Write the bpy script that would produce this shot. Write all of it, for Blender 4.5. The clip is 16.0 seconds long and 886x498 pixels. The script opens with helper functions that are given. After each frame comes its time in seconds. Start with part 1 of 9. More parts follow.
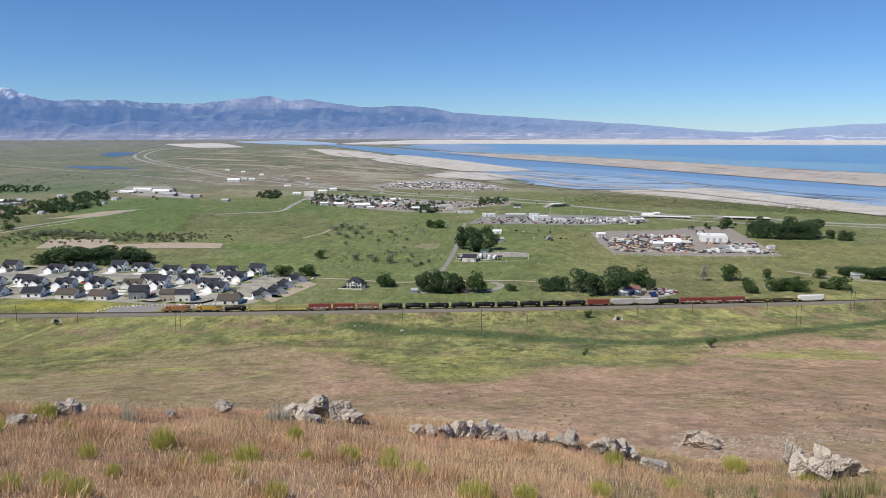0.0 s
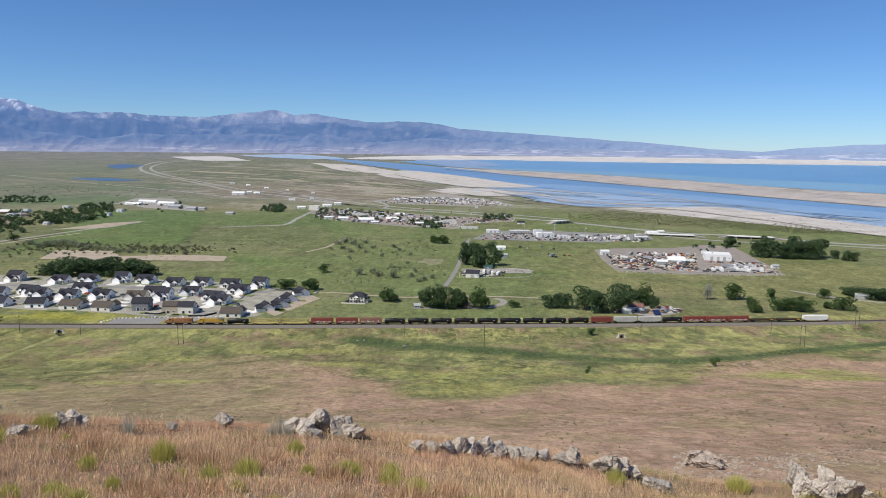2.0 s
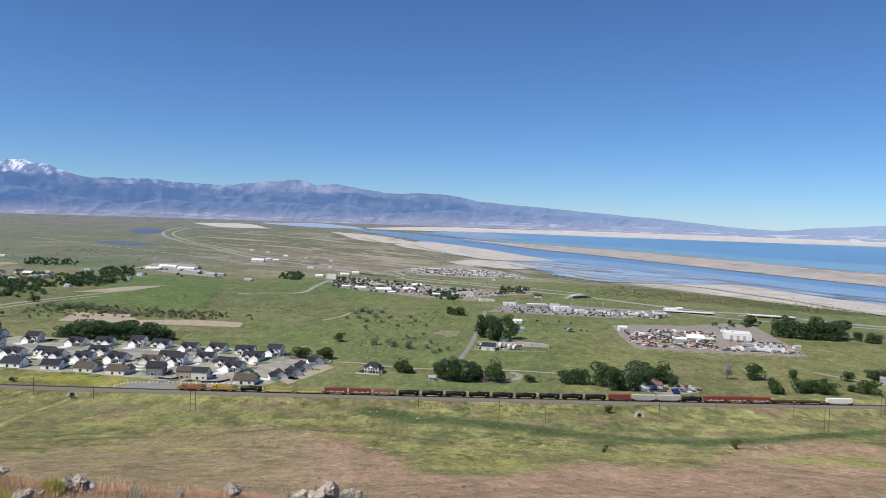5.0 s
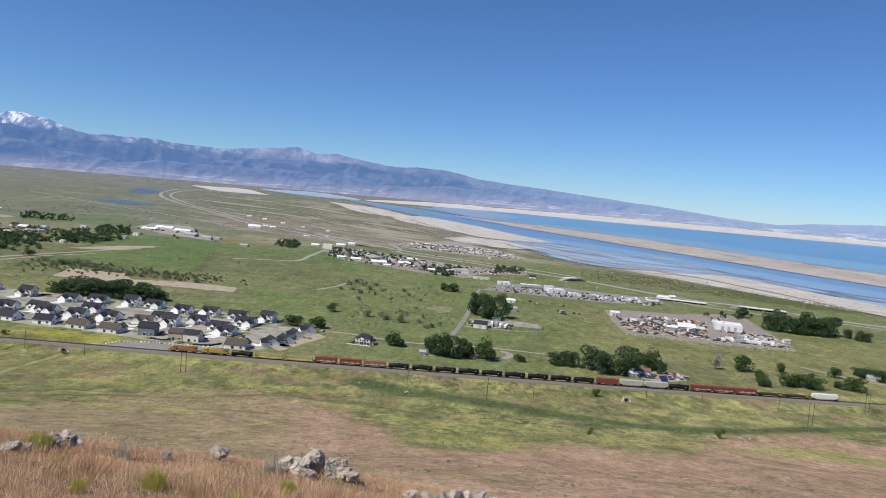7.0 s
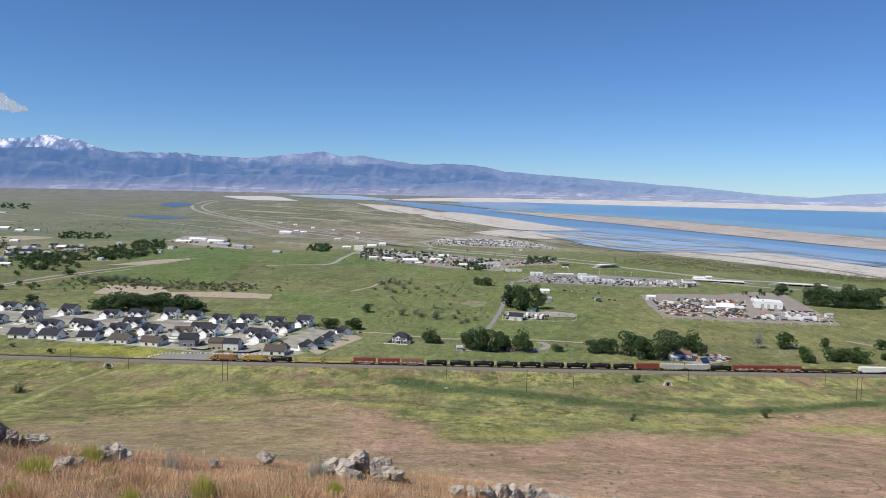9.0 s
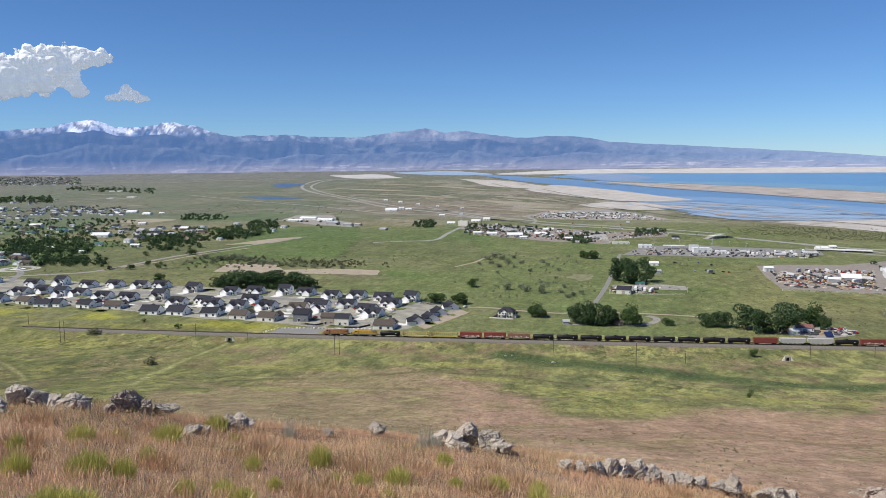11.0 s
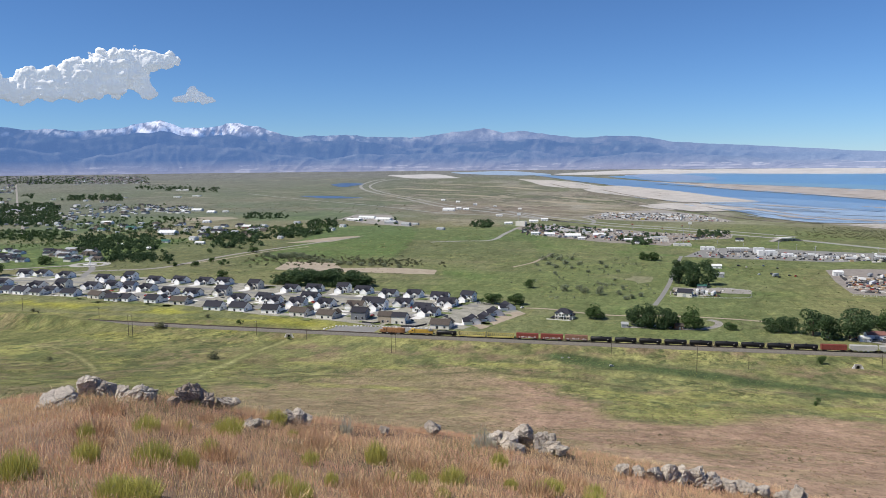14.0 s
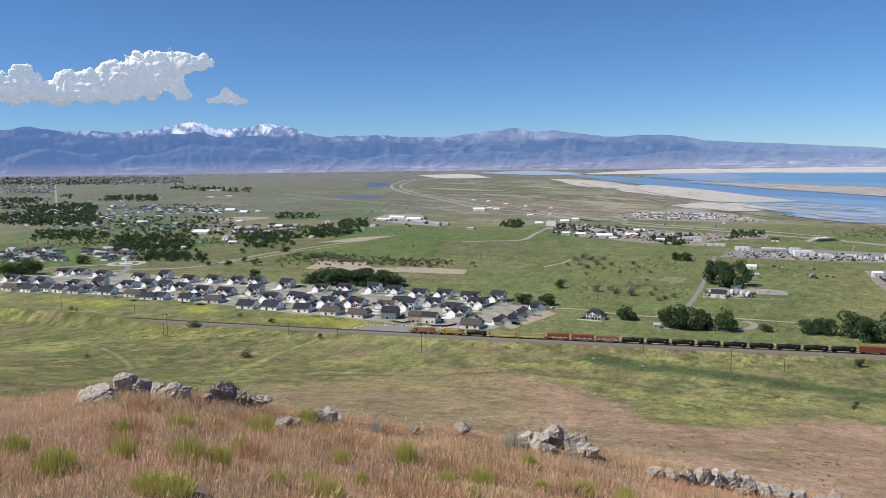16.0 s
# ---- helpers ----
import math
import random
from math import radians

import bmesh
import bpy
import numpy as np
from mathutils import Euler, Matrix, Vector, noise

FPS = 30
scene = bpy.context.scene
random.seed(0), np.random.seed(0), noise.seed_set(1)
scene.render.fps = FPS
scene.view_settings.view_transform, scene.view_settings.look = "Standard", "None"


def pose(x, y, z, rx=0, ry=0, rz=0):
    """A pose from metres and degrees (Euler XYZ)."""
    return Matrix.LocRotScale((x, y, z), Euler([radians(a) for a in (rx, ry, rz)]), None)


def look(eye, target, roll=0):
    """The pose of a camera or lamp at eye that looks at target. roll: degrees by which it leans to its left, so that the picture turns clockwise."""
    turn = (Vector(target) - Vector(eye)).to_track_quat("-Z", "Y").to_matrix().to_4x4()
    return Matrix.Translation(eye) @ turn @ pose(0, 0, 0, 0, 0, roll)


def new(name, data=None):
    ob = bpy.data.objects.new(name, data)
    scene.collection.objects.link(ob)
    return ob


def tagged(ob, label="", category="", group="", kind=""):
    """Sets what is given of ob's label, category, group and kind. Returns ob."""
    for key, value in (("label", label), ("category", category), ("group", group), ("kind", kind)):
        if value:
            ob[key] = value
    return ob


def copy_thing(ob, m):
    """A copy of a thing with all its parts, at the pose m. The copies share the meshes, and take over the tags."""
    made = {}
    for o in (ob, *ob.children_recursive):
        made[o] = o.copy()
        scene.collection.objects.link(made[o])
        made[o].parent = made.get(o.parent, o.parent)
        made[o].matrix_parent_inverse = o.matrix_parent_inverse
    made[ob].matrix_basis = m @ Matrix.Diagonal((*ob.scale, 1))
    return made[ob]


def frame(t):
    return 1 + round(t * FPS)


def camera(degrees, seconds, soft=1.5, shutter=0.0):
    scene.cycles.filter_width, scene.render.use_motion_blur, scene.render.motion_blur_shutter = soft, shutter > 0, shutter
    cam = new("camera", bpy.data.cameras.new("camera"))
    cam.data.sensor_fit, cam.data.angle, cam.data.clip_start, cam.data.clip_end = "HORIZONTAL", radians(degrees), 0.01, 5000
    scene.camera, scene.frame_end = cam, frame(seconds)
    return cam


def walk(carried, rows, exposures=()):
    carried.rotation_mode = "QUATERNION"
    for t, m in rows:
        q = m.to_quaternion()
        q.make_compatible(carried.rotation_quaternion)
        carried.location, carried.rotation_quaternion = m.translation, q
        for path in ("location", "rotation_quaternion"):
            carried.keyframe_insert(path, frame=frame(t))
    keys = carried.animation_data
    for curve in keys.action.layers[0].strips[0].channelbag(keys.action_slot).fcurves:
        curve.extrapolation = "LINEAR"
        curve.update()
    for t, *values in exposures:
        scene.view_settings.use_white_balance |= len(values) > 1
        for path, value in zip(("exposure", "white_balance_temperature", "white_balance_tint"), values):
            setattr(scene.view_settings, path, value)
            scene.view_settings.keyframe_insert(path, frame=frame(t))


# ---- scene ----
# ---- the lie of the land: eye level over the plain, a railway at the hill's foot, a ridge under the viewer ----
EYE = 130.0
PLAIN_END, FAR_SPAN = 2200.0, 2500.0
CREST_AZ = (-180, -110, -70, -50, -45, -41, -35, -31.6, -24, -17, -9, -4, -1, 5, 12, 17, 22, 26, 30, 45, 80, 110, 180)
CREST_EL = (0, 2, 13, 15.7, 15.9, 15.6, 17.2, 18.9, 20.2, 21.0, 21.7, 22.6, 23.2, 23.2, 23.8, 24.5, 24.1, 23.4, 22.9, 21, 15, 2, 0)
CREST_R = (12, 12, 12, 12, 12.5, 13, 12.5, 12, 12, 12, 12, 12, 12, 12.5, 13, 14, 15, 15.5, 16, 14, 12, 12, 12)
HILL_S = (-900, 0, 12, 30, 60, 110, 160, 220, 300, 380, 450, 520, 900, 6000)
HILL_Z = (0, 0, -1.6, -2.2, -0.5, 4, 11, 23, 42, 66, 88, 105, 112, 125)


def rail_y(x):
    return 545.5 + 0.07 * x + 0.00005 * x * x


def land(x, y):
    """Height of the ground at plan places x, y (arrays)."""
    x, y = np.asarray(x, float), np.asarray(y, float)
    r = np.hypot(x, y) + 1e-6
    az = np.degrees(np.arctan2(x, y))
    q = np.clip((r - PLAIN_END) / FAR_SPAN, 0, 0.9985)
    true_r = np.where(r > PLAIN_END, PLAIN_END - FAR_SPAN * np.log(1 - q), r)
    plain = EYE * (1 - r / true_r)
    s = rail_y(np.clip(x, -700, 700)) - y
    hill = (np.interp(s - 12, HILL_S, HILL_Z) + np.interp(s, HILL_S, HILL_Z) + np.interp(s + 12, HILL_S, HILL_Z)) / 3
    hill = np.where(s > 0, hill, plain)
    near_rail = np.exp(-((s - 16) / 12) ** 2)
    hill = hill + near_rail * (7.0 * np.exp(-((x - 372) / 42) ** 2) + 8.2 * np.interp(x, (-600, -485, -415), (1.0, 1.0, 0.0)))
    crest = np.radians(sum(np.interp(az + k, CREST_AZ, CREST_EL) for k in (-4, -2, 0, 2, 4)) / 5)
    rc = np.interp(az, CREST_AZ, CREST_R)
    fall = np.interp(np.abs(az), (0, 75, 110, 180), (0.72, 0.72, 0.02, 0.0))
    grade = np.tan(crest) - 1.6 / rc
    grade = np.where(np.abs(az) > 100, np.interp(np.abs(az), (100, 115), (0.08, 0.0)), grade)
    over = np.maximum(r - rc, 0)
    near = EYE - 1.6 - np.minimum(r, rc) * grade - fall * over * over / (over + 3)
    k = np.clip((near - hill) / 6 + 0.5, 0, 1)
    return hill + (near - hill) * k + 1.5 * k * (1 - k) * np.clip((r - 20) / 30, 0, 1)


# ---- camera: held by hand on the ridge, turning where it is ----
cam = camera(60.78, 16.0, soft=0.6)
walk(cam, [
    (0, pose(0, 0, EYE, 81.150, 0.000, 0.000)),
    (0.5, pose(0, 0, EYE, 81.375, -0.047, 0.143)),
    (1, pose(0, 0, EYE, 81.939, -0.105, 0.215)),
    (1.5, pose(0, 0, EYE, 82.085, -0.247, 0.273)),
    (2, pose(0, 0, EYE, 82.321, -0.645, 0.366)),
    (2.5, pose(0, 0, EYE, 82.481, -1.166, 0.397)),
    (3, pose(0, 0, EYE, 84.025, -1.527, 0.397)),
    (3.5, pose(0, 0, EYE, 87.641, -0.753, 0.545)),
    (4, pose(0, 0, EYE, 87.790, -0.624, 1.339)),
    (6.5, pose(0, 0, EYE, 86.762, -4.434, 1.612)),
    (7, pose(0, 0, EYE, 85.887, -4.981, 1.698)),
    (7.5, pose(0, 0, EYE, 85.948, -4.926, 1.674)),
    (8, pose(0, 0, EYE, 85.981, -5.019, 1.620)),
    (8.5, pose(0, 0, EYE, 85.895, -4.759, 1.661)),
    (9, pose(0, 0, EYE, 85.424, -1.265, 3.760)),
    (9.5, pose(0, 0, EYE, 84.173, 0.318, 6.224)),
    (12, pose(0, 0, EYE, 83.356, 0.242, 12.968)),
    (12.5, pose(0, 0, EYE, 83.312, 0.307, 13.495)),
    (13, pose(0, 0, EYE, 83.383, 0.460, 15.460)),
    (13.5, pose(0, 0, EYE, 83.423, 0.426, 15.709)),
    (14, pose(0, 0, EYE, 83.501, 0.514, 15.871)),
    (14.5, pose(0, 0, EYE, 83.411, 0.669, 16.081)),
    (15, pose(0, 0, EYE, 83.360, 0.784, 16.177)),
    (15.5, pose(0, 0, EYE, 83.385, 1.057, 16.272)),
    (16, pose(0, 0, EYE, 83.508, 0.683, 18.165)),
], exposures=[(0, 0.12), (16, 0.12)])

# ---- sky and sun ----
SUN_EL, SUN_FROM = 51.0, Vector((-0.83, -0.56))
sky_world = bpy.data.worlds.new("sky")
scene.world = sky_world
sky_world.use_nodes = True
wn = sky_world.node_tree.nodes
sky = wn.new("ShaderNodeTexSky")
sky.sky_type, sky.sun_disc = "NISHITA", False
sky.sun_elevation, sky.sun_rotation = radians(SUN_EL), math.atan2(SUN_FROM.x, SUN_FROM.y)
sky.altitude, sky.air_density, sky.dust_density, sky.ozone_density = 2500, 1.05, 0.1, 9.0
wn["Background"].inputs["Strength"].default_value = 0.090
deep = wn.new("ShaderNodeVectorMath")
deep.operation, deep.inputs[1].default_value = "MULTIPLY", (0.83, 0.97, 1.10)
sky_world.node_tree.links.new(sky.outputs["Color"], deep.inputs[0])
sky_world.node_tree.links.new(deep.outputs["Vector"], wn["Background"].inputs["Color"])
sun = new("sun", bpy.data.lights.new("sun", "SUN"))
sun.data.energy, sun.data.angle, sun.data.color = 4.7, radians(0.5), (1.0, 0.945, 0.835)
flat = SUN_FROM.normalized() * math.cos(radians(SUN_EL))
sun.matrix_world = look((flat.x, flat.y, math.sin(radians(SUN_EL))), (0, 0, 0))


# ---- materials ----
def mat(name, rgb, rough=0.85, metal=0.0, var=0.18, size=1.0, bump=0.0, tint=0.0, emit=0.0, spec=0.3):
    """A painted, stone, cloth or metal surface: colour with mottling at two scales of about size metres, and a fine relief."""
    m = bpy.data.materials.new(name)
    m.use_nodes = True
    nt = m.node_tree
    b = nt.nodes["Principled BSDF"]
    b.inputs["Roughness"].default_value, b.inputs["Metallic"].default_value = rough, metal
    b.inputs["Specular IOR Level"].default_value = spec
    co = nt.nodes.new("ShaderNodeTexCoord")
    big = nt.nodes.new("ShaderNodeTexNoise")
    fine = nt.nodes.new("ShaderNodeTexNoise")
    big.inputs["Scale"].default_value, fine.inputs["Scale"].default_value = 1 / size, 9 / size
    big.inputs["Detail"].default_value = fine.inputs["Detail"].default_value = 4
    nt.links.new(co.outputs["Object"], big.inputs["Vector"])
    nt.links.new(co.outputs["Object"], fine.inputs["Vector"])
    total = nt.nodes.new("ShaderNodeMath")
    total.operation = "ADD"
    nt.links.new(big.outputs["Fac"], total.inputs[0])
    nt.links.new(fine.outputs["Fac"], total.inputs[1])
    last = total.outputs[0]
    if tint:
        info = nt.nodes.new("ShaderNodeObjectInfo")
        mul = nt.nodes.new("ShaderNodeMath")
        mul.operation, mul.inputs[1].default_value = "MULTIPLY_ADD", tint
        nt.links.new(info.outputs["Random"], mul.inputs[0])
        nt.links.new(last, mul.inputs[2])
        last = mul.outputs[0]
    ramp = nt.nodes.new("ShaderNodeMapRange")
    ramp.inputs["From Min"].default_value, ramp.inputs["From Max"].default_value = 0.6, 1.4 + tint
    ramp.inputs["To Min"].default_value, ramp.inputs["To Max"].default_value = 1 - var, 1 + var
    nt.links.new(last, ramp.inputs["Value"])
    col = nt.nodes.new("ShaderNodeVectorMath")
    col.operation, col.inputs[0].default_value = "SCALE", rgb
    nt.links.new(ramp.outputs["Result"], col.inputs["Scale"])
    nt.links.new(col.outputs["Vector"], b.inputs["Base Color"])
    if emit:
        nt.links.new(col.outputs["Vector"], b.inputs["Emission Color"])
        b.inputs["Emission Strength"].default_value = emit
    if bump:
        bp = nt.nodes.new("ShaderNodeBump")
        bp.inputs["Strength"].default_value, bp.inputs["Distance"].default_value = 0.6, bump
        nt.links.new(fine.outputs["Fac"], bp.inputs["Height"])
        nt.links.new(bp.outputs["Normal"], b.inputs["Normal"])
    return m


def cover_mat(name, rough, scales, var, herbs=False):
    """Land cover from the mesh's own attribute, with grain at several scales and, where the attribute's alpha says so, patches of herbs."""
    m = bpy.data.materials.new(name)
    m.use_nodes = True
    nt = m.node_tree
    b = nt.nodes["Principled BSDF"]
    b.inputs["Roughness"].default_value, b.inputs["Specular IOR Level"].default_value = rough, 0.1
    at = nt.nodes.new("ShaderNodeAttribute")
    at.attribute_name = "cover"
    co = nt.nodes.new("ShaderNodeTexCoord")
    last = at.outputs["Color"]
    if herbs:
        for shift, size, lo, hi, rgb, k in ((0.0, 7.0, 0.53, 0.59, (0.078, 0.098, 0.038), 0.88), (41.0, 12.0, 0.54, 0.62, (0.34, 0.33, 0.120), 0.55), (83.0, 2.4, 0.55, 0.60, (0.125, 0.108, 0.055), 0.7)):
            place = nt.nodes.new("ShaderNodeMapping")
            place.inputs["Location"].default_value, place.inputs["Scale"].default_value = (shift, shift, 0), (1.0, 0.6, 0.6)
            n = nt.nodes.new("ShaderNodeTexNoise")
            n.inputs["Scale"].default_value, n.inputs["Detail"].default_value, n.inputs["Roughness"].default_value = 1 / size, 6, 0.68
            cut = nt.nodes.new("ShaderNodeMapRange")
            cut.inputs["From Min"].default_value, cut.inputs["From Max"].default_value, cut.inputs["To Max"].default_value = lo, hi, k
            share = nt.nodes.new("ShaderNodeMath")
            share.operation = "MULTIPLY"
            mix = nt.nodes.new("ShaderNodeMix")
            mix.data_type = "RGBA"
            mix.inputs["B"].default_value = (*rgb, 1)
            nt.links.new(co.outputs["Object"], place.inputs["Vector"])
            nt.links.new(place.outputs["Vector"], n.inputs["Vector"])
            nt.links.new(n.outputs["Fac"], cut.inputs["Value"])
            nt.links.new(cut.outputs["Result"], share.inputs[0])
            nt.links.new(at.outputs["Alpha"], share.inputs[1])
            nt.links.new(share.outputs[0], mix.inputs["Factor"])
            nt.links.new(last, mix.inputs["A"])
            last = mix.outputs["Result"]
    grain = nt.nodes.new("ShaderNodeMapping")
    grain.inputs["Scale"].default_value = (1, 0.5, 0.5) if herbs else (1, 1, 1)
    nt.links.new(co.outputs["Object"], grain.inputs["Vector"])
    for size, amount in zip(scales, var):
        n = nt.nodes.new("ShaderNodeTexNoise")
        n.inputs["Scale"].default_value, n.inputs["Detail"].default_value, n.inputs["Roughness"].default_value = 1 / size, 5, 0.65
        nt.links.new(grain.outputs["Vector"], n.inputs["Vector"])
        mr = nt.nodes.new("ShaderNodeMapRange")
        mr.inputs["From Min"].default_value, mr.inputs["From Max"].default_value = 0.3, 0.7
        mr.inputs["To Min"].default_value, mr.inputs["To Max"].default_value = 1 - amount, 1 + amount
        nt.links.new(n.outputs["Fac"], mr.inputs["Value"])
        v = nt.nodes.new("ShaderNodeVectorMath")
        v.operation = "SCALE"
        nt.links.new(last, v.inputs[0])
        nt.links.new(mr.outputs["Result"], v.inputs["Scale"])
        last = v.outputs["Vector"]
    nt.links.new(last, b.inputs["Base Color"])
    return m


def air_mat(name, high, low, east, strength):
    """Far rock and forest, with the haze of many kilometres of blue air added as a glow, set thicker low down and
    towards the east.
    """
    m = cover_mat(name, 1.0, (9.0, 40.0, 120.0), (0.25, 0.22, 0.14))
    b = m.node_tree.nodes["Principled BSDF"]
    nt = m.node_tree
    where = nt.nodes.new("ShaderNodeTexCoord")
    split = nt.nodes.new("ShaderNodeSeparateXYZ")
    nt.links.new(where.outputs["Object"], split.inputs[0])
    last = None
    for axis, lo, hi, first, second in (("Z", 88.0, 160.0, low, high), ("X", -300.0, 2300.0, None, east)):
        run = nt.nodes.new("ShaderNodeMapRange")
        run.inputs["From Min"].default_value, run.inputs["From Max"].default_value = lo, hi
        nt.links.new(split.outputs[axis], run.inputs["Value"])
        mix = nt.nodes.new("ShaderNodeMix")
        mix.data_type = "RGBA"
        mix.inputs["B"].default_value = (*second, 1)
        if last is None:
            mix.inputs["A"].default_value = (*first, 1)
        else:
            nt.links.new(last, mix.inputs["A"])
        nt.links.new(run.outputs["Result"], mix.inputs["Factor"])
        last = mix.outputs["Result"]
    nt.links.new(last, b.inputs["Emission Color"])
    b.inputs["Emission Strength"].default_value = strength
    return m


def leaf_mat(name, a, c, rough=0.7):
    """Foliage: every clump a slightly different green, some light passing through."""
    m = bpy.data.materials.new(name)
    m.use_nodes = True
    nt = m.node_tree
    b = nt.nodes["Principled BSDF"]
    b.inputs["Roughness"].default_value, b.inputs["Specular IOR Level"].default_value = rough, 0.15
    geo = nt.nodes.new("ShaderNodeNewGeometry")
    info = nt.nodes.new("ShaderNodeObjectInfo")
    add = nt.nodes.new("ShaderNodeMath")
    add.operation, add.inputs[2].default_value = "MULTIPLY_ADD", 0.0
    add.inputs[1].default_value = 0.7
    nt.links.new(geo.outputs["Random Per Island"], add.inputs[0])
    half = nt.nodes.new("ShaderNodeMath")
    half.operation, half.inputs[1].default_value = "MULTIPLY", 0.3
    nt.links.new(info.outputs["Random"], half.inputs[0])
    nt.links.new(half.outputs[0], add.inputs[2])
    mix = nt.nodes.new("ShaderNodeMix")
    mix.data_type = "RGBA"
    nt.links.new(add.outputs[0], mix.inputs["Factor"])
    mix.inputs["A"].default_value, mix.inputs["B"].default_value = (*a, 1), (*c, 1)
    nt.links.new(mix.outputs["Result"], b.inputs["Base Color"])
    tr = nt.nodes.new("ShaderNodeBsdfTranslucent")
    nt.links.new(mix.outputs["Result"], tr.inputs["Color"])
    ms = nt.nodes.new("ShaderNodeMixShader")
    ms.inputs["Fac"].default_value = 0.25
    nt.links.new(b.outputs["BSDF"], ms.inputs[1])
    nt.links.new(tr.outputs["BSDF"], ms.inputs[2])
    nt.links.new(ms.outputs["Shader"], nt.nodes["Material Output"].inputs["Surface"])
    return m


def water_mat(name, rgb, rough, wave):
    m = mat(name, rgb, rough, 0, 0.12, wave * 60, 0, spec=0.5)
    nt = m.node_tree
    n = nt.nodes.new("ShaderNodeTexNoise")
    n.inputs["Scale"].default_value, n.inputs["Detail"].default_value = 1 / wave, 3
    co = nt.nodes.new("ShaderNodeTexCoord")
    nt.links.new(co.outputs["Object"], n.inputs["Vector"])
    bp = nt.nodes.new("ShaderNodeBump")
    bp.inputs["Strength"].default_value, bp.inputs["Distance"].default_value = 1.0, wave * 0.2
    nt.links.new(n.outputs["Fac"], bp.inputs["Height"])
    nt.links.new(bp.outputs["Normal"], nt.nodes["Principled BSDF"].inputs["Normal"])
    return m


GROUND = cover_mat("grassland", 0.95, (0.35, 1.6, 5.0, 16.0, 50.0), (0.22, 0.30, 0.28, 0.20, 0.14), True)
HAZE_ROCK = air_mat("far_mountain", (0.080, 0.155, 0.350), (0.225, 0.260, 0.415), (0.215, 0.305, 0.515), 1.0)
WATER = water_mat("lake_water", (0.13, 0.285, 0.485), 0.35, 6.0)
CHANNEL = water_mat("channel_water", (0.145, 0.265, 0.44), 0.35, 6.0)
DIKE = mat("dike_earth", (0.20, 0.175, 0.14), 0.95, var=0.3, size=20)
PLOT = mat("graded_earth", (0.295, 0.282, 0.235), 0.95, var=0.5, size=9, bump=0.05)
SHALLOW = water_mat("shallow_water", (0.30, 0.40, 0.53), 0.4, 6.0)
POND = water_mat("pond_water", (0.07, 0.13, 0.24), 0.3, 3.0)
SAND = mat("salt_sand", (0.45, 0.42, 0.39), 0.95, var=0.30, size=50)
MARSH = mat("pale_marsh", (0.31, 0.275, 0.205), 0.95, var=0.35, size=30)
SPIT = mat("lake_bed", (0.385, 0.345, 0.32), 0.95, var=0.30, size=60)
SALT = mat("salt_flat", (0.47, 0.455, 0.45), 0.95, var=0.2, size=80)
DIRT = mat("bare_dirt", (0.36, 0.30, 0.23), 0.95, var=0.25, size=12, bump=0.1)
GRAVEL = mat("gravel", (0.29, 0.27, 0.245), 0.95, var=0.22, size=8, bump=0.05)
YARD = mat("yard_dirt", (0.255, 0.225, 0.20), 0.95, var=0.35, size=7, bump=0.05)
ASPHALT = mat("asphalt", (0.23, 0.223, 0.213), 0.9, var=0.2, size=10)
HIGHWAY = mat("old_highway", (0.30, 0.295, 0.275), 0.9, var=0.12, size=20)
CONCRETE = mat("concrete", (0.64, 0.625, 0.595), 0.85, var=0.15, size=3)
BALLAST = mat("ballast", (0.165, 0.15, 0.13), 0.95, var=0.35, size=1.2, bump=0.08)
STEEL = mat("rail_steel", (0.10, 0.075, 0.06), 0.7, 0.3, size=1)
TIE = mat("tie_wood", (0.09, 0.075, 0.06), 0.95, size=0.6)
WHITE = mat("white_siding", (0.87, 0.865, 0.85), 0.8, var=0.06, size=3, tint=0.25)
CREAM = mat("cream_siding", (0.68, 0.65, 0.59), 0.8, var=0.08, size=3)
GREY = mat("grey_siding", (0.19, 0.20, 0.22), 0.8, var=0.1, size=3)
TAN = mat("tan_siding", (0.40, 0.34, 0.27), 0.8, var=0.1, size=3)
DARK_ROOF = mat("dark_shingles", (0.030, 0.030, 0.040), 0.9, var=0.3, size=0.8, bump=0.02, tint=0.5)
BROWN_ROOF = mat("brown_shingles", (0.085, 0.070, 0.060), 0.9, var=0.3, size=0.8, bump=0.02)
GLASS = mat("window_glass", (0.03, 0.035, 0.045), 0.08, var=0.05, spec=0.6)
TRIM = mat("white_trim", (0.80, 0.80, 0.79), 0.6, var=0.03)
GARAGE = mat("garage_door", (0.88, 0.875, 0.86), 0.6, var=0.05)
DOOR = mat("front_door", (0.06, 0.05, 0.045), 0.5, var=0.1)
FENCE = mat("fence_vinyl", (0.70, 0.69, 0.66), 0.7, var=0.08)
BARK = mat("bark", (0.10, 0.075, 0.055), 0.95, var=0.3, size=0.5, bump=0.03)
LEAF = leaf_mat("leaves", (0.052, 0.090, 0.033), (0.098, 0.155, 0.053))
LEAF_DARK = leaf_mat("dark_leaves", (0.050, 0.086, 0.040), (0.088, 0.136, 0.060))
LEAF_GREY = leaf_mat("silvery_leaves", (0.18, 0.21, 0.13), (0.31, 0.335, 0.22))
SILVER_TWIG = leaf_mat("grey_twigs", (0.24, 0.235, 0.20), (0.38, 0.37, 0.32))
SAGE = leaf_mat("sagebrush", (0.115, 0.125, 0.07), (0.20, 0.20, 0.115))


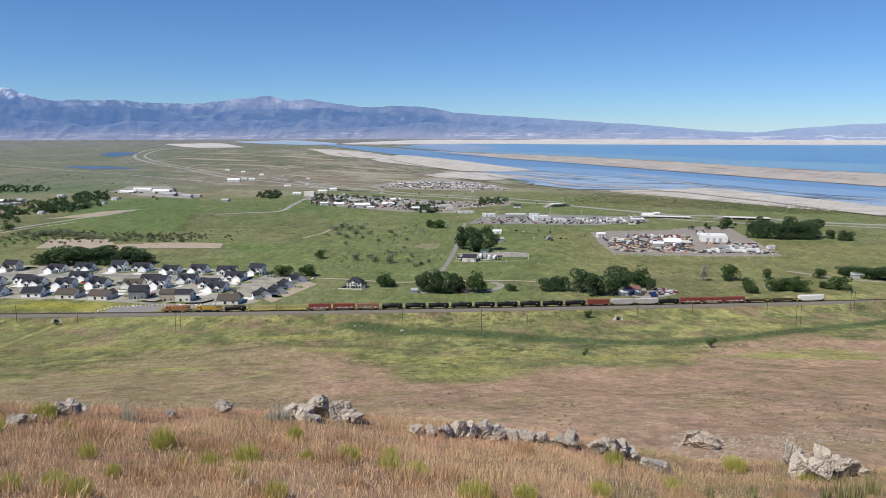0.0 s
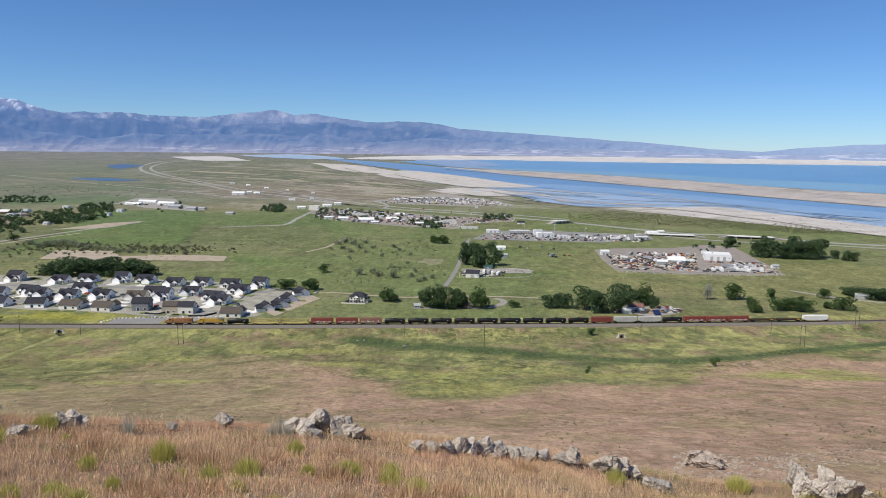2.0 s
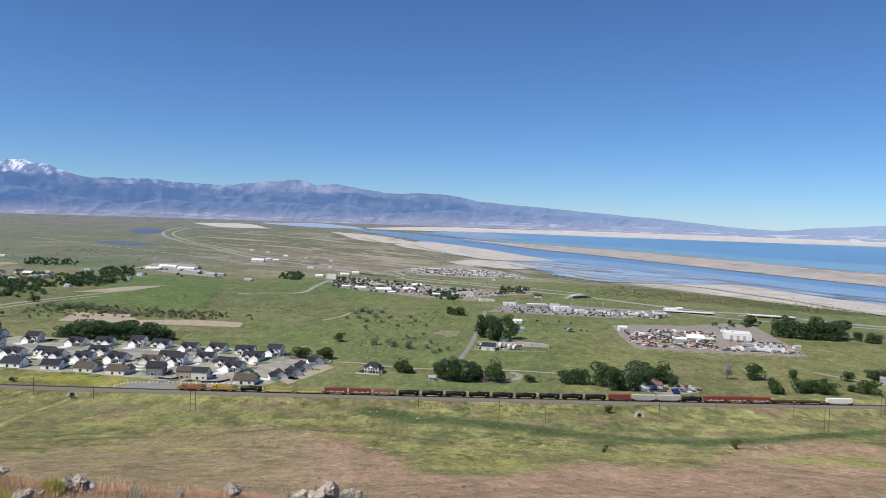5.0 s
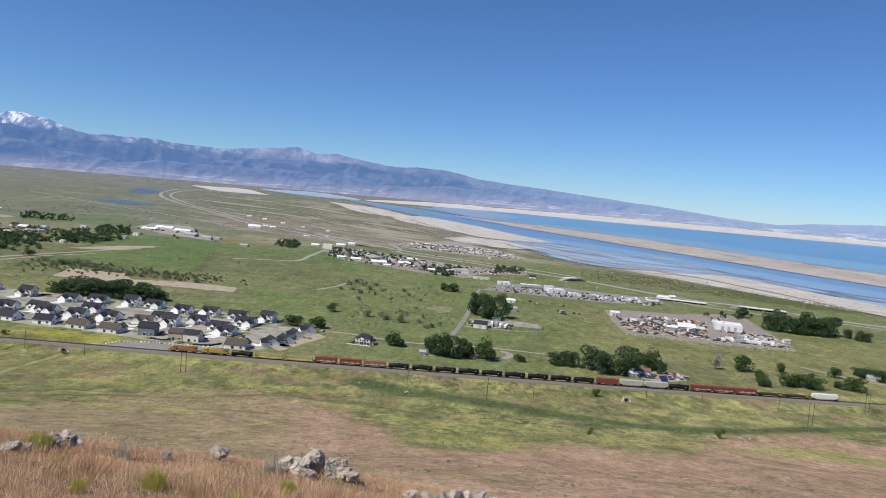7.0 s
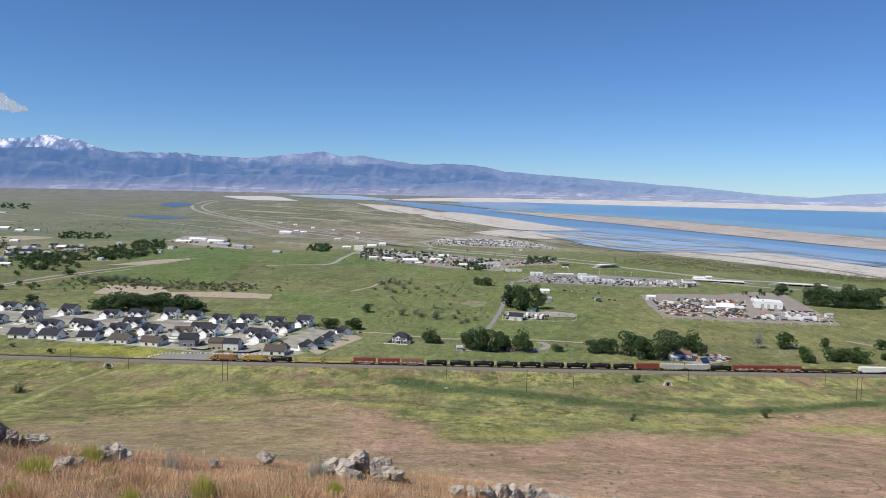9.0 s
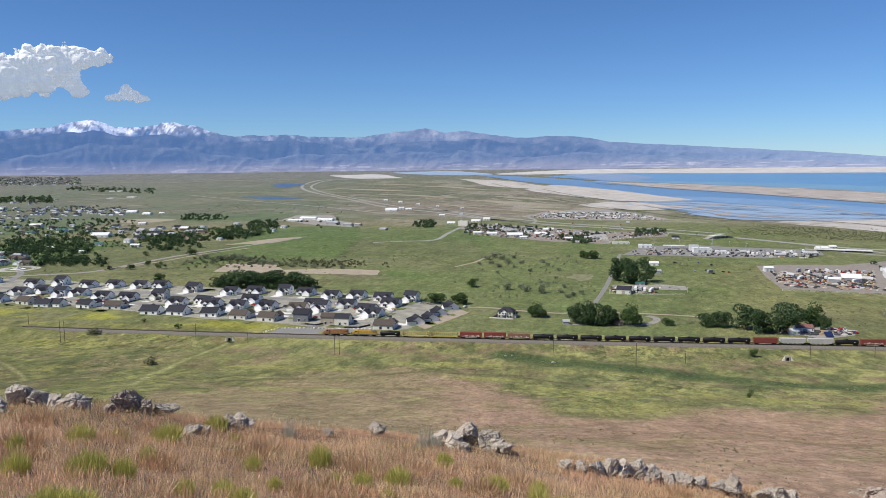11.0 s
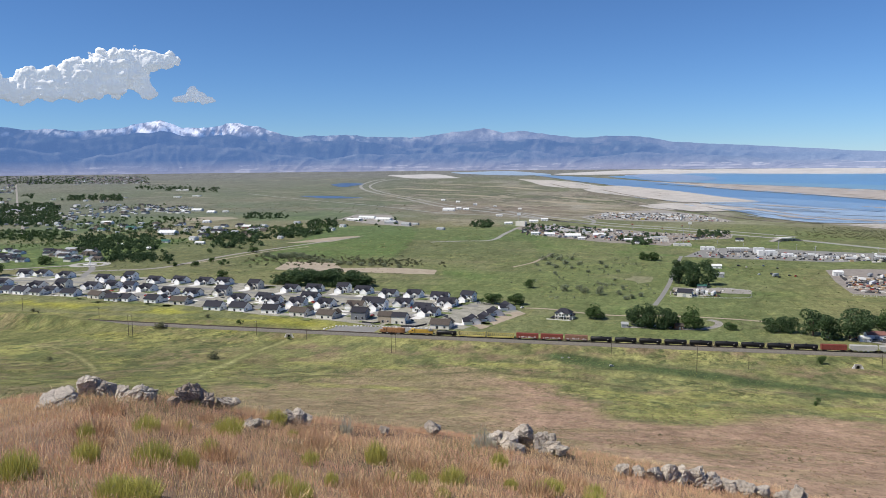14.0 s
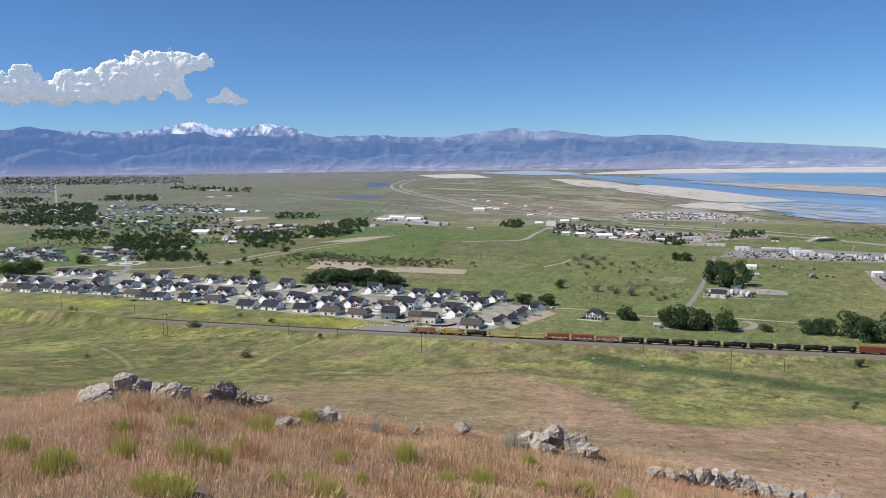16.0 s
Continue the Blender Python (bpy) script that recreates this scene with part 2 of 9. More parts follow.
# ---- mesh helpers ----
class Shape:
    """Corners and faces, gathered piece by piece into one mesh."""

    def __init__(self):
        self.v, self.f = [], []

    def add(self, v, f):
        n = len(self.v)
        self.v += [tuple(p) for p in v]
        self.f += [tuple(i + n for i in q) for q in f]
        return self

    def box(self, x0, x1, y0, y1, z0, z1):
        v = [(x, y, z) for z in (z0, z1) for x, y in ((x0, y0), (x1, y0), (x1, y1), (x0, y1))]
        return self.add(v, [(3, 2, 1, 0), (4, 5, 6, 7), (0, 1, 5, 4), (1, 2, 6, 5), (2, 3, 7, 6), (3, 0, 4, 7)])

    def prism(self, outline, axis, a, b):
        """An outline in the plane across axis ('x': (y, z) pairs, 'y': (x, z), 'z': (x, y)), drawn out from a to b."""
        n = len(outline)
        put = {"x": lambda p, t: (t, p[0], p[1]), "y": lambda p, t: (p[0], t, p[1]), "z": lambda p, t: (p[0], p[1], t)}[axis]
        v = [put(p, a) for p in outline] + [put(p, b) for p in outline]
        f = [tuple(range(n))[::-1], tuple(range(n, 2 * n))] + [(i, (i + 1) % n, n + (i + 1) % n, n + i) for i in range(n)]
        return self.add(v, f)

    def tube(self, p, q, r0, r1=None, n=8):
        p, q = Vector(p), Vector(q)
        r1 = r0 if r1 is None else r1
        d = (q - p).normalized()
        a = d.orthogonal().normalized()
        c = d.cross(a)
        ring = [(math.cos(2 * math.pi * i / n), math.sin(2 * math.pi * i / n)) for i in range(n)]
        v = [p + (a * x + c * y) * r0 for x, y in ring] + [q + (a * x + c * y) * r1 for x, y in ring]
        f = [tuple(range(n))[::-1], tuple(range(n, 2 * n))] + [(i, (i + 1) % n, n + (i + 1) % n, n + i) for i in range(n)]
        return self.add(v, f)

    def mesh(self, name, material, smooth=False):
        me = bpy.data.meshes.new(name)
        me.from_pydata(self.v, [], self.f)
        me.materials.append(material)
        bm = bmesh.new()
        bm.from_mesh(me)
        bmesh.ops.recalc_face_normals(bm, faces=bm.faces)
        bm.to_mesh(me)
        bm.free()
        if smooth:
            me.polygons.foreach_set("use_smooth", [True] * len(me.polygons))
        me.update()
        return me


def part(name, shape, material, parent, label="", smooth=False):
    me = shape if isinstance(shape, bpy.types.Mesh) else shape.mesh(name, material, smooth)
    ob = new(name, me)
    ob.parent = parent
    return tagged(ob, label)


def thing(name, label, category, group="", kind=""):
    return tagged(new(name), label, category, group, kind)


def repeat(ob, m):
    """A copy of a thing whose pose m holds its scale too."""
    copy_thing(ob, m).matrix_basis = m


def height(x, y):
    return float(land(x, y))


def at(x, y, yaw=0.0, up=0.0):
    return pose(x, y, height(x, y) + up, 0, 0, yaw)


def grid_mesh(name, pts, rows, cols, material, cover=None, wrap=False, herbs=None):
    """A sheet of rows x cols points."""
    me = bpy.data.meshes.new(name)
    i = np.arange(rows * cols).reshape(rows, cols)
    nxt = np.roll(i, -1, 1) if wrap else i[:, 1:]
    low = i if wrap else i[:, :-1]
    f = np.stack([low[:-1], nxt[:-1], nxt[1:], low[1:]], -1).reshape(-1, 4)
    me.vertices.add(len(pts))
    me.vertices.foreach_set("co", np.asarray(pts, np.float32).ravel())
    me.loops.add(f.size)
    me.loops.foreach_set("vertex_index", f.astype(np.int32).ravel())
    me.polygons.add(len(f))
    me.polygons.foreach_set("loop_start", np.arange(0, f.size, 4, dtype=np.int32))
    me.polygons.foreach_set("use_smooth", np.ones(len(f), bool))
    me.update(calc_edges=True)
    me.validate()
    if cover is not None:
        a = me.attributes.new("cover", "FLOAT_COLOR", "POINT")
        a.data.foreach_set("color", np.c_[cover, np.ones(len(cover)) if herbs is None else herbs].astype(np.float32).ravel())
    me.materials.append(material)
    return me


def speckle(x, y, size, seed=0):
    """Smooth random field, 0 to 1, of that grain in metres."""
    u, v = np.asarray(x) / size + 17.3 * seed, np.asarray(y) / size - 9.1 * seed
    i, j = np.floor(u), np.floor(v)
    a, b = u - i, v - j
    a, b = a * a * (3 - 2 * a), b * b * (3 - 2 * b)

    def cell(p, q):
        h = np.sin(p * 127.1 + q * 311.7 + seed * 74.7) * 43758.5453
        return h - np.floor(h)
    return (cell(i, j) * (1 - a) + cell(i + 1, j) * a) * (1 - b) + (cell(i, j + 1) * (1 - a) + cell(i + 1, j + 1) * a) * b


def rough_field(x, y, size, seed=0, octaves=4):
    total, amount, norm = 0, 1.0, 0
    for k in range(octaves):
        total = total + amount * speckle(x, y, size / 2 ** k, seed + k)
        norm, amount = norm + amount, amount * 0.55
    return total / norm


def resample(pts, n):
    p = np.array(pts, float)
    d = np.r_[0, np.cumsum(np.hypot(*np.diff(p, axis=0).T))]
    k = np.linspace(0, d[-1], n)
    return np.c_[np.interp(k, d, p[:, 0]), np.interp(k, d, p[:, 1])]


def curve_points(pts, n):
    """A smooth line through the points."""
    p = np.array(pts, float)
    p = np.vstack([2 * p[0] - p[1], p, 2 * p[-1] - p[-2]])
    out = []
    for k in range(1, len(p) - 2):
        for t in np.linspace(0, 1, 12, endpoint=False):
            a, b, c, d = p[k - 1:k + 3]
            out.append(0.5 * (2 * b + (c - a) * t + (2 * a - 5 * b + 4 * c - d) * t * t + (3 * b - a - 3 * c + d) * t ** 3))
    out.append(p[-2])
    return resample(out, n)


def sheet(name, near, far, material, label, category, lift=0.1, cols=80, rows=8, ragged=0.0, smooth=True, taper=(0.0, 0.0)):
    """Ground cover between two shore or edge lines, laid on the land."""
    f = curve_points if smooth else resample
    a, b = f(near, cols), f(far, cols)
    u = np.linspace(0, 1, cols)
    full = np.ones(cols)
    for side, t in ((u, taper[0]), (1 - u, taper[1])):
        if t:
            full = full * np.sqrt(np.clip(side / t, 0.004, 1))
    mid = (a + b) / 2
    a, b = mid + (a - mid) * full[:, None], mid + (b - mid) * full[:, None]
    w = np.linspace(0, 1, rows)[:, None, None]
    p = (a[None] * (1 - w) + b[None] * w)
    if ragged:
        n = (rough_field(p[..., 0], p[..., 1], ragged * 6, 5) - 0.5)[..., None] * 2 * ragged
        across = (b - a) / (np.linalg.norm(b - a, axis=1)[:, None] + 1e-6)
        p = p + n * across[None]
    p = p.reshape(-1, 2)
    z = land(p[:, 0], p[:, 1]) + lift
    ob = new(name, grid_mesh(name, np.c_[p, z], rows, cols, material))
    return tagged(ob, label, category, kind="structure")


def patch(name, pts, material, label, category, lift=0.1, ragged=0.0):
    """A flat lot or field within an outline, on the plain."""
    p = resample(list(pts) + [pts[0]], 90)[:-1]
    if ragged:
        p = p + np.c_[rough_field(p[:, 0], p[:, 1], ragged * 4, 3) - 0.5, rough_field(p[:, 0], p[:, 1], ragged * 4, 8) - 0.5] * 2 * ragged
    s = Shape()
    z = land(p[:, 0], p[:, 1])
    s.add([(x, y, h + lift) for (x, y), h in zip(p, z)], [tuple(range(len(p)))])
    ob = new(name, s.mesh(name, material))
    return tagged(ob, label, category, kind="structure")


def way(name, pts, width, material, label, category="road", lift=0.15, n=80):
    """A road or track along a line."""
    p = curve_points(pts, n)
    d = np.gradient(p, axis=0)
    d /= np.linalg.norm(d, axis=1)[:, None] + 1e-9
    side = np.c_[-d[:, 1], d[:, 0]] * width / 2
    a, b = p - side, p + side
    q = np.vstack([a, p, b])
    z = land(q[:, 0], q[:, 1]) + lift
    below = rail_y(np.clip(q[:, 0], -700, 700)) - q[:, 1]
    z += (rough_field(q[:, 0], q[:, 1], 40, 22) - 0.5) * 3.0 * np.clip((below - 22) / 50, 0, 1) * np.clip((np.hypot(q[:, 0], q[:, 1]) - 30) / 60, 0, 1)
    ob = new(name, grid_mesh(name, np.c_[q, z], 3, n, material))
    return tagged(ob, label, category, kind="structure")


# ---- ground ----
BROWN_AZ = (-60, -44, -36, -30, -24, -18, -10, -7, -3, 1, 4, 7, 11, 16, 19, 22, 27, 34)
BROWN_S = (520, 430, 280, 200, 140, 110, 112, 150, 215, 250, 240, 195, 185, 200, 150, 118, 95, 75)
GULLY_X = (-75, -52, -32, 6, 42, 75, 106, 140, 177, 224, 271, 306, 420)
GULLY_S = (33, 40, 52, 69, 83, 100, 113, 117, 112, 90, 75, 63, 45)
LUSH = ((-146, 183, 34, 12), (-26, 150, 16, 12), (12, 215, 30, 34), (-5, 170, 26, 20), (190, 178, 36, 27), (200, 205, 16, 12), (100, 170, 40, 9), (-60, 120, 22, 8), (40, 150, 30, 18), (-180, 100, 40, 9), (-95, 75, 40, 8))


def mix3(base, rgb, k):
    return base + (np.array(rgb) - base) * np.clip(k, 0, 1)[:, None]


def land_cover(x, y):
    """What grows on the ground, as its own colour, with distance haze painted in far out."""
    r, az = np.hypot(x, y), np.degrees(np.arctan2(x, y))
    s = rail_y(np.clip(x, -700, 700)) - y
    n1, n2, n3 = rough_field(x, y, 60, 1), rough_field(x, y, 22, 2), rough_field(x, y, 220, 3)
    streak = rough_field(x, y * 0.8, 26, 9)
    # the plain: pasture, drier to the right, marsh and salt grass far off
    c = np.tile((0.140, 0.168, 0.068), (len(x), 1))
    c = mix3(c, (0.175, 0.180, 0.090), (n3 - 0.42) * 4)
    c = mix3(c, (0.11, 0.16, 0.054), (n1 - 0.55) * 4 * (r > 560) * (np.abs(az + 2) < 14))
    c = mix3(c, (0.20, 0.19, 0.085), np.clip((az - 6) / 6, 0, 1) * 0.7 * (r < 1000))
    c = mix3(c, (0.18, 0.18, 0.085), np.clip((-18 - az) / 6, 0, 1) * 0.7 * (r < 1250))
    q = np.clip((r - PLAIN_END) / FAR_SPAN, 0, 0.9985)
    dip = 1.0e5 * 1.74 / np.where(r > PLAIN_END, PLAIN_END - FAR_SPAN * np.log(1 - q), r)
    drier = np.clip((rough_field(x * 0.4, y, 48, 91) - 0.52) * 7, 0, 1) * (r > 560)
    c = mix3(c, (0.185, 0.175, 0.10), drier * 0.55)
    damp = np.clip((rough_field(x * 0.5, y, 24, 92) - 0.55) * 8, 0, 1) * (r > 560)
    c = mix3(c, (0.10, 0.125, 0.05), damp * 0.5)
    # walled fields, each in its own green or stubble
    fu, fv = (x * 0.94 + y * 0.34) / 190 + 0.25 * np.sin(y / 300), (y * 0.94 - x * 0.34) / 330
    iu, iv = np.floor(fu), np.floor(fv)
    field = np.modf(np.abs(np.sin(iu * 12.9 + iv * 78.2) * 437.5))[0]
    farmed = np.clip((r - 950) / 150, 0, 1) * np.clip((-6 - az) / 5, 0, 1)
    c = mix3(c, (0.095, 0.150, 0.050), farmed * (field < 0.36) * 0.8)
    c = mix3(c, (0.21, 0.185, 0.105), farmed * (field > 0.74) * 0.6)
    c = mix3(c, (0.125, 0.140, 0.07), farmed * ((field > 0.5) & (field < 0.74)) * 0.7)
    rim = np.minimum(np.minimum(fu - iu, 1 - fu + iu) * 190, np.minimum(fv - iv, 1 - fv + iv) * 330)
    c = mix3(c, (0.07, 0.085, 0.04), farmed * np.clip(1.4 - rim / 7, 0, 1) * (n1 > 0.45) * 0.7)
    tilled = speckle(x * 0.8 + y * 0.25, y - x * 0.2, 260, 15)
    c = mix3(c, (0.24, 0.20, 0.125), np.clip((tilled - 0.62) * 12, 0, 1) * (r > 1150) * (az < -8) * 0.7)
    c = mix3(c, (0.10, 0.15, 0.055), np.clip((0.34 - tilled) * 12, 0, 1) * (r > 1150) * (az < -8) * 0.7)
    c = mix3(c, (0.235, 0.200, 0.155), np.clip((r - 1450) / 400, 0, 1) * np.clip((az + 22) / 6, 0, 1) * (0.8 + (n3 - 0.5) * 2))
    pale = np.clip((rough_field(x * 0.5, y, 90, 33) - 0.56) * 9, 0, 1) * np.clip((r - 1500) / 300, 0, 1) * np.clip((az + 20) / 6, 0, 1)
    c = mix3(c, (0.40, 0.36, 0.28), pale * 0.75)
    band = rough_field(az * 2.2, dip, 5.5, 81, 4)
    broad = rough_field(az * 1.2, dip, 13, 82, 3)
    out = np.clip((r - 1500) / 700, 0, 1)
    c = mix3(c, (0.105, 0.135, 0.058), out * np.clip((broad - 0.5) * 7, 0, 0.8))
    c = mix3(c, (0.21, 0.165, 0.135), out * np.clip((0.47 - broad) * 6, 0, 0.7) * np.clip((az + 32) / 14, 0.25, 1))
    c = mix3(c, (0.36, 0.33, 0.28), out * np.clip((band - 0.61) * 12, 0, 0.7) * np.clip((az + 30) / 10, 0.3, 1))
    c = mix3(c, (0.075, 0.09, 0.06), out * np.clip((0.40 - band) * 10, 0, 0.6))
    # distance haze mixed into the ground colour, stronger farther out
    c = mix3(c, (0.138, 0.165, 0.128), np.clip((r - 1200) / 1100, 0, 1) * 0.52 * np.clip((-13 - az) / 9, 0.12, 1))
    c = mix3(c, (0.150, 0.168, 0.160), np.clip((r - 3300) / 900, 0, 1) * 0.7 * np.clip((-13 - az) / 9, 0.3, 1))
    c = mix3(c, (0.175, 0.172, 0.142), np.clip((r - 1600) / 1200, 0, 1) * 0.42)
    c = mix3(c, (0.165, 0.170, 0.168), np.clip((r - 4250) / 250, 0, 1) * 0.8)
    # the hillside
    h = np.tile((0.228, 0.228, 0.092), (len(x), 1))
    h = mix3(h, (0.30, 0.29, 0.115), (streak - 0.53) * 10)
    h = mix3(h, (0.135, 0.145, 0.065), np.clip((rough_field(x, y * 0.75, 13, 14) - 0.53) * 10, 0, 0.85))
    h = mix3(h, (0.215, 0.165, 0.10), (n2 - 0.52) * 5)
    left = np.clip((-26 - az) / 8, 0, 1)
    h = mix3(h, (0.165, 0.165, 0.066), left * 0.75)
    h = mix3(h, (0.25, 0.245, 0.085), left * (streak - 0.5) * 8)
    h = mix3(h, (0.13, 0.145, 0.055), left * np.clip((rough_field(x, y * 0.75, 17, 27) - 0.53) * 10, 0, 0.6))
    h = mix3(h, (0.21, 0.165, 0.10), left * np.clip((rough_field(x, y * 0.5, 45, 28) - 0.58) * 8, 0, 0.6))
    blotch = rough_field(x, y * 0.75, 10, 95)
    h = mix3(h, (0.105, 0.12, 0.05), np.clip((blotch - 0.55) * 18, 0, 0.85) * np.clip((rough_field(x, y * 0.5, 40, 96) - 0.42) * 6, 0, 1))
    h = mix3(h, (0.235, 0.18, 0.11), np.clip((0.42 - blotch) * 12, 0, 0.6) * np.clip((rough_field(x, y * 0.5, 50, 97) - 0.48) * 6, 0, 1))
    edge = np.interp(az, BROWN_AZ, BROWN_S)
    brown = np.clip((s - edge) / 45 + (n1 - 0.5) * 2.4 + (n2 - 0.5) * 1.8 + 0.3, 0, 1)
    h = mix3(h, (0.350, 0.232, 0.165), brown * 0.95)
    h = mix3(h, (0.245, 0.205, 0.115), brown * np.clip((-9 - az) / 6, 0, 1) * (0.35 + n2 * 0.8))
    h = mix3(h, (0.235, 0.20, 0.10), brown * np.clip((n2 - 0.55) * 5, 0, 1) * 0.6)
    ragged = (n2 - 0.5) * 16 + (rough_field(x, y, 8, 19) - 0.5) * 8
    for lx, ls, lw, ld in LUSH:
        blot = np.exp(-(((x - lx) / lw) ** 2 + ((s - ls + ragged * 0.6) / ld) ** 2) ** 2)
        h = mix3(h, (0.285, 0.28, 0.095), blot * np.clip(n2 * 2.6 - 0.35, 0.3, 0.95))
    gully = np.interp(x, GULLY_X, GULLY_S)
    wide = np.interp(x, (-80, -55, -20, 60, 110, 150, 220, 300, 420), (2, 17, 16, 13, 13, 13, 9, 7, 5))
    damp = np.exp(-((s - gully - ragged * 0.35) / wide) ** 4) * np.clip((x + 85) / 20, 0, 1)
    damp = np.maximum(damp, 0.9 * np.exp(-((x - 88) / 22) ** 2 - ((s - 127 - ragged * 0.4) / 9) ** 2))
    damp = np.maximum(damp, 0.6 * np.exp(-((x - 95) / 40) ** 2 - ((s - 80 - ragged) / 10) ** 2) * (n2 > 0.48))
    h = mix3(h, (0.070, 0.098, 0.040), damp * (0.8 + n2 * 0.4))
    clumps = np.clip((rough_field(x, y, 7, 16) - 0.56) * 12, 0, 1) * np.exp(-((x - 5) / 55) ** 2 - ((s - 160) / 65) ** 2)
    h = mix3(h, (0.095, 0.125, 0.055), clumps * 0.8)
    c = np.where((s > -22)[:, None], h, c)
    bank = np.interp(x, (-700, -420, -330, -240, -150), (-58, -44, -30, -16, -12))
    bloom = np.clip((rough_field(x * 0.5, y, 22, 12) - 0.42) * 8, 0, 1) * np.exp(-((s - bank + 5) / 15) ** 2) * np.clip((-215 - x) / 60, 0.25, 1) * (x < -150)
    bloom = bloom + 0.4 * np.clip((rough_field(x * 0.5, y, 24, 18) - 0.56) * 9, 0, 1) * np.clip((-240 - x) / 60, 0, 1) * np.exp(-((s - 25) / 30) ** 2)
    c = mix3(c, (0.31, 0.30, 0.045), bloom * 0.75)
    # worn tracks on the slope: trodden earth between darker, lusher edges
    trodden = np.zeros(len(x))
    for line, wide, worn, rim in TRACKS:
        q = curve_points(line, 160)
        near_by = np.nonzero((s > 5) & (r < 640) & (r > 200) & (x > q[:, 0].min() - 12) & (x < q[:, 0].max() + 12))[0]
        gap = np.full(len(near_by), 99.0)
        for px, py in q:
            gap = np.minimum(gap, np.hypot(x[near_by] - px, y[near_by] - py))
        gap = gap + (n2[near_by] - 0.5) * wide * 1.6
        c[near_by] = mix3(c[near_by], rim, np.exp(-((gap - wide * 1.7) / wide) ** 2) * 0.75)
        c[near_by] = mix3(c[near_by], worn, np.exp(-(gap / wide) ** 2) * 0.9)
        trodden[near_by] = np.maximum(trodden[near_by], np.exp(-(gap / wide / 2.4) ** 2))
    # the ridge under the viewer: dry earth and litter between the grass
    k = np.clip((60 - r) / 35, 0, 1)
    c = mix3(c, (0.27, 0.185, 0.125), k)
    c = mix3(c, (0.15, 0.115, 0.085), k * np.clip((rough_field(x, y, 0.7, 4) - 0.5) * 4, 0, 1))
    herbs = np.where(s > 8, np.clip(1.0 - brown * 0.66, 0, 1) * np.clip(0.25 + (n1 - 0.36) * 4, 0.15, 1.0), 0.42 * (r < 1600)) * np.clip((r - 60) / 60, 0, 1)
    herbs = herbs * (1 - 0.9 * trodden) * (1 - 0.7 * damp)
    return c, herbs


TRACKS = (
    ([(-428.9, 431.4), (-404.1, 424.2), (-366.0, 401.2), (-329.4, 371.0), (-299.9, 341.9)], 1.6, (0.30, 0.28, 0.13), (0.115, 0.12, 0.05)),
    ([(-230.1, 321.6), (-223.7, 342.7), (-187.0, 381.0), (-138.9, 406.9), (-106.5, 433.6), (-64.8, 434.9), (-40.7, 429.2), (-10.3, 414.6)], 2.0, (0.095, 0.088, 0.045), (0.20, 0.19, 0.09)),
    ([(-232.6, 335.0), (-251.9, 386.3), (-262.4, 436.6), (-267.1, 479.9), (-268.1, 505.5)], 2.2, (0.29, 0.285, 0.125), (0.14, 0.15, 0.06)))


def build_ground():
    fine = np.arange(-53, 37, 0.165)
    rest = np.arange(37, 307, 4.5)
    az = np.radians(np.r_[fine, rest])
    el = np.r_[np.arange(24.0, 13.6, -0.09), np.arange(13.6, 0.42, -0.062)]
    far = EYE / np.tan(np.radians(el))
    hill_r = np.interp(el, (13.6, 16, 18.4, 20.5, 24.0), (537, 440, 345, 246, 105))
    far = np.where(el > 13.6, hill_r, far)
    far = np.where(far > PLAIN_END, PLAIN_END + FAR_SPAN * (1 - np.exp(-(far - PLAIN_END) / FAR_SPAN)), far)
    r = np.unique(np.r_[0.0, np.arange(0.5, 19, 0.25), np.arange(19, 105, 3), far, 4698])
    a, b = np.meshgrid(az, r)
    x, y = (b * np.sin(a)).ravel(), (b * np.cos(a)).ravel()
    z = land(x, y)
    d = np.hypot(x, y)
    z += (rough_field(x, y, 1.4, 21) - 0.5) * 0.16 * np.clip((40 - d) / 30, 0, 1) * np.clip(d / 2, 0, 1)
    s = rail_y(np.clip(x, -700, 700)) - y
    z += (rough_field(x, y, 40, 22) - 0.5) * 3.0 * np.clip((s - 22) / 50, 0, 1) * np.clip((d - 30) / 60, 0, 1)
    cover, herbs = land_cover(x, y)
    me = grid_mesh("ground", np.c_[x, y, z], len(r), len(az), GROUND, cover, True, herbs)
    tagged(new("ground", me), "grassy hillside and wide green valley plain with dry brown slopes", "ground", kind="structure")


build_ground()

# ---- far mountains across the lake ----
RIDGE = [(-60.0, 3.00), (-52.0, 2.90), (-48.3, 2.41), (-46.5, 2.65), (-44.6, 2.41), (-43.3, 2.53), (-41.5, 2.31), (-39.3, 2.56), (-37.8, 2.80), (-36.1, 3.12), (-34.6, 2.57), (-32.8, 2.69), (-31.2, 2.97), (-29.6, 2.81), (-28.2, 2.31), (-26.7, 1.97), (-24.2, 2.16), (-22.1, 2.06), (-19.2, 1.90), (-16.2, 2.12), (-14.3, 2.34), (-12.9, 2.53), (-11.3, 2.21), (-9.7, 2.31), (-7.4, 1.98), (-5.4, 1.73), (-3.8, 1.86), (-1.4, 1.85), (0.9, 1.37), (1.9, 1.33), (7.4, 0.95), (11.1, 0.69), (15.1, 0.44), (19.0, 0.07), (22.3, -0.08), (24.5, 0.18), (27.9, 0.44), (30.1, 0.50), (42.0, 0.90)]


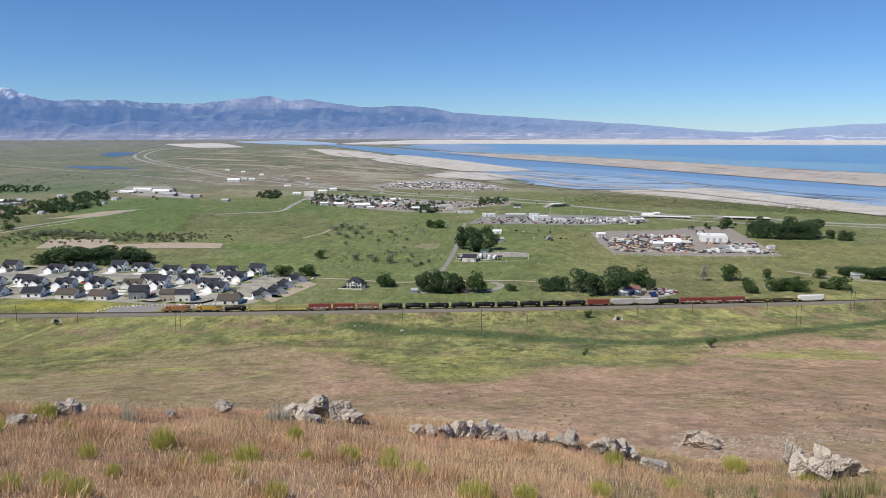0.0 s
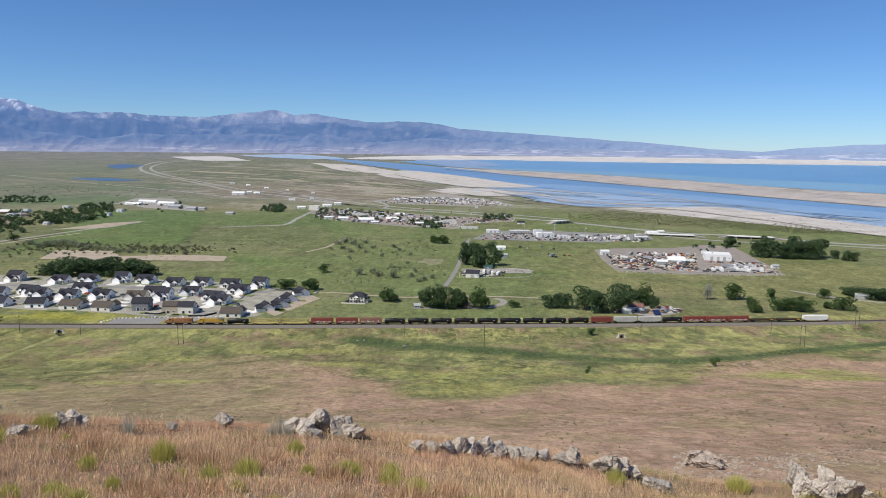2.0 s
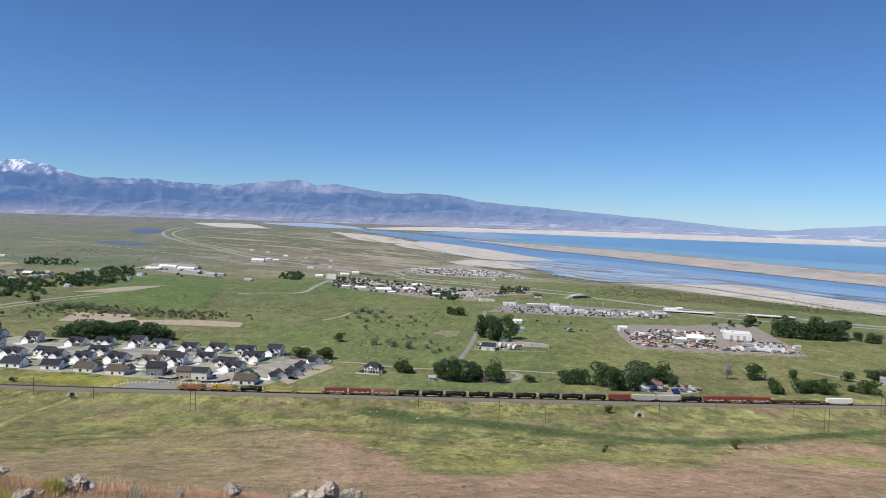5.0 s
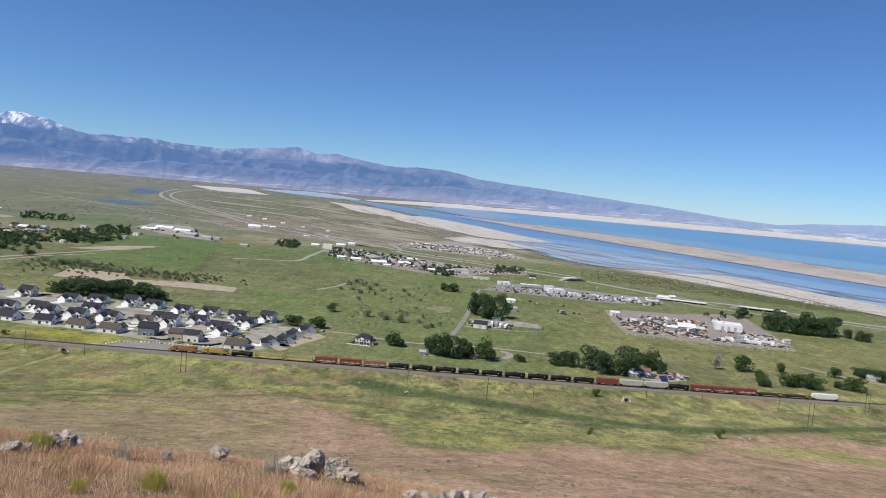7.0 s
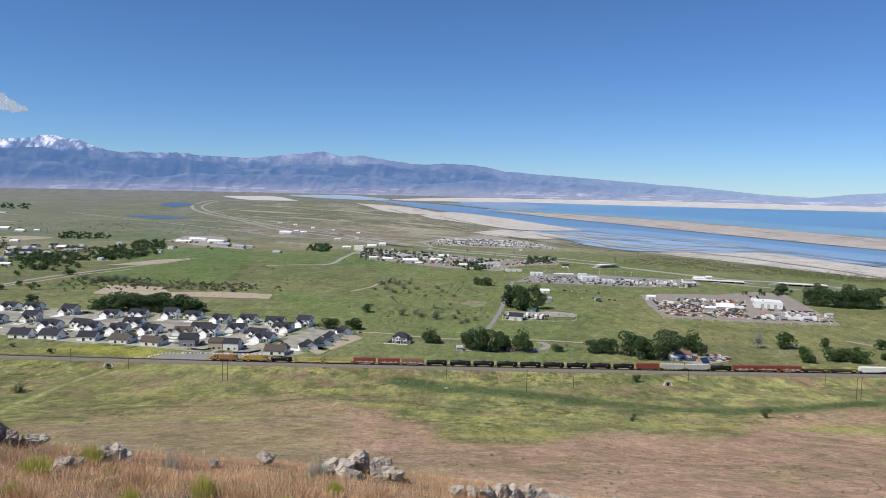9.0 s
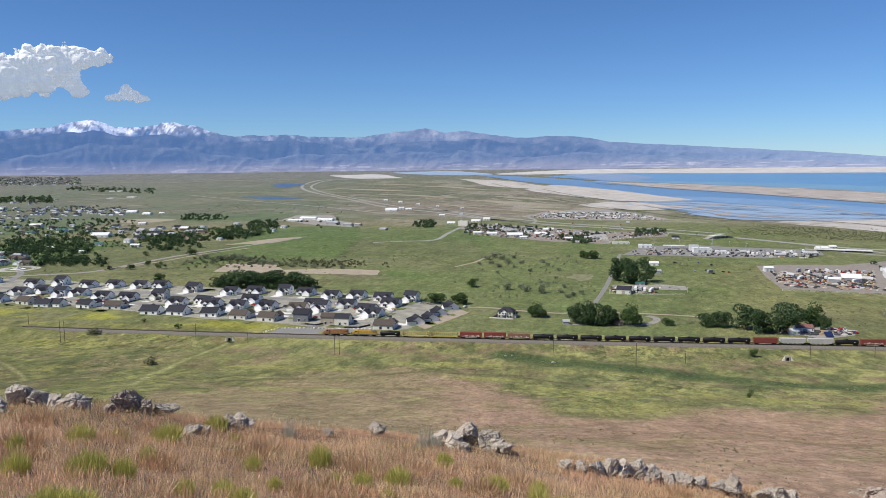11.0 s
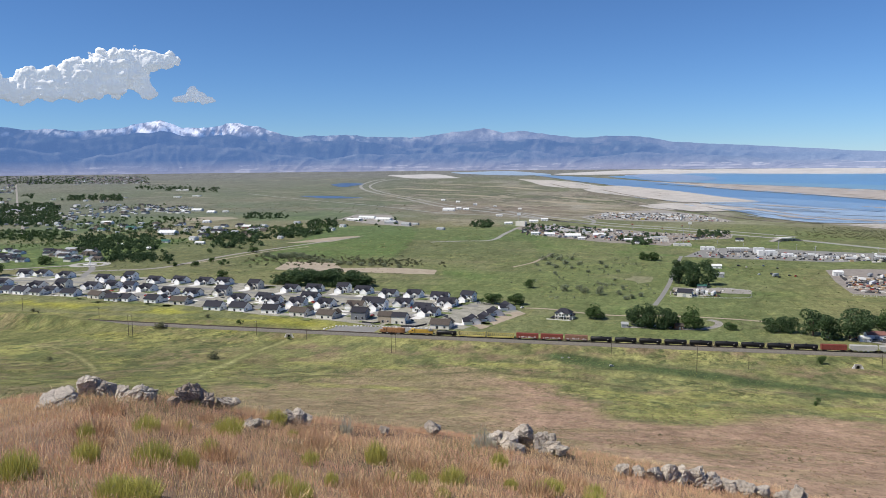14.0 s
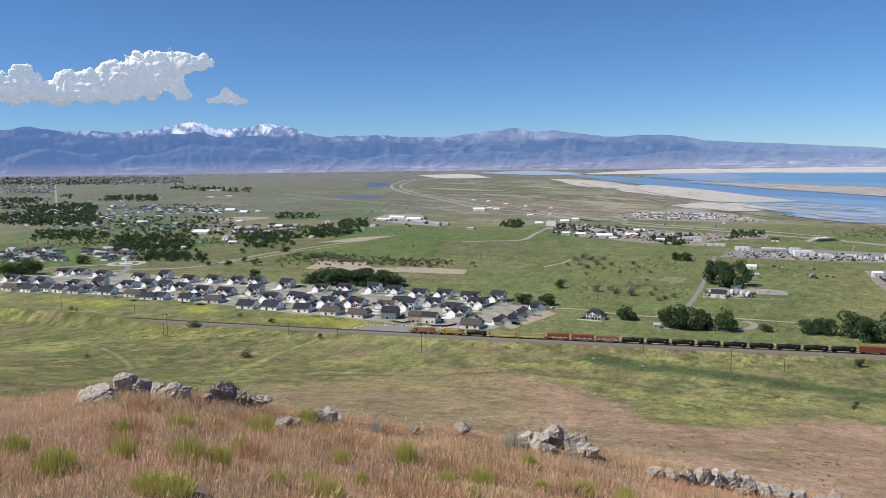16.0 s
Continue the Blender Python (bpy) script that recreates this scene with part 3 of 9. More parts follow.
def spurs(A, W, seed, lean):
    """Spurs and gullies that run down a mountain side, 0 to 1, leaning to and fro as they go."""
    bend = (rough_field(A, W * 2.2, 2.2, seed, 3) - 0.5) * 2.4 + lean * (1 - W) * np.sin(A * 0.9 + seed)
    out = 0
    for size, amount in ((1.7, 0.55), (0.8, 0.28), (0.36, 0.17)):
        out = out + amount * (1 - 2 * np.abs(rough_field(A + bend, W * 1.1 + seed, size, seed + int(size * 10), 1) - 0.5))
    return out


def mountain_side(name, label, az, crest, near, deep, seed, paint, rows=30):
    """One range of the mountains, from the plain up to its crest."""
    w = np.linspace(0, 1, rows)[:, None]
    A, W = az[None] + 0 * w, w + 0 * az[None]
    fold = spurs(A, W, seed, 1.3)
    swell = np.clip(W / 0.25, 0, 1) * np.clip((1 - W) / 0.12, 0.15, 1)
    lift = np.where(W < 0.18, W * 0.45, 0.081 + (W - 0.18) * 1.1207)
    el = np.radians(lift * (crest[None] + 0.52) * (1 + 0.10 * (fold - 0.5) * swell * (W < 0.97)) - 0.52 - 0.4 * (W < 0.001))
    dist = near + deep * W - (fold - 0.5) * 38 * swell
    a = np.radians(A)
    pts = np.c_[(dist * np.sin(a)).ravel(), (dist * np.cos(a)).ravel(), (EYE + dist * np.tan(el)).ravel()]
    deg = np.degrees(el)
    deg[0] = deg[1]
    c = paint(A.ravel(), deg.ravel(), W.ravel(), fold.ravel())
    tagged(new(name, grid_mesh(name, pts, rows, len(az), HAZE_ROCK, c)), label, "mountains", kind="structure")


def build_mountains():
    """A bare snowy range behind, forested ridges before it, and dry hills with pale fans at the foot."""
    az = np.arange(-53, 40, 0.115)
    knots = np.array(RIDGE)
    top = np.interp(az, knots[:, 0], knots[:, 1])
    crag = rough_field(az, az * 0 + 3.3, 1.6, 31, 5) - 0.5
    fine_crag = rough_field(az, az * 0 + 7.7, 0.45, 35, 4) - 0.5
    top = top + fine_crag * 0.16 * np.clip((top - 1.2), 0, 1) + crag * 0.28 * np.clip(top / 2.5, 0.15, 1)
    high = top + 0.52
    mid = high * (0.56 + 0.44 * rough_field(az, az * 0 + 1.1, 4.5, 36, 4)) - 0.52
    mid = np.minimum(mid, top - 0.10 * np.clip(high, 0, 1))
    low = high * (0.24 + 0.44 * rough_field(az, az * 0 + 5.1, 3.0, 37, 4)) - 0.52
    low = np.minimum(low, mid - 0.05)

    def bare(A, deg, W, fold):
        tone = rough_field(A, deg * 1.6, 0.8, 57, 5)
        c = np.tile((0.095, 0.092, 0.090), (len(A), 1))
        c = mix3(c, (0.055, 0.062, 0.062), (tone - 0.42) * 5)
        c = mix3(c, (0.215, 0.20, 0.19), np.exp(-((A + 11.8) / 4.2) ** 2) * np.clip((deg - 1.3) * 2.2, 0, 1) * np.clip(tone * 5 - 1.7, 0, 1))
        # haze painted into the rock colour towards the east
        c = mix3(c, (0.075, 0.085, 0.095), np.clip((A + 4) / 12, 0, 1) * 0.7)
        snow = rough_field(A + deg * 0.6, deg * 1.3, 0.34, 51, 5)
        line = 2.10 - 0.42 * np.exp(-((A + 35.6) / 2.2) ** 2) - 0.12 * np.exp(-((A + 30.8) / 2.4) ** 2)
        peak = np.exp(-((A + 34.0) / 6.3) ** 4) * np.clip((deg - line) * 2.5, 0, 1)
        c = mix3(c, (0.25, 0.215, 0.20), peak * 0.8)
        snowy = peak * np.clip((snow - 0.47 + 0.08 * np.clip(deg - line, 0, 1) - 0.03 * (A > -33)) * 14, 0, 1)
        snowy = snowy + 0.5 * np.exp(-((A + 43) / 4) ** 2) * np.clip((deg - 1.9) * 3, 0, 1) * np.clip((snow - 0.50) * 12, 0, 1)
        snowy = snowy + 0.2 * np.exp(-((A + 22) / 7) ** 2) * np.clip((deg - 1.45) * 3, 0, 1) * np.clip((snow - 0.5) * 9, 0, 1)
        return mix3(c, (0.92, 0.86, 0.80), snowy)

    def forest(A, deg, W, fold):
        tone = rough_field(A, deg * 2.0, 0.7, 58, 5)
        c = np.tile((0.030, 0.040, 0.042), (len(A), 1))
        c = mix3(c, (0.085, 0.085, 0.080), (tone - 0.47) * 5)
        # same eastward haze, mixed into the forest colour
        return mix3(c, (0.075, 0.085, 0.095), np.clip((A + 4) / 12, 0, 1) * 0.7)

    def dry(A, deg, W, fold):
        tone = rough_field(A, deg * 2.2, 0.6, 59, 5)
        c = np.tile((0.075, 0.076, 0.074), (len(A), 1))
        c = mix3(c, (0.045, 0.052, 0.050), (tone - 0.50) * 6)
        c = mix3(c, (0.085, 0.076, 0.074), np.clip((0.0 - deg) * 3, 0, 1))
        fleck = rough_field(A * 0.35, deg * 6.0, 0.5, 71, 3)
        c = mix3(c, (0.34, 0.31, 0.28), np.clip((fleck - 0.66) * 20, 0, 0.5) * np.clip((0.0 - deg) * 8, 0, 1) * np.clip((A + 46) / 6, 0.3, 1))
        trees = np.clip((rough_field(A, deg * 3, 0.5, 72, 3) - 0.42) * 9, 0, 1) * np.exp(-((deg + 0.43) / 0.05) ** 2) * np.clip((4 - A) / 8, 0, 1)
        return mix3(c, (0.025, 0.035, 0.035), trees)

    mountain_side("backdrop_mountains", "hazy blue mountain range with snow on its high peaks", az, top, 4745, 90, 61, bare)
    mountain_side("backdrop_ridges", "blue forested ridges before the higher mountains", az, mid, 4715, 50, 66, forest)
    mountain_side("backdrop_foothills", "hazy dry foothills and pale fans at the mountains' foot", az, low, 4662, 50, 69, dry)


build_mountains()

# ---- lake, shores, ponds ----
sheet("water_lake", [(-257, 4123), (-12, 3899), (237, 3712), (557, 3470), (857, 3150), (1059, 2758), (1233, 2485), (1347, 2305), (1390, 2126)], [(-274, 4396), (-13, 4456), (284, 4450), (700, 4376), (1160, 4277), (1586, 4148), (1980, 4012), (2260, 3890), (2461, 3791)], WATER, "calm blue salt lake stretching to a far white shore", "lake", lift=0.9, ragged=8, cols=160, taper=(0.15, 0))
sheet("shore_far", [(-617, 4289), (-46, 4439), (700, 4376), (1586, 4148), (2446, 3767)], [(-557, 4586), (-48, 4645), (736, 4605), (1673, 4381), (2554, 3940)], SALT, "white salt flat along the far shore", "salt flat", lift=0.5, ragged=20, cols=160, taper=(0.15, 0))
sheet("shore_spit", [(-124, 3806), (171, 3488), (388, 3142), (567, 2864), (761, 2454), (940, 2045), (1051, 1793), (1096, 1673)], [(-132, 4035), (184, 3759), (439, 3565), (667, 3375), (947, 3062), (1184, 2582), (1347, 2305), (1390, 2126)], SPIT, "brownish mud spit between the lake and a channel", "mud flat", lift=0.7, ragged=8, cols=160, taper=(0.2, 0))
sheet("water_channel", [(-669, 4220), (-566, 4146), (-226, 3619), (37, 3069), (224, 2594), (377, 2343), (512, 2174), (614, 1977), (685, 1776), (749, 1626), (859, 1462), (907, 1380)], [(-710, 4476), (-598, 4388), (-257, 4123), (45, 3761), (285, 3310), (485, 3019), (639, 2717), (761, 2454), (855, 2222), (930, 2022), (1040, 1775), (1096, 1673)], CHANNEL, "deep blue water channel along the shore", "water", lift=1.1, ragged=6, cols=200, taper=(0.12, 0))
sheet("water_shallow", [(115, 2344), (179, 2071), (281, 1740), (403, 1705), (536, 1723), (619, 1739), (676, 1596), (729, 1462), (775, 1317), (817, 1241)], [(126, 2563), (224, 2594), (382, 2372), (518, 2200), (621, 2000), (665, 1870), (729, 1722), (788, 1582), (866, 1474), (914, 1391)], SHALLOW, "pale blue shallows over mud", "water", lift=0.8, ragged=22, cols=200, rows=10, taper=(0.1, 0))
sheet("shore_beach", [(320, 1673), (426, 1554), (534, 1380), (596, 1288), (692, 1173), (738, 1120)], [(349, 1689), (469, 1714), (619, 1739), (704, 1526), (775, 1317), (817, 1241)], SAND, "pale sandy beach along the shallows", "beach", lift=0.6, ragged=4, cols=120, taper=(0.15, 0))
sheet("shore_flat_west", [(-723, 3995), (-475, 3474), (-301, 3268), (-185, 3357)], [(-746, 4125), (-548, 4013), (-345, 3752), (-194, 3531)], SAND, "pale dry mud flat by the channel", "mud flat", lift=0.5, ragged=12, taper=(0.4, 0.4))
sheet("shore_flat_middle", [(-310, 3165), (-128, 2850), (1, 2600), (93, 2465), (198, 2470), (315, 2500)], [(-300, 3330), (-201, 3556), (-63, 3400), (97, 3102), (192, 2840), (312, 2560)], SAND, "wide pale dry mud flat by the channel", "mud flat", lift=1.15, ragged=8, taper=(0.12, 0.1), cols=120)
sheet("shore_flat_east", [(-60, 2230), (40, 2080), (128, 2040), (230, 2090)], [(-50, 2330), (47, 2431), (133, 2385), (222, 2170)], SAND, "pale dry mud flat with bluish wet patches", "mud flat", lift=1.0, ragged=6, taper=(0.2, 0.2))
sheet("shore_north_flat", [(-1540, 4163), (-1370, 4060), (-1220, 4040), (-1060, 4050)], [(-1530, 4266), (-1427, 4300), (-1250, 4330), (-1080, 4190)], SALT, "white salt pan in the far plain", "salt flat", lift=0.5, ragged=10, taper=(0.4, 0.4))
sheet("water_inlet", [(-1244, 4374), (-914, 4344), (-583, 4272)], [(-1176, 4486), (-889, 4546), (-619, 4544)], SHALLOW, "far blue inlet of the lake", "water", lift=0.7, ragged=8, taper=(0.4, 0.4))
sheet("water_pond", [(-1552, 3415), (-1437, 3312), (-1396, 3488)], [(-1601, 3572), (-1566, 3645), (-1467, 3667)], POND, "dark blue pond in the marsh", "pond", lift=0.5, taper=(0.5, 0.5))
sheet("water_pond_long", [(-1339, 2630), (-1148, 2553), (-1035, 2577)], [(-1338, 2728), (-1218, 2708), (-1075, 2655)], POND, "long narrow blue pond in the pasture", "pond", lift=0.5, taper=(0.5, 0.5))

way("dike_spit", [(-11, 3669), (169, 3444), (383, 3101), (560, 2827), (751, 2423), (930, 2022), (1040, 1775), (1086, 1657)], 13, DIKE, "low dark dike along the mud spit", "dike", lift=2.2, n=140)
way("dike_beach", [(441, 1706), (506, 1626), (570, 1474), (612, 1369), (634, 1268), (682, 1157)], 7, DIKE, "low dark dike across the beach", "dike", lift=1.2, n=100)
way("dike_flat", [(-226, 3228), (-49, 2732), (102, 2436), (267, 2450), (415, 2463)], 10, DIKE, "low dark dike across the mud flat", "dike", lift=1.2, n=100)
way("dike_shore", [(-505, 3697), (-228, 2950), (-41, 2315), (112, 1976), (229, 1740), (370, 1673)], 9, DIKE, "dark edge of the shore road", "dike", lift=1.0, n=100)

SHELF = water_mat("shelf_water", (0.215, 0.335, 0.495), 0.35, 6.0)
sheet("water_shelf", [(224, 2594), (377, 2343), (512, 2174), (614, 1977), (685, 1776), (749, 1626), (859, 1462), (907, 1380)], [(250, 2900), (430, 2680), (575, 2440), (690, 2210), (770, 1990), (840, 1820), (950, 1620), (1002, 1527)], SHELF, "paler water over a shelf beside the channel", "water", lift=1.25, ragged=10, cols=140, taper=(0.3, 0))
MAUVE = water_mat("mud_water", (0.235, 0.32, 0.475), 0.4, 6.0)
sheet("water_mud", [(-187, 4271), (1, 3960), (139, 3790), (260, 3770)], [(-185, 4445), (0, 4445), (164, 4435), (310, 4400)], MAUVE, "thin mauve water over mud at the lake's end", "water", lift=1.45, ragged=10, cols=90, taper=(0.3, 0.5))
LIGHT_WATER = water_mat("lake_edge_water", (0.19, 0.34, 0.47), 0.35, 6.0)
sheet("water_lake_edge", [(-12, 3899), (237, 3712), (557, 3470), (857, 3150), (1059, 2758), (1233, 2485), (1347, 2305), (1390, 2126)], [(-12, 4037), (249, 3895), (595, 3712), (945, 3476), (1207, 3148), (1448, 2922), (1608, 2756), (1684, 2582)], LIGHT_WATER, "paler shallow water along the lake's near shore", "water", lift=1.3, ragged=6, cols=140, taper=(0.3, 0))
for spots, far in (([(162, 2257), (244, 2095), (319, 1891)], [(183, 2315), (259, 2160), (334, 1933)]), ([(258, 2374), (359, 2229), (468, 2121)], [(262, 2403), (365, 2268), (474, 2147)]), ([(316, 1870), (406, 1776), (520, 1758)], [(328, 1901), (414, 1812), (528, 1784)]), ([(527, 2311), (593, 2173), (642, 2121)], [(534, 2340), (604, 2214), (650, 2146)]), ([(566, 2070), (637, 1912), (679, 1794)], [(572, 2095), (645, 1937), (685, 1812)]), ([(245, 1977), (296, 1831), (350, 1758)], [(257, 2010), (309, 1870), (355, 1785)])):
    sheet("shore_bar", spots, far, SPIT, "thin wet mud bar in the shallows", "mud bar", lift=1.4, ragged=3, cols=60, rows=4, taper=(0.5, 0.5))
for spots, far in (([(-1164, 3235), (-943, 3141), (-711, 3043)], [(-1180, 3314), (-973, 3240), (-729, 3121)]), ([(-855, 2845), (-692, 2785), (-477, 2623)], [(-866, 2918), (-699, 2857), (-489, 2690)]), ([(-890, 3482), (-662, 3376), (-430, 3140)], [(-893, 3546), (-679, 3460), (-440, 3220)]), ([(-416, 2494), (-249, 2315), (-106, 2229)], [(-423, 2591), (-252, 2435), (-110, 2315)]), ([(-374, 2727), (-240, 2594), (-118, 2467)], [(-375, 2817), (-249, 2695), (-121, 2546)]), ([(-222, 2070), (-124, 1977), (-34, 1911)], [(-223, 2147), (-129, 2058), (-35, 1977)]), ([(-1191, 3615), (-1025, 3597), (-860, 3574)], [(-1198, 3678), (-1043, 3660), (-875, 3638)])):
    sheet("salt_streak", spots, far, MARSH, "pale salt-crusted streak in the marsh", "salt flat", lift=0.5, ragged=14, cols=70, rows=4, taper=(0.5, 0.5))



def bars(name, near, far, n, length, wide, material, label, seed, lift, span=(0.0, 1.0)):
    """Ragged lens-shaped banks of mud, weed or salt strewn along a shore."""
    rng = random.Random(seed)
    a, b = curve_points(near, 60), curve_points(far, 60)
    s = Shape()
    for _ in range(n):
        u, v = rng.uniform(1, 57), rng.uniform(*span)
        i, f = int(u), u - int(u)
        p = (a[i] * (1 - f) + a[i + 1] * f) * (1 - v) + (b[i] * (1 - f) + b[i + 1] * f) * v
        d = (a[i + 1] - a[i]) * (1 - v) + (b[i + 1] - b[i]) * v
        t = math.atan2(d[1], d[0]) + rng.uniform(-0.12, 0.12)
        h, w = length * rng.uniform(0.3, 1.0), wide * rng.uniform(0.3, 1.0)
        ring = []
        for k in range(16):
            g = 2 * math.pi * k / 16
            q = rng.uniform(0.55, 1.15)
            e, c = h * math.cos(g) * q, w * math.sin(g) * q
            x, y = p[0] + e * math.cos(t) - c * math.sin(t), p[1] + e * math.sin(t) + c * math.cos(t)
            ring.append((x, y, height(x, y) + lift + 0.02 * rng.random()))
        s.add(ring, [tuple(range(16))])
    tagged(new(name, s.mesh(name, material)), label, "mud bars", kind="stuff")


WEEDY = mat("shore_weed", (0.265, 0.235, 0.19), 0.95, var=0.3, size=30)
WET = mat("wet_mud", (0.30, 0.36, 0.44), 0.6, var=0.3, size=30)
SHOAL_NEAR, SHOAL_FAR = [(148, 2071), (281, 1740), (403, 1705), (536, 1723), (619, 1739), (676, 1596), (729, 1462), (775, 1317)], [(181, 2529), (382, 2372), (518, 2200), (621, 2000), (665, 1870), (729, 1722), (788, 1582), (866, 1474)]
bars("mud_bars", SHOAL_NEAR, SHOAL_FAR, 9, 90, 6, SPIT, "pale mud bars in the shallows", 1, 1.5)
bars("mud_bars", SHOAL_NEAR, SHOAL_FAR, 44, 150, 9, WET, "dark wet mud banks in the shallows", 2, 1.6)
bars("mud_bars", SHOAL_NEAR, SHOAL_FAR, 16, 120, 9, CHANNEL, "deeper blue pools in the shallows", 3, 1.7)
SPIT_NEAR, SPIT_FAR = [(44, 3669), (388, 3142), (567, 2864), (761, 2454), (940, 2045), (1051, 1793)], [(46, 3899), (439, 3565), (667, 3375), (947, 3062), (1184, 2582), (1347, 2305)]
bars("mud_bars", SPIT_NEAR, SPIT_FAR, 16, 160, 15, WEEDY, "brown weed banks on the mud spit", 4, 1.2)
bars("mud_bars", SPIT_NEAR, SPIT_FAR, 26, 200, 14, SAND, "pale sand streaks on the mud spit", 5, 1.3)
bars("mud_bars", SPIT_NEAR, SPIT_FAR, 10, 160, 7, SHALLOW, "standing water on the mud spit", 6, 1.4)
FLAT_NEAR, FLAT_FAR = [(-475, 3474), (-206, 2950), (-7, 2405), (164, 1891), (276, 1706)], [(-415, 3886), (-108, 3315), (114, 2732), (287, 2466), (306, 1812)]
bars("mud_bars", FLAT_NEAR, FLAT_FAR, 14, 110, 7, WEEDY, "brown weed streaks on the pale flats", 7, 1.45)
bars("mud_bars", FLAT_NEAR, FLAT_FAR, 8, 100, 6, SHALLOW, "thin blue water on the pale flats", 8, 1.5)
BEACH_NEAR, BEACH_FAR = [(345, 1673), (430, 1568), (542, 1402), (604, 1307), (701, 1190)], [(347, 1681), (462, 1689), (607, 1706), (692, 1499), (763, 1297)]
bars("mud_bars", BEACH_NEAR, BEACH_FAR, 20, 70, 5, MARSH, "tan wrack lines on the beach", 9, 0.75)
MARSH_NEAR, MARSH_FAR = [(-1019, 2563), (-638, 2227), (-316, 1891), (-114, 1812), (23, 1891)], [(-1244, 3693), (-1031, 3817), (-584, 3512), (-222, 2875), (-7, 2344)]
bars("mud_bars", MARSH_NEAR, MARSH_FAR, 60, 110, 9, MARSH, "pale salt streaks in the marsh", 10, 0.3)
bars("mud_bars", MARSH_NEAR, MARSH_FAR, 60, 130, 12, WEEDY, "dark weed streaks in the marsh", 11, 0.35)
PLAIN_NEAR, PLAIN_FAR = [(-1796, 2292), (-1308, 2075), (-1086, 2224), (-632, 2001), (-351, 1858)], [(-2744, 3511), (-2362, 3758), (-1940, 3981), (-1248, 3960), (-741, 3916)]
bars("mud_bars", PLAIN_NEAR, PLAIN_FAR, 70, 150, 10, WEEDY, "dark grass streaks across the far pasture", 12, 0.3)
bars("mud_bars", PLAIN_NEAR, PLAIN_FAR, 40, 120, 8, MARSH, "pale dry streaks across the far pasture", 13, 0.35)

# ---- roads, lots and bare earth ----
way("road_interstate", [(-1353, 4018), (-1474, 3904), (-1433, 3568), (-1315, 3253), (-1144, 2963), (-870, 2573), (-622, 2173), (-410, 1933), (-235, 1706), (-99, 1568), (18, 1500)], 15, HIGHWAY, "pale two-lane carriageway curving across the plain", n=160)
way("road_carriageway", [(-1297, 4031), (-1420, 3874), (-1386, 3577), (-1289, 3297), (-1102, 2969), (-852, 2606), (-605, 2227), (-394, 2000), (-215, 1757), (-77, 1611), (128, 1474), (225, 1391)], 12, HIGHWAY, "second pale carriageway of the highway", n=160)
way("road_shore", [(18, 1500), (123, 1414), (217, 1338), (297, 1250), (369, 1181), (449, 1158), (544, 1084), (621, 1052), (662, 1026)], 16, HIGHWAY, "pale highway running beside the lake shore", n=120)
way("road_lower", [(296, 1173), (351, 1120), (419, 1078), (494, 1065), (560, 1039), (643, 997)], 9, HIGHWAY, "frontage road below the highway")
way("road_frontage", [(-1626, 2787), (-1261, 2512), (-1013, 2326), (-766, 2121), (-542, 1891), (-358, 1812), (-177, 1642)], 9, HIGHWAY, "narrow pale country road")
way("road_ramp", [(-493, 2173), (-348, 1912), (-252, 1740), (-177, 1642), (-135, 1611), (-138, 1706), (-175, 1812)], 8, HIGHWAY, "curved slip road of the highway")
way("road_town", [(-361, 1190), (-314, 1215), (-269, 1241), (-269, 1359), (-269, 1474)], 8, HIGHWAY, "grey road leading into the town")
way("road_lane", [(-1, 700), (6, 757), (14, 839), (22, 957), (32, 1078)], 4.6, ASPHALT, "straight grey lane between pastures")
way("road_west", [(-778, 649), (-689, 764), (-616, 813), (-602, 880), (-594, 967), (-572, 1047), (-535, 1178), (-513, 1252)], 9, GRAVEL, "pale gravel road along the fields", n=100)
way("road_west_track", [(-608, 837), (-581, 916), (-567, 1002), (-533, 1088)], 5, DIRT, "dirt track beside the gravel road")
way("road_north", [(-1180, 1177), (-1459, 1455), (-1883, 1864), (-2512, 2488), (-3088, 3057)], 7, GRAVEL, "straight road running north through orchards")
way("road_track_field", [(-173, 921), (-156, 968), (-149, 1020), (-144, 1071)], 4, DIRT, "pale dirt track in the green pasture")
way("road_farm", [(-112.9, 661.6), (-92.7, 661.7), (-61.5, 651.1), (-31.5, 646.3), (8.0, 654.0), (52.8, 653.8), (87.0, 648.6)], 4, DIRT, "farm track along the foot of the pasture")
way("road_drive", [(-25.8, 602.0), (2.8, 604.2), (30.6, 606.5), (45.4, 619.8), (49.0, 636.6), (42.4, 646.1)], 6, GRAVEL, "gravel drive beside the farmhouse")
way("road_corner", [(323, 700), (340, 680), (356, 662), (386, 646), (417, 639)], 5, GRAVEL, "gravel farm drive")
patch("lot_housing", [(-693, 604), (-607, 615), (-533, 620), (-413, 600), (-329.2, 578.4), (-261.2, 571.6), (-194.6, 553.7), (-146.1, 562.3), (-138.2, 586.2), (-107.9, 636.9), (-131.2, 667.9), (-162, 686), (-226, 712), (-357, 726), (-444, 732), (-566, 745), (-682, 756), (-753, 729), (-792, 691)], PLOT, "pale graded ground and driveways of the new housing", "lot", lift=0.06)
patch("street_cul_de_sac", [(-248.8, 532.6), (-245.7, 553.9), (-193.1, 557.7), (-191.6, 577.0), (-180.7, 573.1), (-187.2, 537.7), (-198.0, 533.1)], ASPHALT, "grey asphalt street end below the houses", "street", lift=0.12)
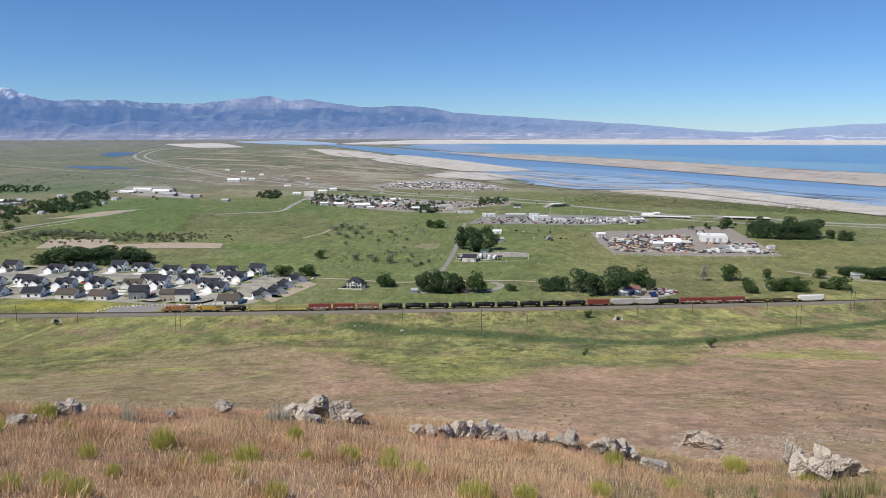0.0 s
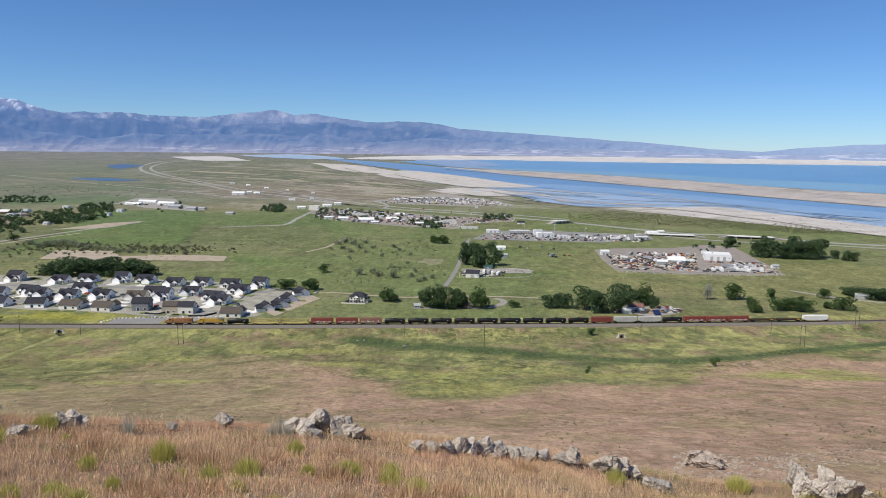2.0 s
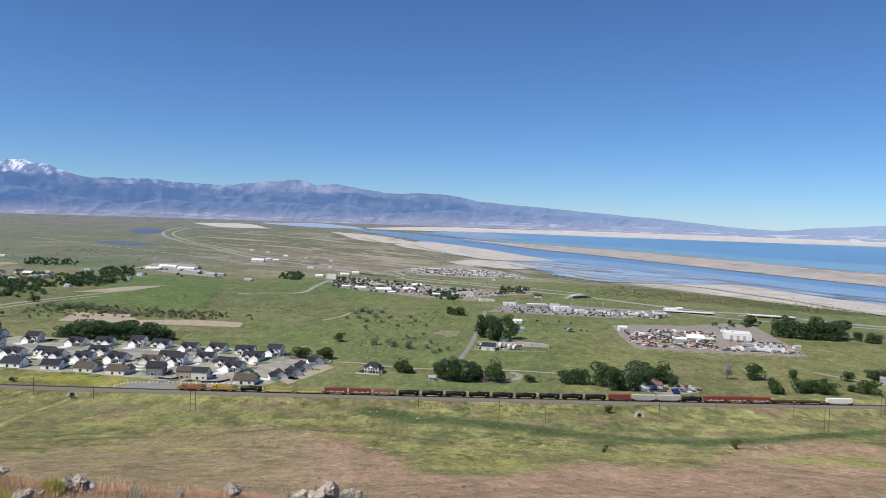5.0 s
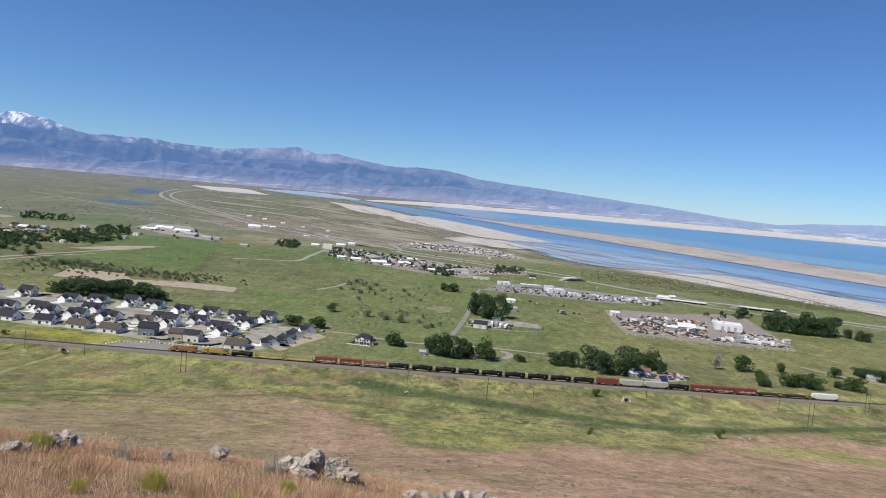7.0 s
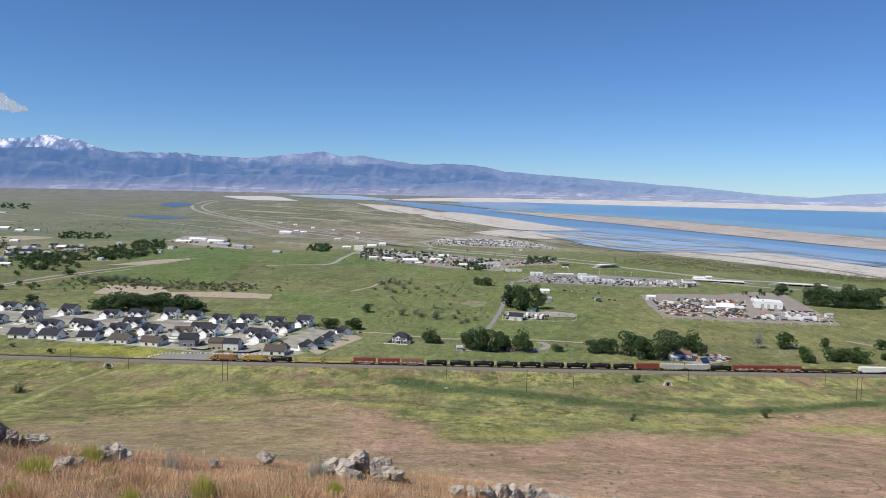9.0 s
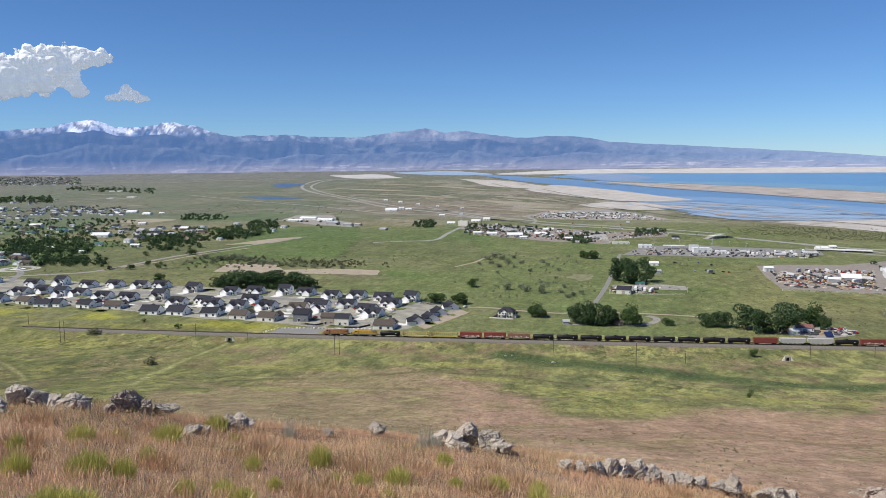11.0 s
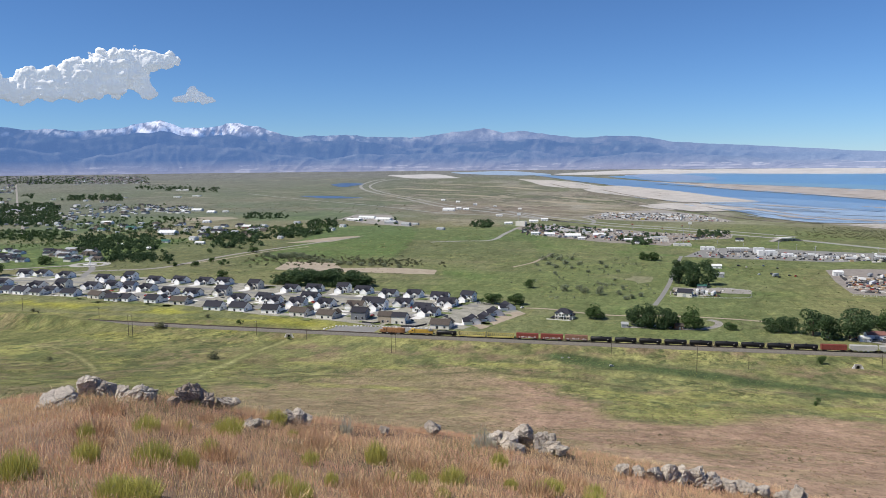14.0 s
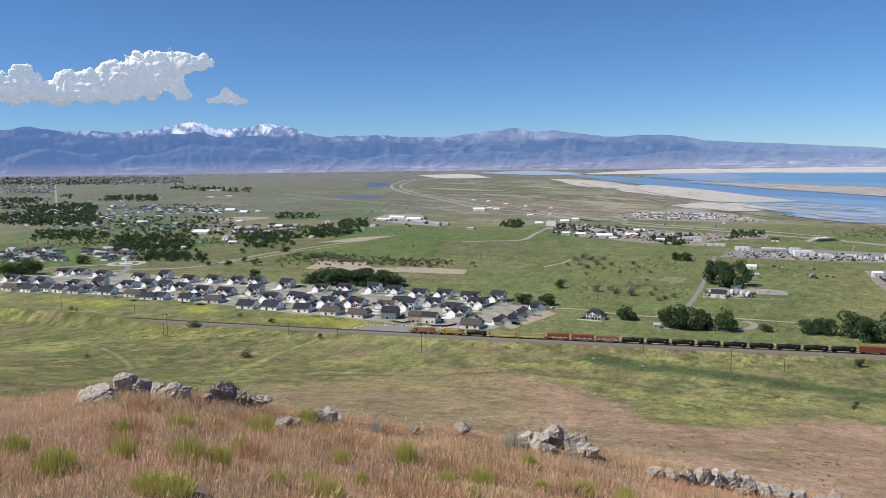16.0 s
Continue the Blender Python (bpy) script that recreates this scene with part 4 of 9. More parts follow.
way("street_front", [(-730, 636), (-642, 643), (-555, 646), (-480, 640), (-405, 627), (-346, 609), (-278.6, 610.2), (-223.3, 606.2), (-177.9, 608.3)], 9, ASPHALT, "grey residential street between the houses", "street", lift=0.14)
way("street_back", [(-759, 685), (-661, 696), (-549, 694), (-459, 689), (-385, 678), (-323, 680), (-258, 671), (-198.9, 661.8), (-156.0, 661.8)], 9, ASPHALT, "grey residential street between the houses", "street", lift=0.16)
way("street_cross", [(-226.1, 560.4), (-204.4, 596.5), (-192.1, 630.2), (-181.5, 657.6)], 9, ASPHALT, "grey street joining two rows of houses", "street", lift=0.18)
way("street_west", [(-724, 828), (-770, 790), (-822, 735), (-868, 690)], 9, GRAVEL, "pale street leaving the roundabout", "street", lift=0.12)
way("street_roundabout", [(-724, 828), (-689, 791), (-664, 750), (-648, 725)], 8, ASPHALT, "road from the roundabout into the housing", "street", lift=0.12)
patch("dirt_building_plot", [(-131.2, 566.3), (-107.9, 636.9), (-116.6, 644.7), (-131.6, 620.7), (-141.0, 578.6)], DIRT, "bare brown building plot beside new houses", "dirt", lift=0.2, ragged=1)
patch("dirt_strip", [(-457, 839), (-478, 911), (-409, 911), (-379, 865), (-323, 883), (-258, 878), (-249, 839), (-333, 839), (-369, 835)], DIRT, "bare pale earth strip behind the trees", "dirt", lift=0.3, ragged=3)
patch("lot_yard", [(192, 974), (221, 990), (298, 997), (357, 1039), (389, 1020), (376, 911), (359, 789), (267, 788), (183, 804), (184, 883)], YARD, "grey gravel industrial yard", "lot", lift=0.15)
patch("lot_truck_stop", [(35, 1071), (69, 1181), (141, 1206), (201, 1181), (310, 1157), (303, 1098), (219, 1051), (93, 1064)], ASPHALT, "grey asphalt truck stop lot", "lot", lift=0.15)
patch("lot_town", [(-272, 1474), (-268, 1596), (-94, 1500), (17, 1425), (128, 1414), (116, 1337), (35, 1297), (15, 1206), (-78, 1241), (-182, 1317)], YARD, "grey paved ground of the small town", "lot", lift=0.12, ragged=6)
patch("lot_trailers", [(-175, 1812), (-125, 1999), (9, 2095), (95, 1933), (162, 1722), (20, 1689), (-108, 1723)], GRAVEL, "pale gravel lot full of trailers", "lot", lift=0.12, ragged=6)
patch("lot_farm", [(13, 753), (13, 781), (89, 781), (92, 803), (72, 815), (46, 807), (17, 807)], GRAVEL, "gravel farmyard with a bare paddock", "lot", lift=0.15)
patch("lot_cabin", [(142.9, 595.5), (174.4, 624.7), (194.7, 612.9), (187.1, 595.6), (162.1, 578.9)], GRAVEL, "gravel yard beside the railway cabin", "lot", lift=0.15, ragged=1)
patch("lot_barns", [(-723, 1641), (-750, 1813), (-655, 1812), (-582, 1641), (-493, 1554), (-490, 1474), (-599, 1526)], GRAVEL, "gravel yard round long barns", "lot", lift=0.12, ragged=6)
WORN = mat("worn_grass", (0.205, 0.20, 0.115), 0.95, var=0.45, size=6)
patch("dirt_ring", [(-36, 852), (-26, 878), (-6, 878), (-4, 843), (-18, 827)], WORN, "worn ring track in the pasture", "dirt", lift=0.1, ragged=6)
patch("lot_shed_west", [(-595, 1128), (-560, 1233), (-511, 1275), (-527, 1161)], DIRT, "bare strip of earth beside the road", "dirt", lift=0.1, ragged=3)
sheet("dirt_field_west", [(-1055, 1504), (-1007, 1546), (-968, 1608)], [(-1148, 1637), (-1085, 1667), (-1010, 1678)], MARSH, "pale bare strip of field", "dirt", lift=0.2, ragged=8, taper=(0.4, 0.4))


PAVING = mat("pale_paving", (0.40, 0.385, 0.36), 0.9, var=0.2, size=5)


def roundabout():
    s = Shape()
    x, y = (-724, 828)
    ring = [(math.cos(a), math.sin(a)) for a in np.linspace(0, 2 * math.pi, 41)[:-1]]
    v = [(x + c * 26, y + d * 26, 0.2) for c, d in ring] + [(x + c * 16, y + d * 16, 0.2) for c, d in ring]
    s.add(v, [(i, (i + 1) % 40, 40 + (i + 1) % 40, 40 + i) for i in range(40)])
    tagged(new("street_circle", s.mesh("street_circle", PAVING)), "pale paved roundabout", "roundabout", kind="structure")
    root = thing("island", "round paved island with a low white monument", "monument")
    part("kerb", Shape().prism([(x + c * 9, y + d * 9) for c, d in ring[::2]], "z", 0.0, 0.45), CONCRETE, root)
    part("plinth", Shape().prism([(x + c * 3, y + d * 3) for c, d in ring[::4]], "z", 0.45, 1.6), CONCRETE, root)
    part("pylon", Shape().prism([(x - 0.7, y - 0.7), (x + 0.7, y - 0.7), (x + 0.7, y + 0.7), (x - 0.7, y + 0.7)], "z", 1.6, 5.0), CONCRETE, root)


roundabout()


# ---- railway ----
def railway():
    x = np.linspace(-760, 720, 300)
    y = rail_y(x)
    prof = ((-6.6, -0.75), (-2.6, 0.50), (2.4, 0.55), (4.6, -0.6))
    pts = np.concatenate([np.c_[x, y + o, np.full(len(x), h)] for o, h in prof])
    bed = new("track_bed", grid_mesh("track_bed", pts, len(prof), len(x), BALLAST))
    tagged(bed, "grey crushed-stone railway embankment", "railway bed", kind="structure")
    for side in (-0.72, 0.72):
        pts = np.concatenate([np.c_[x, y + side + o, np.full(len(x), h)] for o, h in ((-0.05, 0.72), (-0.05, 0.90), (0.05, 0.90), (0.05, 0.72))])
        part("rail", grid_mesh("rail", pts, 4, len(x), STEEL), STEEL, bed, "worn steel rail")
    s = Shape()
    for k in np.arange(-600, 500, 0.62):
        s.box(k - 0.11, k + 0.11, rail_y(k) - 1.3, rail_y(k) + 1.3, 0.52, 0.72)
    tagged(part("ties", s, TIE, bed, "dark timber ties"), kind="stuff")


railway()

# ---- train ----
LOCO_ORANGE = mat("weathered_orange", (0.30, 0.15, 0.07), 0.7, var=0.55, size=1.6)
LOCO_YELLOW = mat("loco_yellow", (0.46, 0.29, 0.055), 0.55, var=0.4, size=1.8)
LOCO_GREY = mat("loco_grey", (0.19, 0.19, 0.18), 0.6, var=0.2, size=2)
TANK_BLACK = mat("tank_black", (0.012, 0.012, 0.014), 0.45, var=0.3, size=3)
FRAME_BLACK = mat("underframe_black", (0.018, 0.017, 0.016), 0.8, var=0.3)
BOX_RED = mat("boxcar_red", (0.225, 0.058, 0.045), 0.7, var=0.3, size=3, tint=0.4)
BOX_FADED = mat("boxcar_faded_brown", (0.26, 0.14, 0.10), 0.8, var=0.45, size=2)
HOPPER_GREY = mat("hopper_grey", (0.44, 0.43, 0.41), 0.6, var=0.18, size=4)
CAR_WHITE = mat("clean_white_car", (0.72, 0.72, 0.71), 0.5, var=0.06, size=4)
BEAM_YELLOW = mat("beam_yellow", (0.40, 0.33, 0.10), 0.7, var=0.3, size=2)
SCRAWL = mat("pale_scrawl", (0.52, 0.47, 0.46), 0.7, var=0.4, size=0.7)
RUST = mat("rust", (0.14, 0.07, 0.045), 0.9, var=0.4, size=1)


def wheelset(root, places, r=0.46):
    w = Shape()
    for side in (-0.72, 0.72):
        w.tube((0, side - 0.07, 0), (0, side + 0.07, 0), r, n=14)
    w.tube((0, -0.7, 0), (0, 0.7, 0), 0.08, n=6)
    me = w.mesh("wheelset", STEEL)
    b = Shape().box(-1.3, 1.3, -1.1, -0.95, -0.15, 0.25).box(-1.3, 1.3, 0.95, 1.1, -0.15, 0.25).box(-0.25, 0.25, -1.1, 1.1, 0, 0.35)
    bme = b.mesh("bogie", FRAME_BLACK)
    for c in places:
        bg = part("bogie", bme, FRAME_BLACK, root)
        bg.location = (c, 0, r)
        for dx in (-0.9, 0.9):
            o = part("wheelset", me, STEEL, bg)
            o.location = (dx, 0, 0)


def coupler(root, half):
    me = Shape().box(-0.45, 0.45, -0.15, 0.15, 0.75, 1.05).mesh("coupler", FRAME_BLACK)
    for s in (-1, 1):
        part("coupler", me, FRAME_BLACK, root).location = (s * half, 0, 0)


def locomotive(label, paint, roof):
    root = thing("locomotive", label, "locomotive", "freight train")
    L = 10.4
    part("underframe", Shape().box(-L, L, -1.5, 1.5, 1.0, 1.45).box(-3.2, 3.2, -1.2, 1.2, 0.5, 1.0), FRAME_BLACK, root, "black underframe and fuel tank")
    hood = Shape().prism(((-0.95, 1.45), (0.95, 1.45), (0.95, 4.1), (0.7, 4.45), (-0.7, 4.45), (-0.95, 4.1)), "x", -5.0, L - 0.9)
    part("hood", hood, paint, root)
    cab = Shape().prism(((-1.5, 1.45), (1.5, 1.45), (1.5, 4.0), (1.1, 4.6), (-1.1, 4.6), (-1.5, 4.0)), "x", -7.6, -5.0)
    c = part("cab", cab, paint, root)
    part("windscreen", Shape().box(-7.63, -7.6, -1.2, 1.2, 3.2, 3.9), GLASS, c)
    for y in (-1.53, 1.5):
        part("side_window", Shape().box(-7.0, -5.7, y, y + 0.03, 3.1, 3.9), GLASS, c)
    part("nose", Shape().prism(((-7.6, 1.45), (-9.6, 1.45), (-9.6, 2.7), (-9.2, 3.1), (-7.6, 3.1)), "y", -0.95, 0.95), paint, root)
    part("roof_fans", Shape().box(-4.6, 9.0, -0.85, 0.85, 4.45, 4.55).tube((5, 0, 4.5), (5, 0, 4.8), 0.75, n=12).tube((7.2, 0, 4.5), (7.2, 0, 4.8), 0.75, n=12), roof, root, "grey roof with fans")
    part("radiator", Shape().box(6.0, 9.2, -1.3, 1.3, 3.5, 4.45), roof, root, "grey flared radiator")
    part("side_stripe", Shape().box(-L, L, -1.53, -1.5, 1.15, 1.4), roof, root)
    rail = Shape()
    for y in (-1.45, 1.45):
        rail.tube((-9.8, y, 2.45), (9.8, y, 2.45), 0.03, n=5)
        for k in range(-9, 10, 3):
            rail.tube((k, y, 1.45), (k, y, 2.45), 0.03, n=5)
    part("handrail", rail, LOCO_YELLOW, root)
    wheelset(root, (-7.2, 7.2), 0.5)
    coupler(root, L + 0.3)
    return root


def tank_car():
    root = thing("tank_car", "black rail tank car with a dome walkway on top", "tank car", "freight train")
    ring = [(math.cos(a) * 1.5, math.sin(a) * 1.5) for a in np.linspace(0, 2 * math.pi, 19)[:-1]]
    s = Shape()
    xs = ((-7.6, 0.55), (-7.35, 0.85), (-6.9, 1.0), (6.9, 1.0), (7.35, 0.85), (7.6, 0.55))
    v = [(x, c * k, 2.55 + d * k) for x, k in xs for c, d in ring]
    f = [(r * 18 + i, r * 18 + (i + 1) % 18, (r + 1) * 18 + (i + 1) % 18, (r + 1) * 18 + i) for r in range(5) for i in range(18)]
    s.add(v, f + [tuple(range(18)), tuple(range(90, 108))])
    part("tank", s, TANK_BLACK, root, smooth=True)
    part("underframe", Shape().box(-8.0, 8.0, -0.45, 0.45, 0.85, 1.15).box(-8.0, -6.6, -1.4, 1.4, 0.95, 1.15).box(6.6, 8.0, -1.4, 1.4, 0.95, 1.15), FRAME_BLACK, root)
    part("dome", Shape().tube((0, 0, 3.9), (0, 0, 4.5), 0.65, 0.55, 14), TANK_BLACK, root)
    walk_way = Shape().box(-1.6, 1.6, -1.0, -0.75, 3.95, 4.0).box(-1.6, 1.6, 0.75, 1.0, 3.95, 4.0)
    for x in (-1.6, 1.6):
        walk_way.tube((x, -1.0, 4.0), (x, -1.0, 4.9), 0.03, n=5).tube((x, 1.0, 4.0), (x, 1.0, 4.9), 0.03, n=5)
    part("walkway", walk_way, FRAME_BLACK, root)
    part("ladder", Shape().box(-0.25, -0.2, -1.65, -1.58, 1.1, 4.0).box(0.2, 0.25, -1.65, -1.58, 1.1, 4.0), FRAME_BLACK, root)
    part("placard", Shape().box(4.2, 5.0, -1.56, -1.50, 2.3, 2.75), SCRAWL, root, "small pale marking")
    wheelset(root, (-5.6, 5.6))
    coupler(root, 8.2)
    return root


def boxcar(label, paint, marked=True):
    root = thing("boxcar", label, "boxcar", "freight train")
    b = Shape().prism(((-1.5, 1.15), (1.5, 1.15), (1.5, 4.55), (0, 4.8), (-1.5, 4.55)), "x", -8.0, 8.0)
    part("body", b, paint, root)
    ribs = Shape()
    for k in np.arange(-7.6, 7.7, 1.27):
        if abs(k) > 1.9:
            ribs.box(k - 0.06, k + 0.06, -1.57, 1.57, 1.2, 4.5)
    tagged(part("side_ribs", ribs, paint, root), kind="stuff")
    for y in (-1.6, 1.5):
        d = part("sliding_door", Shape().box(-1.8, 1.8, y, y + 0.1, 1.25, 4.4), paint, root)
        part("door_bar", Shape().box(-0.1, -0.02, y - 0.04, y + 0.14, 1.3, 4.3), RUST, d)
    part("sill", Shape().box(-8.0, 8.0, -1.45, 1.45, 0.9, 1.15), FRAME_BLACK, root)
    part("roof_ribs", Shape().box(-8, 8, -0.35, 0.35, 4.8, 4.86), RUST, root, "rusty roof walk")
    if marked:
        rng = random.Random(label)
        s = Shape()
        for k in range(16):
            x, z = rng.uniform(-7.2, 6.2), rng.uniform(1.3, 1.9)
            s.box(x, x + rng.uniform(0.4, 1.2), -1.64, -1.58, z, z + rng.uniform(0.3, 1.1))
        tagged(part("scrawl", s, SCRAWL, root, "pale spray-painted patches along the lower side"), kind="stuff")
    wheelset(root, (-5.8, 5.8))
    coupler(root, 8.3)
    return root


def beam_car():
    root = thing("centerbeam_car", "empty yellow centre-beam lumber flatcar", "flatcar", "freight train")
    part("deck", Shape().box(-10, 10, -1.4, 1.4, 1.0, 1.3), BEAM_YELLOW, root)
    for x in (-9.9, 9.6):
        part("end_bulkhead", Shape().box(x, x + 0.3, -1.4, 1.4, 1.3, 4.3), BEAM_YELLOW, root)
    part("top_chord", Shape().box(-9.7, 9.7, -0.16, 0.16, 3.5, 3.75), BEAM_YELLOW, root)
    me = Shape().box(-0.13, 0.13, -0.12, 0.12, 1.3, 3.5).mesh("post", BEAM_YELLOW)
    brace = Shape().tube((-0.6, 0, 1.35), (0.6, 0, 3.5), 0.08, n=5).mesh("brace", FRAME_BLACK)
    for k in np.linspace(-8.4, 8.4, 12):
        part("post", me, BEAM_YELLOW, root).location = (k, 0, 0)
        part("brace", brace, FRAME_BLACK, root).location = (k + 0.7, 0, 0)
    part("side_sill", Shape().box(-10, 10, -1.46, -1.4, 0.75, 1.3), BEAM_YELLOW, root)
    wheelset(root, (-7.4, 7.4))
    coupler(root, 10.3)
    return root


def hopper(label, paint, half):
    root = thing("covered_hopper", label, "hopper car", "freight train")
    h = half - 0.5
    b = Shape().prism(((-h, 2.2), (-h + 1.6, 1.2), (h - 1.6, 1.2), (h, 2.2), (h, 4.5), (-h, 4.5)), "y", -1.55, 1.55)
    part("body", b, paint, root)
    part("roof", Shape().prism(((-1.6, 4.5), (1.6, 4.5), (0.8, 4.8), (-0.8, 4.8)), "x", -h, h), paint, root)
    bay = Shape().prism(((-0.9, 0.0), (0.9, 0.0), (0.35, -0.75), (-0.35, -0.75)), "y", -1.2, 1.2).mesh("chute", paint)
    for k in (-3.0, 0, 3.0):
        part("chute", bay, paint, root).location = (k, 0, 1.25)
    rib = Shape()
    for k in np.linspace(-h + 0.5, h - 0.5, 11):
        rib.box(k - 0.05, k + 0.05, -1.62, 1.62, 1.9, 4.45)
    tagged(part("side_ribs", rib, paint, root), kind="stuff")
    part("roof_hatch", Shape().box(-h + 1, h - 1, -0.3, 0.3, 4.8, 4.95), paint, root)
    part("end_frame", Shape().box(-half + 0.3, half - 0.3, -0.5, 0.5, 0.85, 1.1), FRAME_BLACK, root)
    wheelset(root, (-h + 1.0, h - 1.0))
    coupler(root, half)
    return root


def skeleton_car():
    root = thing("gondola", "dark empty flatcar with dim yellow panels", "flatcar", "freight train")
    part("deck", Shape().box(-10, 10, -1.4, 1.4, 0.95, 1.25), FRAME_BLACK, root)
    s = Shape()
    for k in np.linspace(-9.3, 9.3, 11):
        s.box(k - 0.15, k + 0.15, -1.45, 1.45, 1.25, 2.6)
    tagged(part("stakes", s, FRAME_BLACK, root), kind="stuff")
    part("side_rail", Shape().box(-9.8, 9.8, -1.5, -1.4, 2.0, 2.5), RUST, root, "rusty side rail")
    part("panel", Shape().box(5.6, 8.2, -1.56, -1.5, 1.4, 2.4), LOCO_YELLOW, root, "yellow side panel")
    wheelset(root, (-7.4, 7.4))
    coupler(root, 10.3)
    return root


def train():
    """Locomotives lead to the left; each car follows at its own length along the curve."""
    tank = tank_car()
    red, faded = boxcar("red boxcar with pale spray-painted patches", BOX_RED), boxcar("weathered brown boxcar covered in faded paint", BOX_FADED)
    clean = boxcar("plain dull red boxcar without markings", BOX_RED, False)
    beam, grey, dark = beam_car(), hopper("pale grey covered hopper car", HOPPER_GREY, 9.0), skeleton_car()
    units = [(locomotive("weathered orange diesel locomotive leading the train", LOCO_ORANGE, LOCO_ORANGE), 22.3),
             (locomotive("yellow diesel locomotive with a grey roof", LOCO_YELLOW, LOCO_GREY), 22.3),
             (tank, 17.2), (beam, 21.6), (beam, 21.6), (red, 18.0), (red, 17.4), (faded, 18.0)]
    units += [(tank, 17.1)] * 9 + [(clean, 18.0), (grey, 18.6), (grey, 18.6), (tank, 16.6)]
    units += [(red, 17.2)] * 3 + [(dark, 21.2), (dark, 21.2), (hopper("clean white covered hopper car at the train's end", CAR_WHITE, 10.2), 21.2)]
    x, used = TRAIN_FRONT, set()
    for ob, length in units:
        c = x + length / 2
        turn = math.degrees(math.atan2(rail_y(c + 5) - rail_y(c - 5), 10))
        m = pose(c, rail_y(c), 0.90, 0, 0, turn)
        if ob in used:
            copy_thing(ob, m)
        else:
            ob.matrix_world = m
            used.add(ob)
        x += length * math.cos(radians(turn))


TRAIN_FRONT = -204.0
train()


# ---- houses ----
def gable(s, x0, x1, y0, y1, z0, z1, axis, over=0.45, thick=0.22):
    """A gabled roof slab over a rectangle, ridge along axis."""
    if axis == "x":
        a, b, lo, hi = y0 - over, y1 + over, x0 - over, x1 + over
        ax = "x"
    else:
        a, b, lo, hi = x0 - over, x1 + over, y0 - over, y1 + over
        ax = "y"
    m = (a + b) / 2
    s.prism(((a, z0 - 0.15), (m, z1), (b, z0 - 0.15), (b, z0 - 0.15 + thick), (m, z1 + thick), (a, z0 - 0.15 + thick)), ax, lo, hi)


def gable_wall(s, x0, x1, y0, y1, zb, z0, z1, axis):
    s.box(x0, x1, y0, y1, zb, z0)
    if axis == "x":
        s.prism(((y0, z0), ((y0 + y1) / 2, z1), (y1, z0)), "x", x0, x1)
    else:
        s.prism(((x0, z0), ((x0 + x1) / 2, z1), (x1, z0)), "y", y0, y1)


def window(root, x, y, z, w, h, side):
    """A framed window on the front (-y), back (+y), left (-x) or right (+x) wall."""
    d = 0.08
    fr, gl = Shape(), Shape()
    if side in "fb":
        k = -d if side == "f" else d
        fr.box(x - w / 2 - 0.12, x + w / 2 + 0.12, min(y, y + k), max(y, y + k), z - 0.12, z + h + 0.12)
        gl.box(x - w / 2, x + w / 2, min(y + k, y + 1.4 * k), max(y + k, y + 1.4 * k), z, z + h)
    else:
        k = -d if side == "l" else d
        fr.box(min(x, x + k), max(x, x + k), y - w / 2 - 0.12, y + w / 2 + 0.12, z - 0.12, z + h + 0.12)
        gl.box(min(x + k, x + 1.4 * k), max(x + k, x + 1.4 * k), y - w / 2, y + w / 2, z, z + h)
    o = part("window", fr, TRIM, root)
    part("pane", gl, GLASS, o)


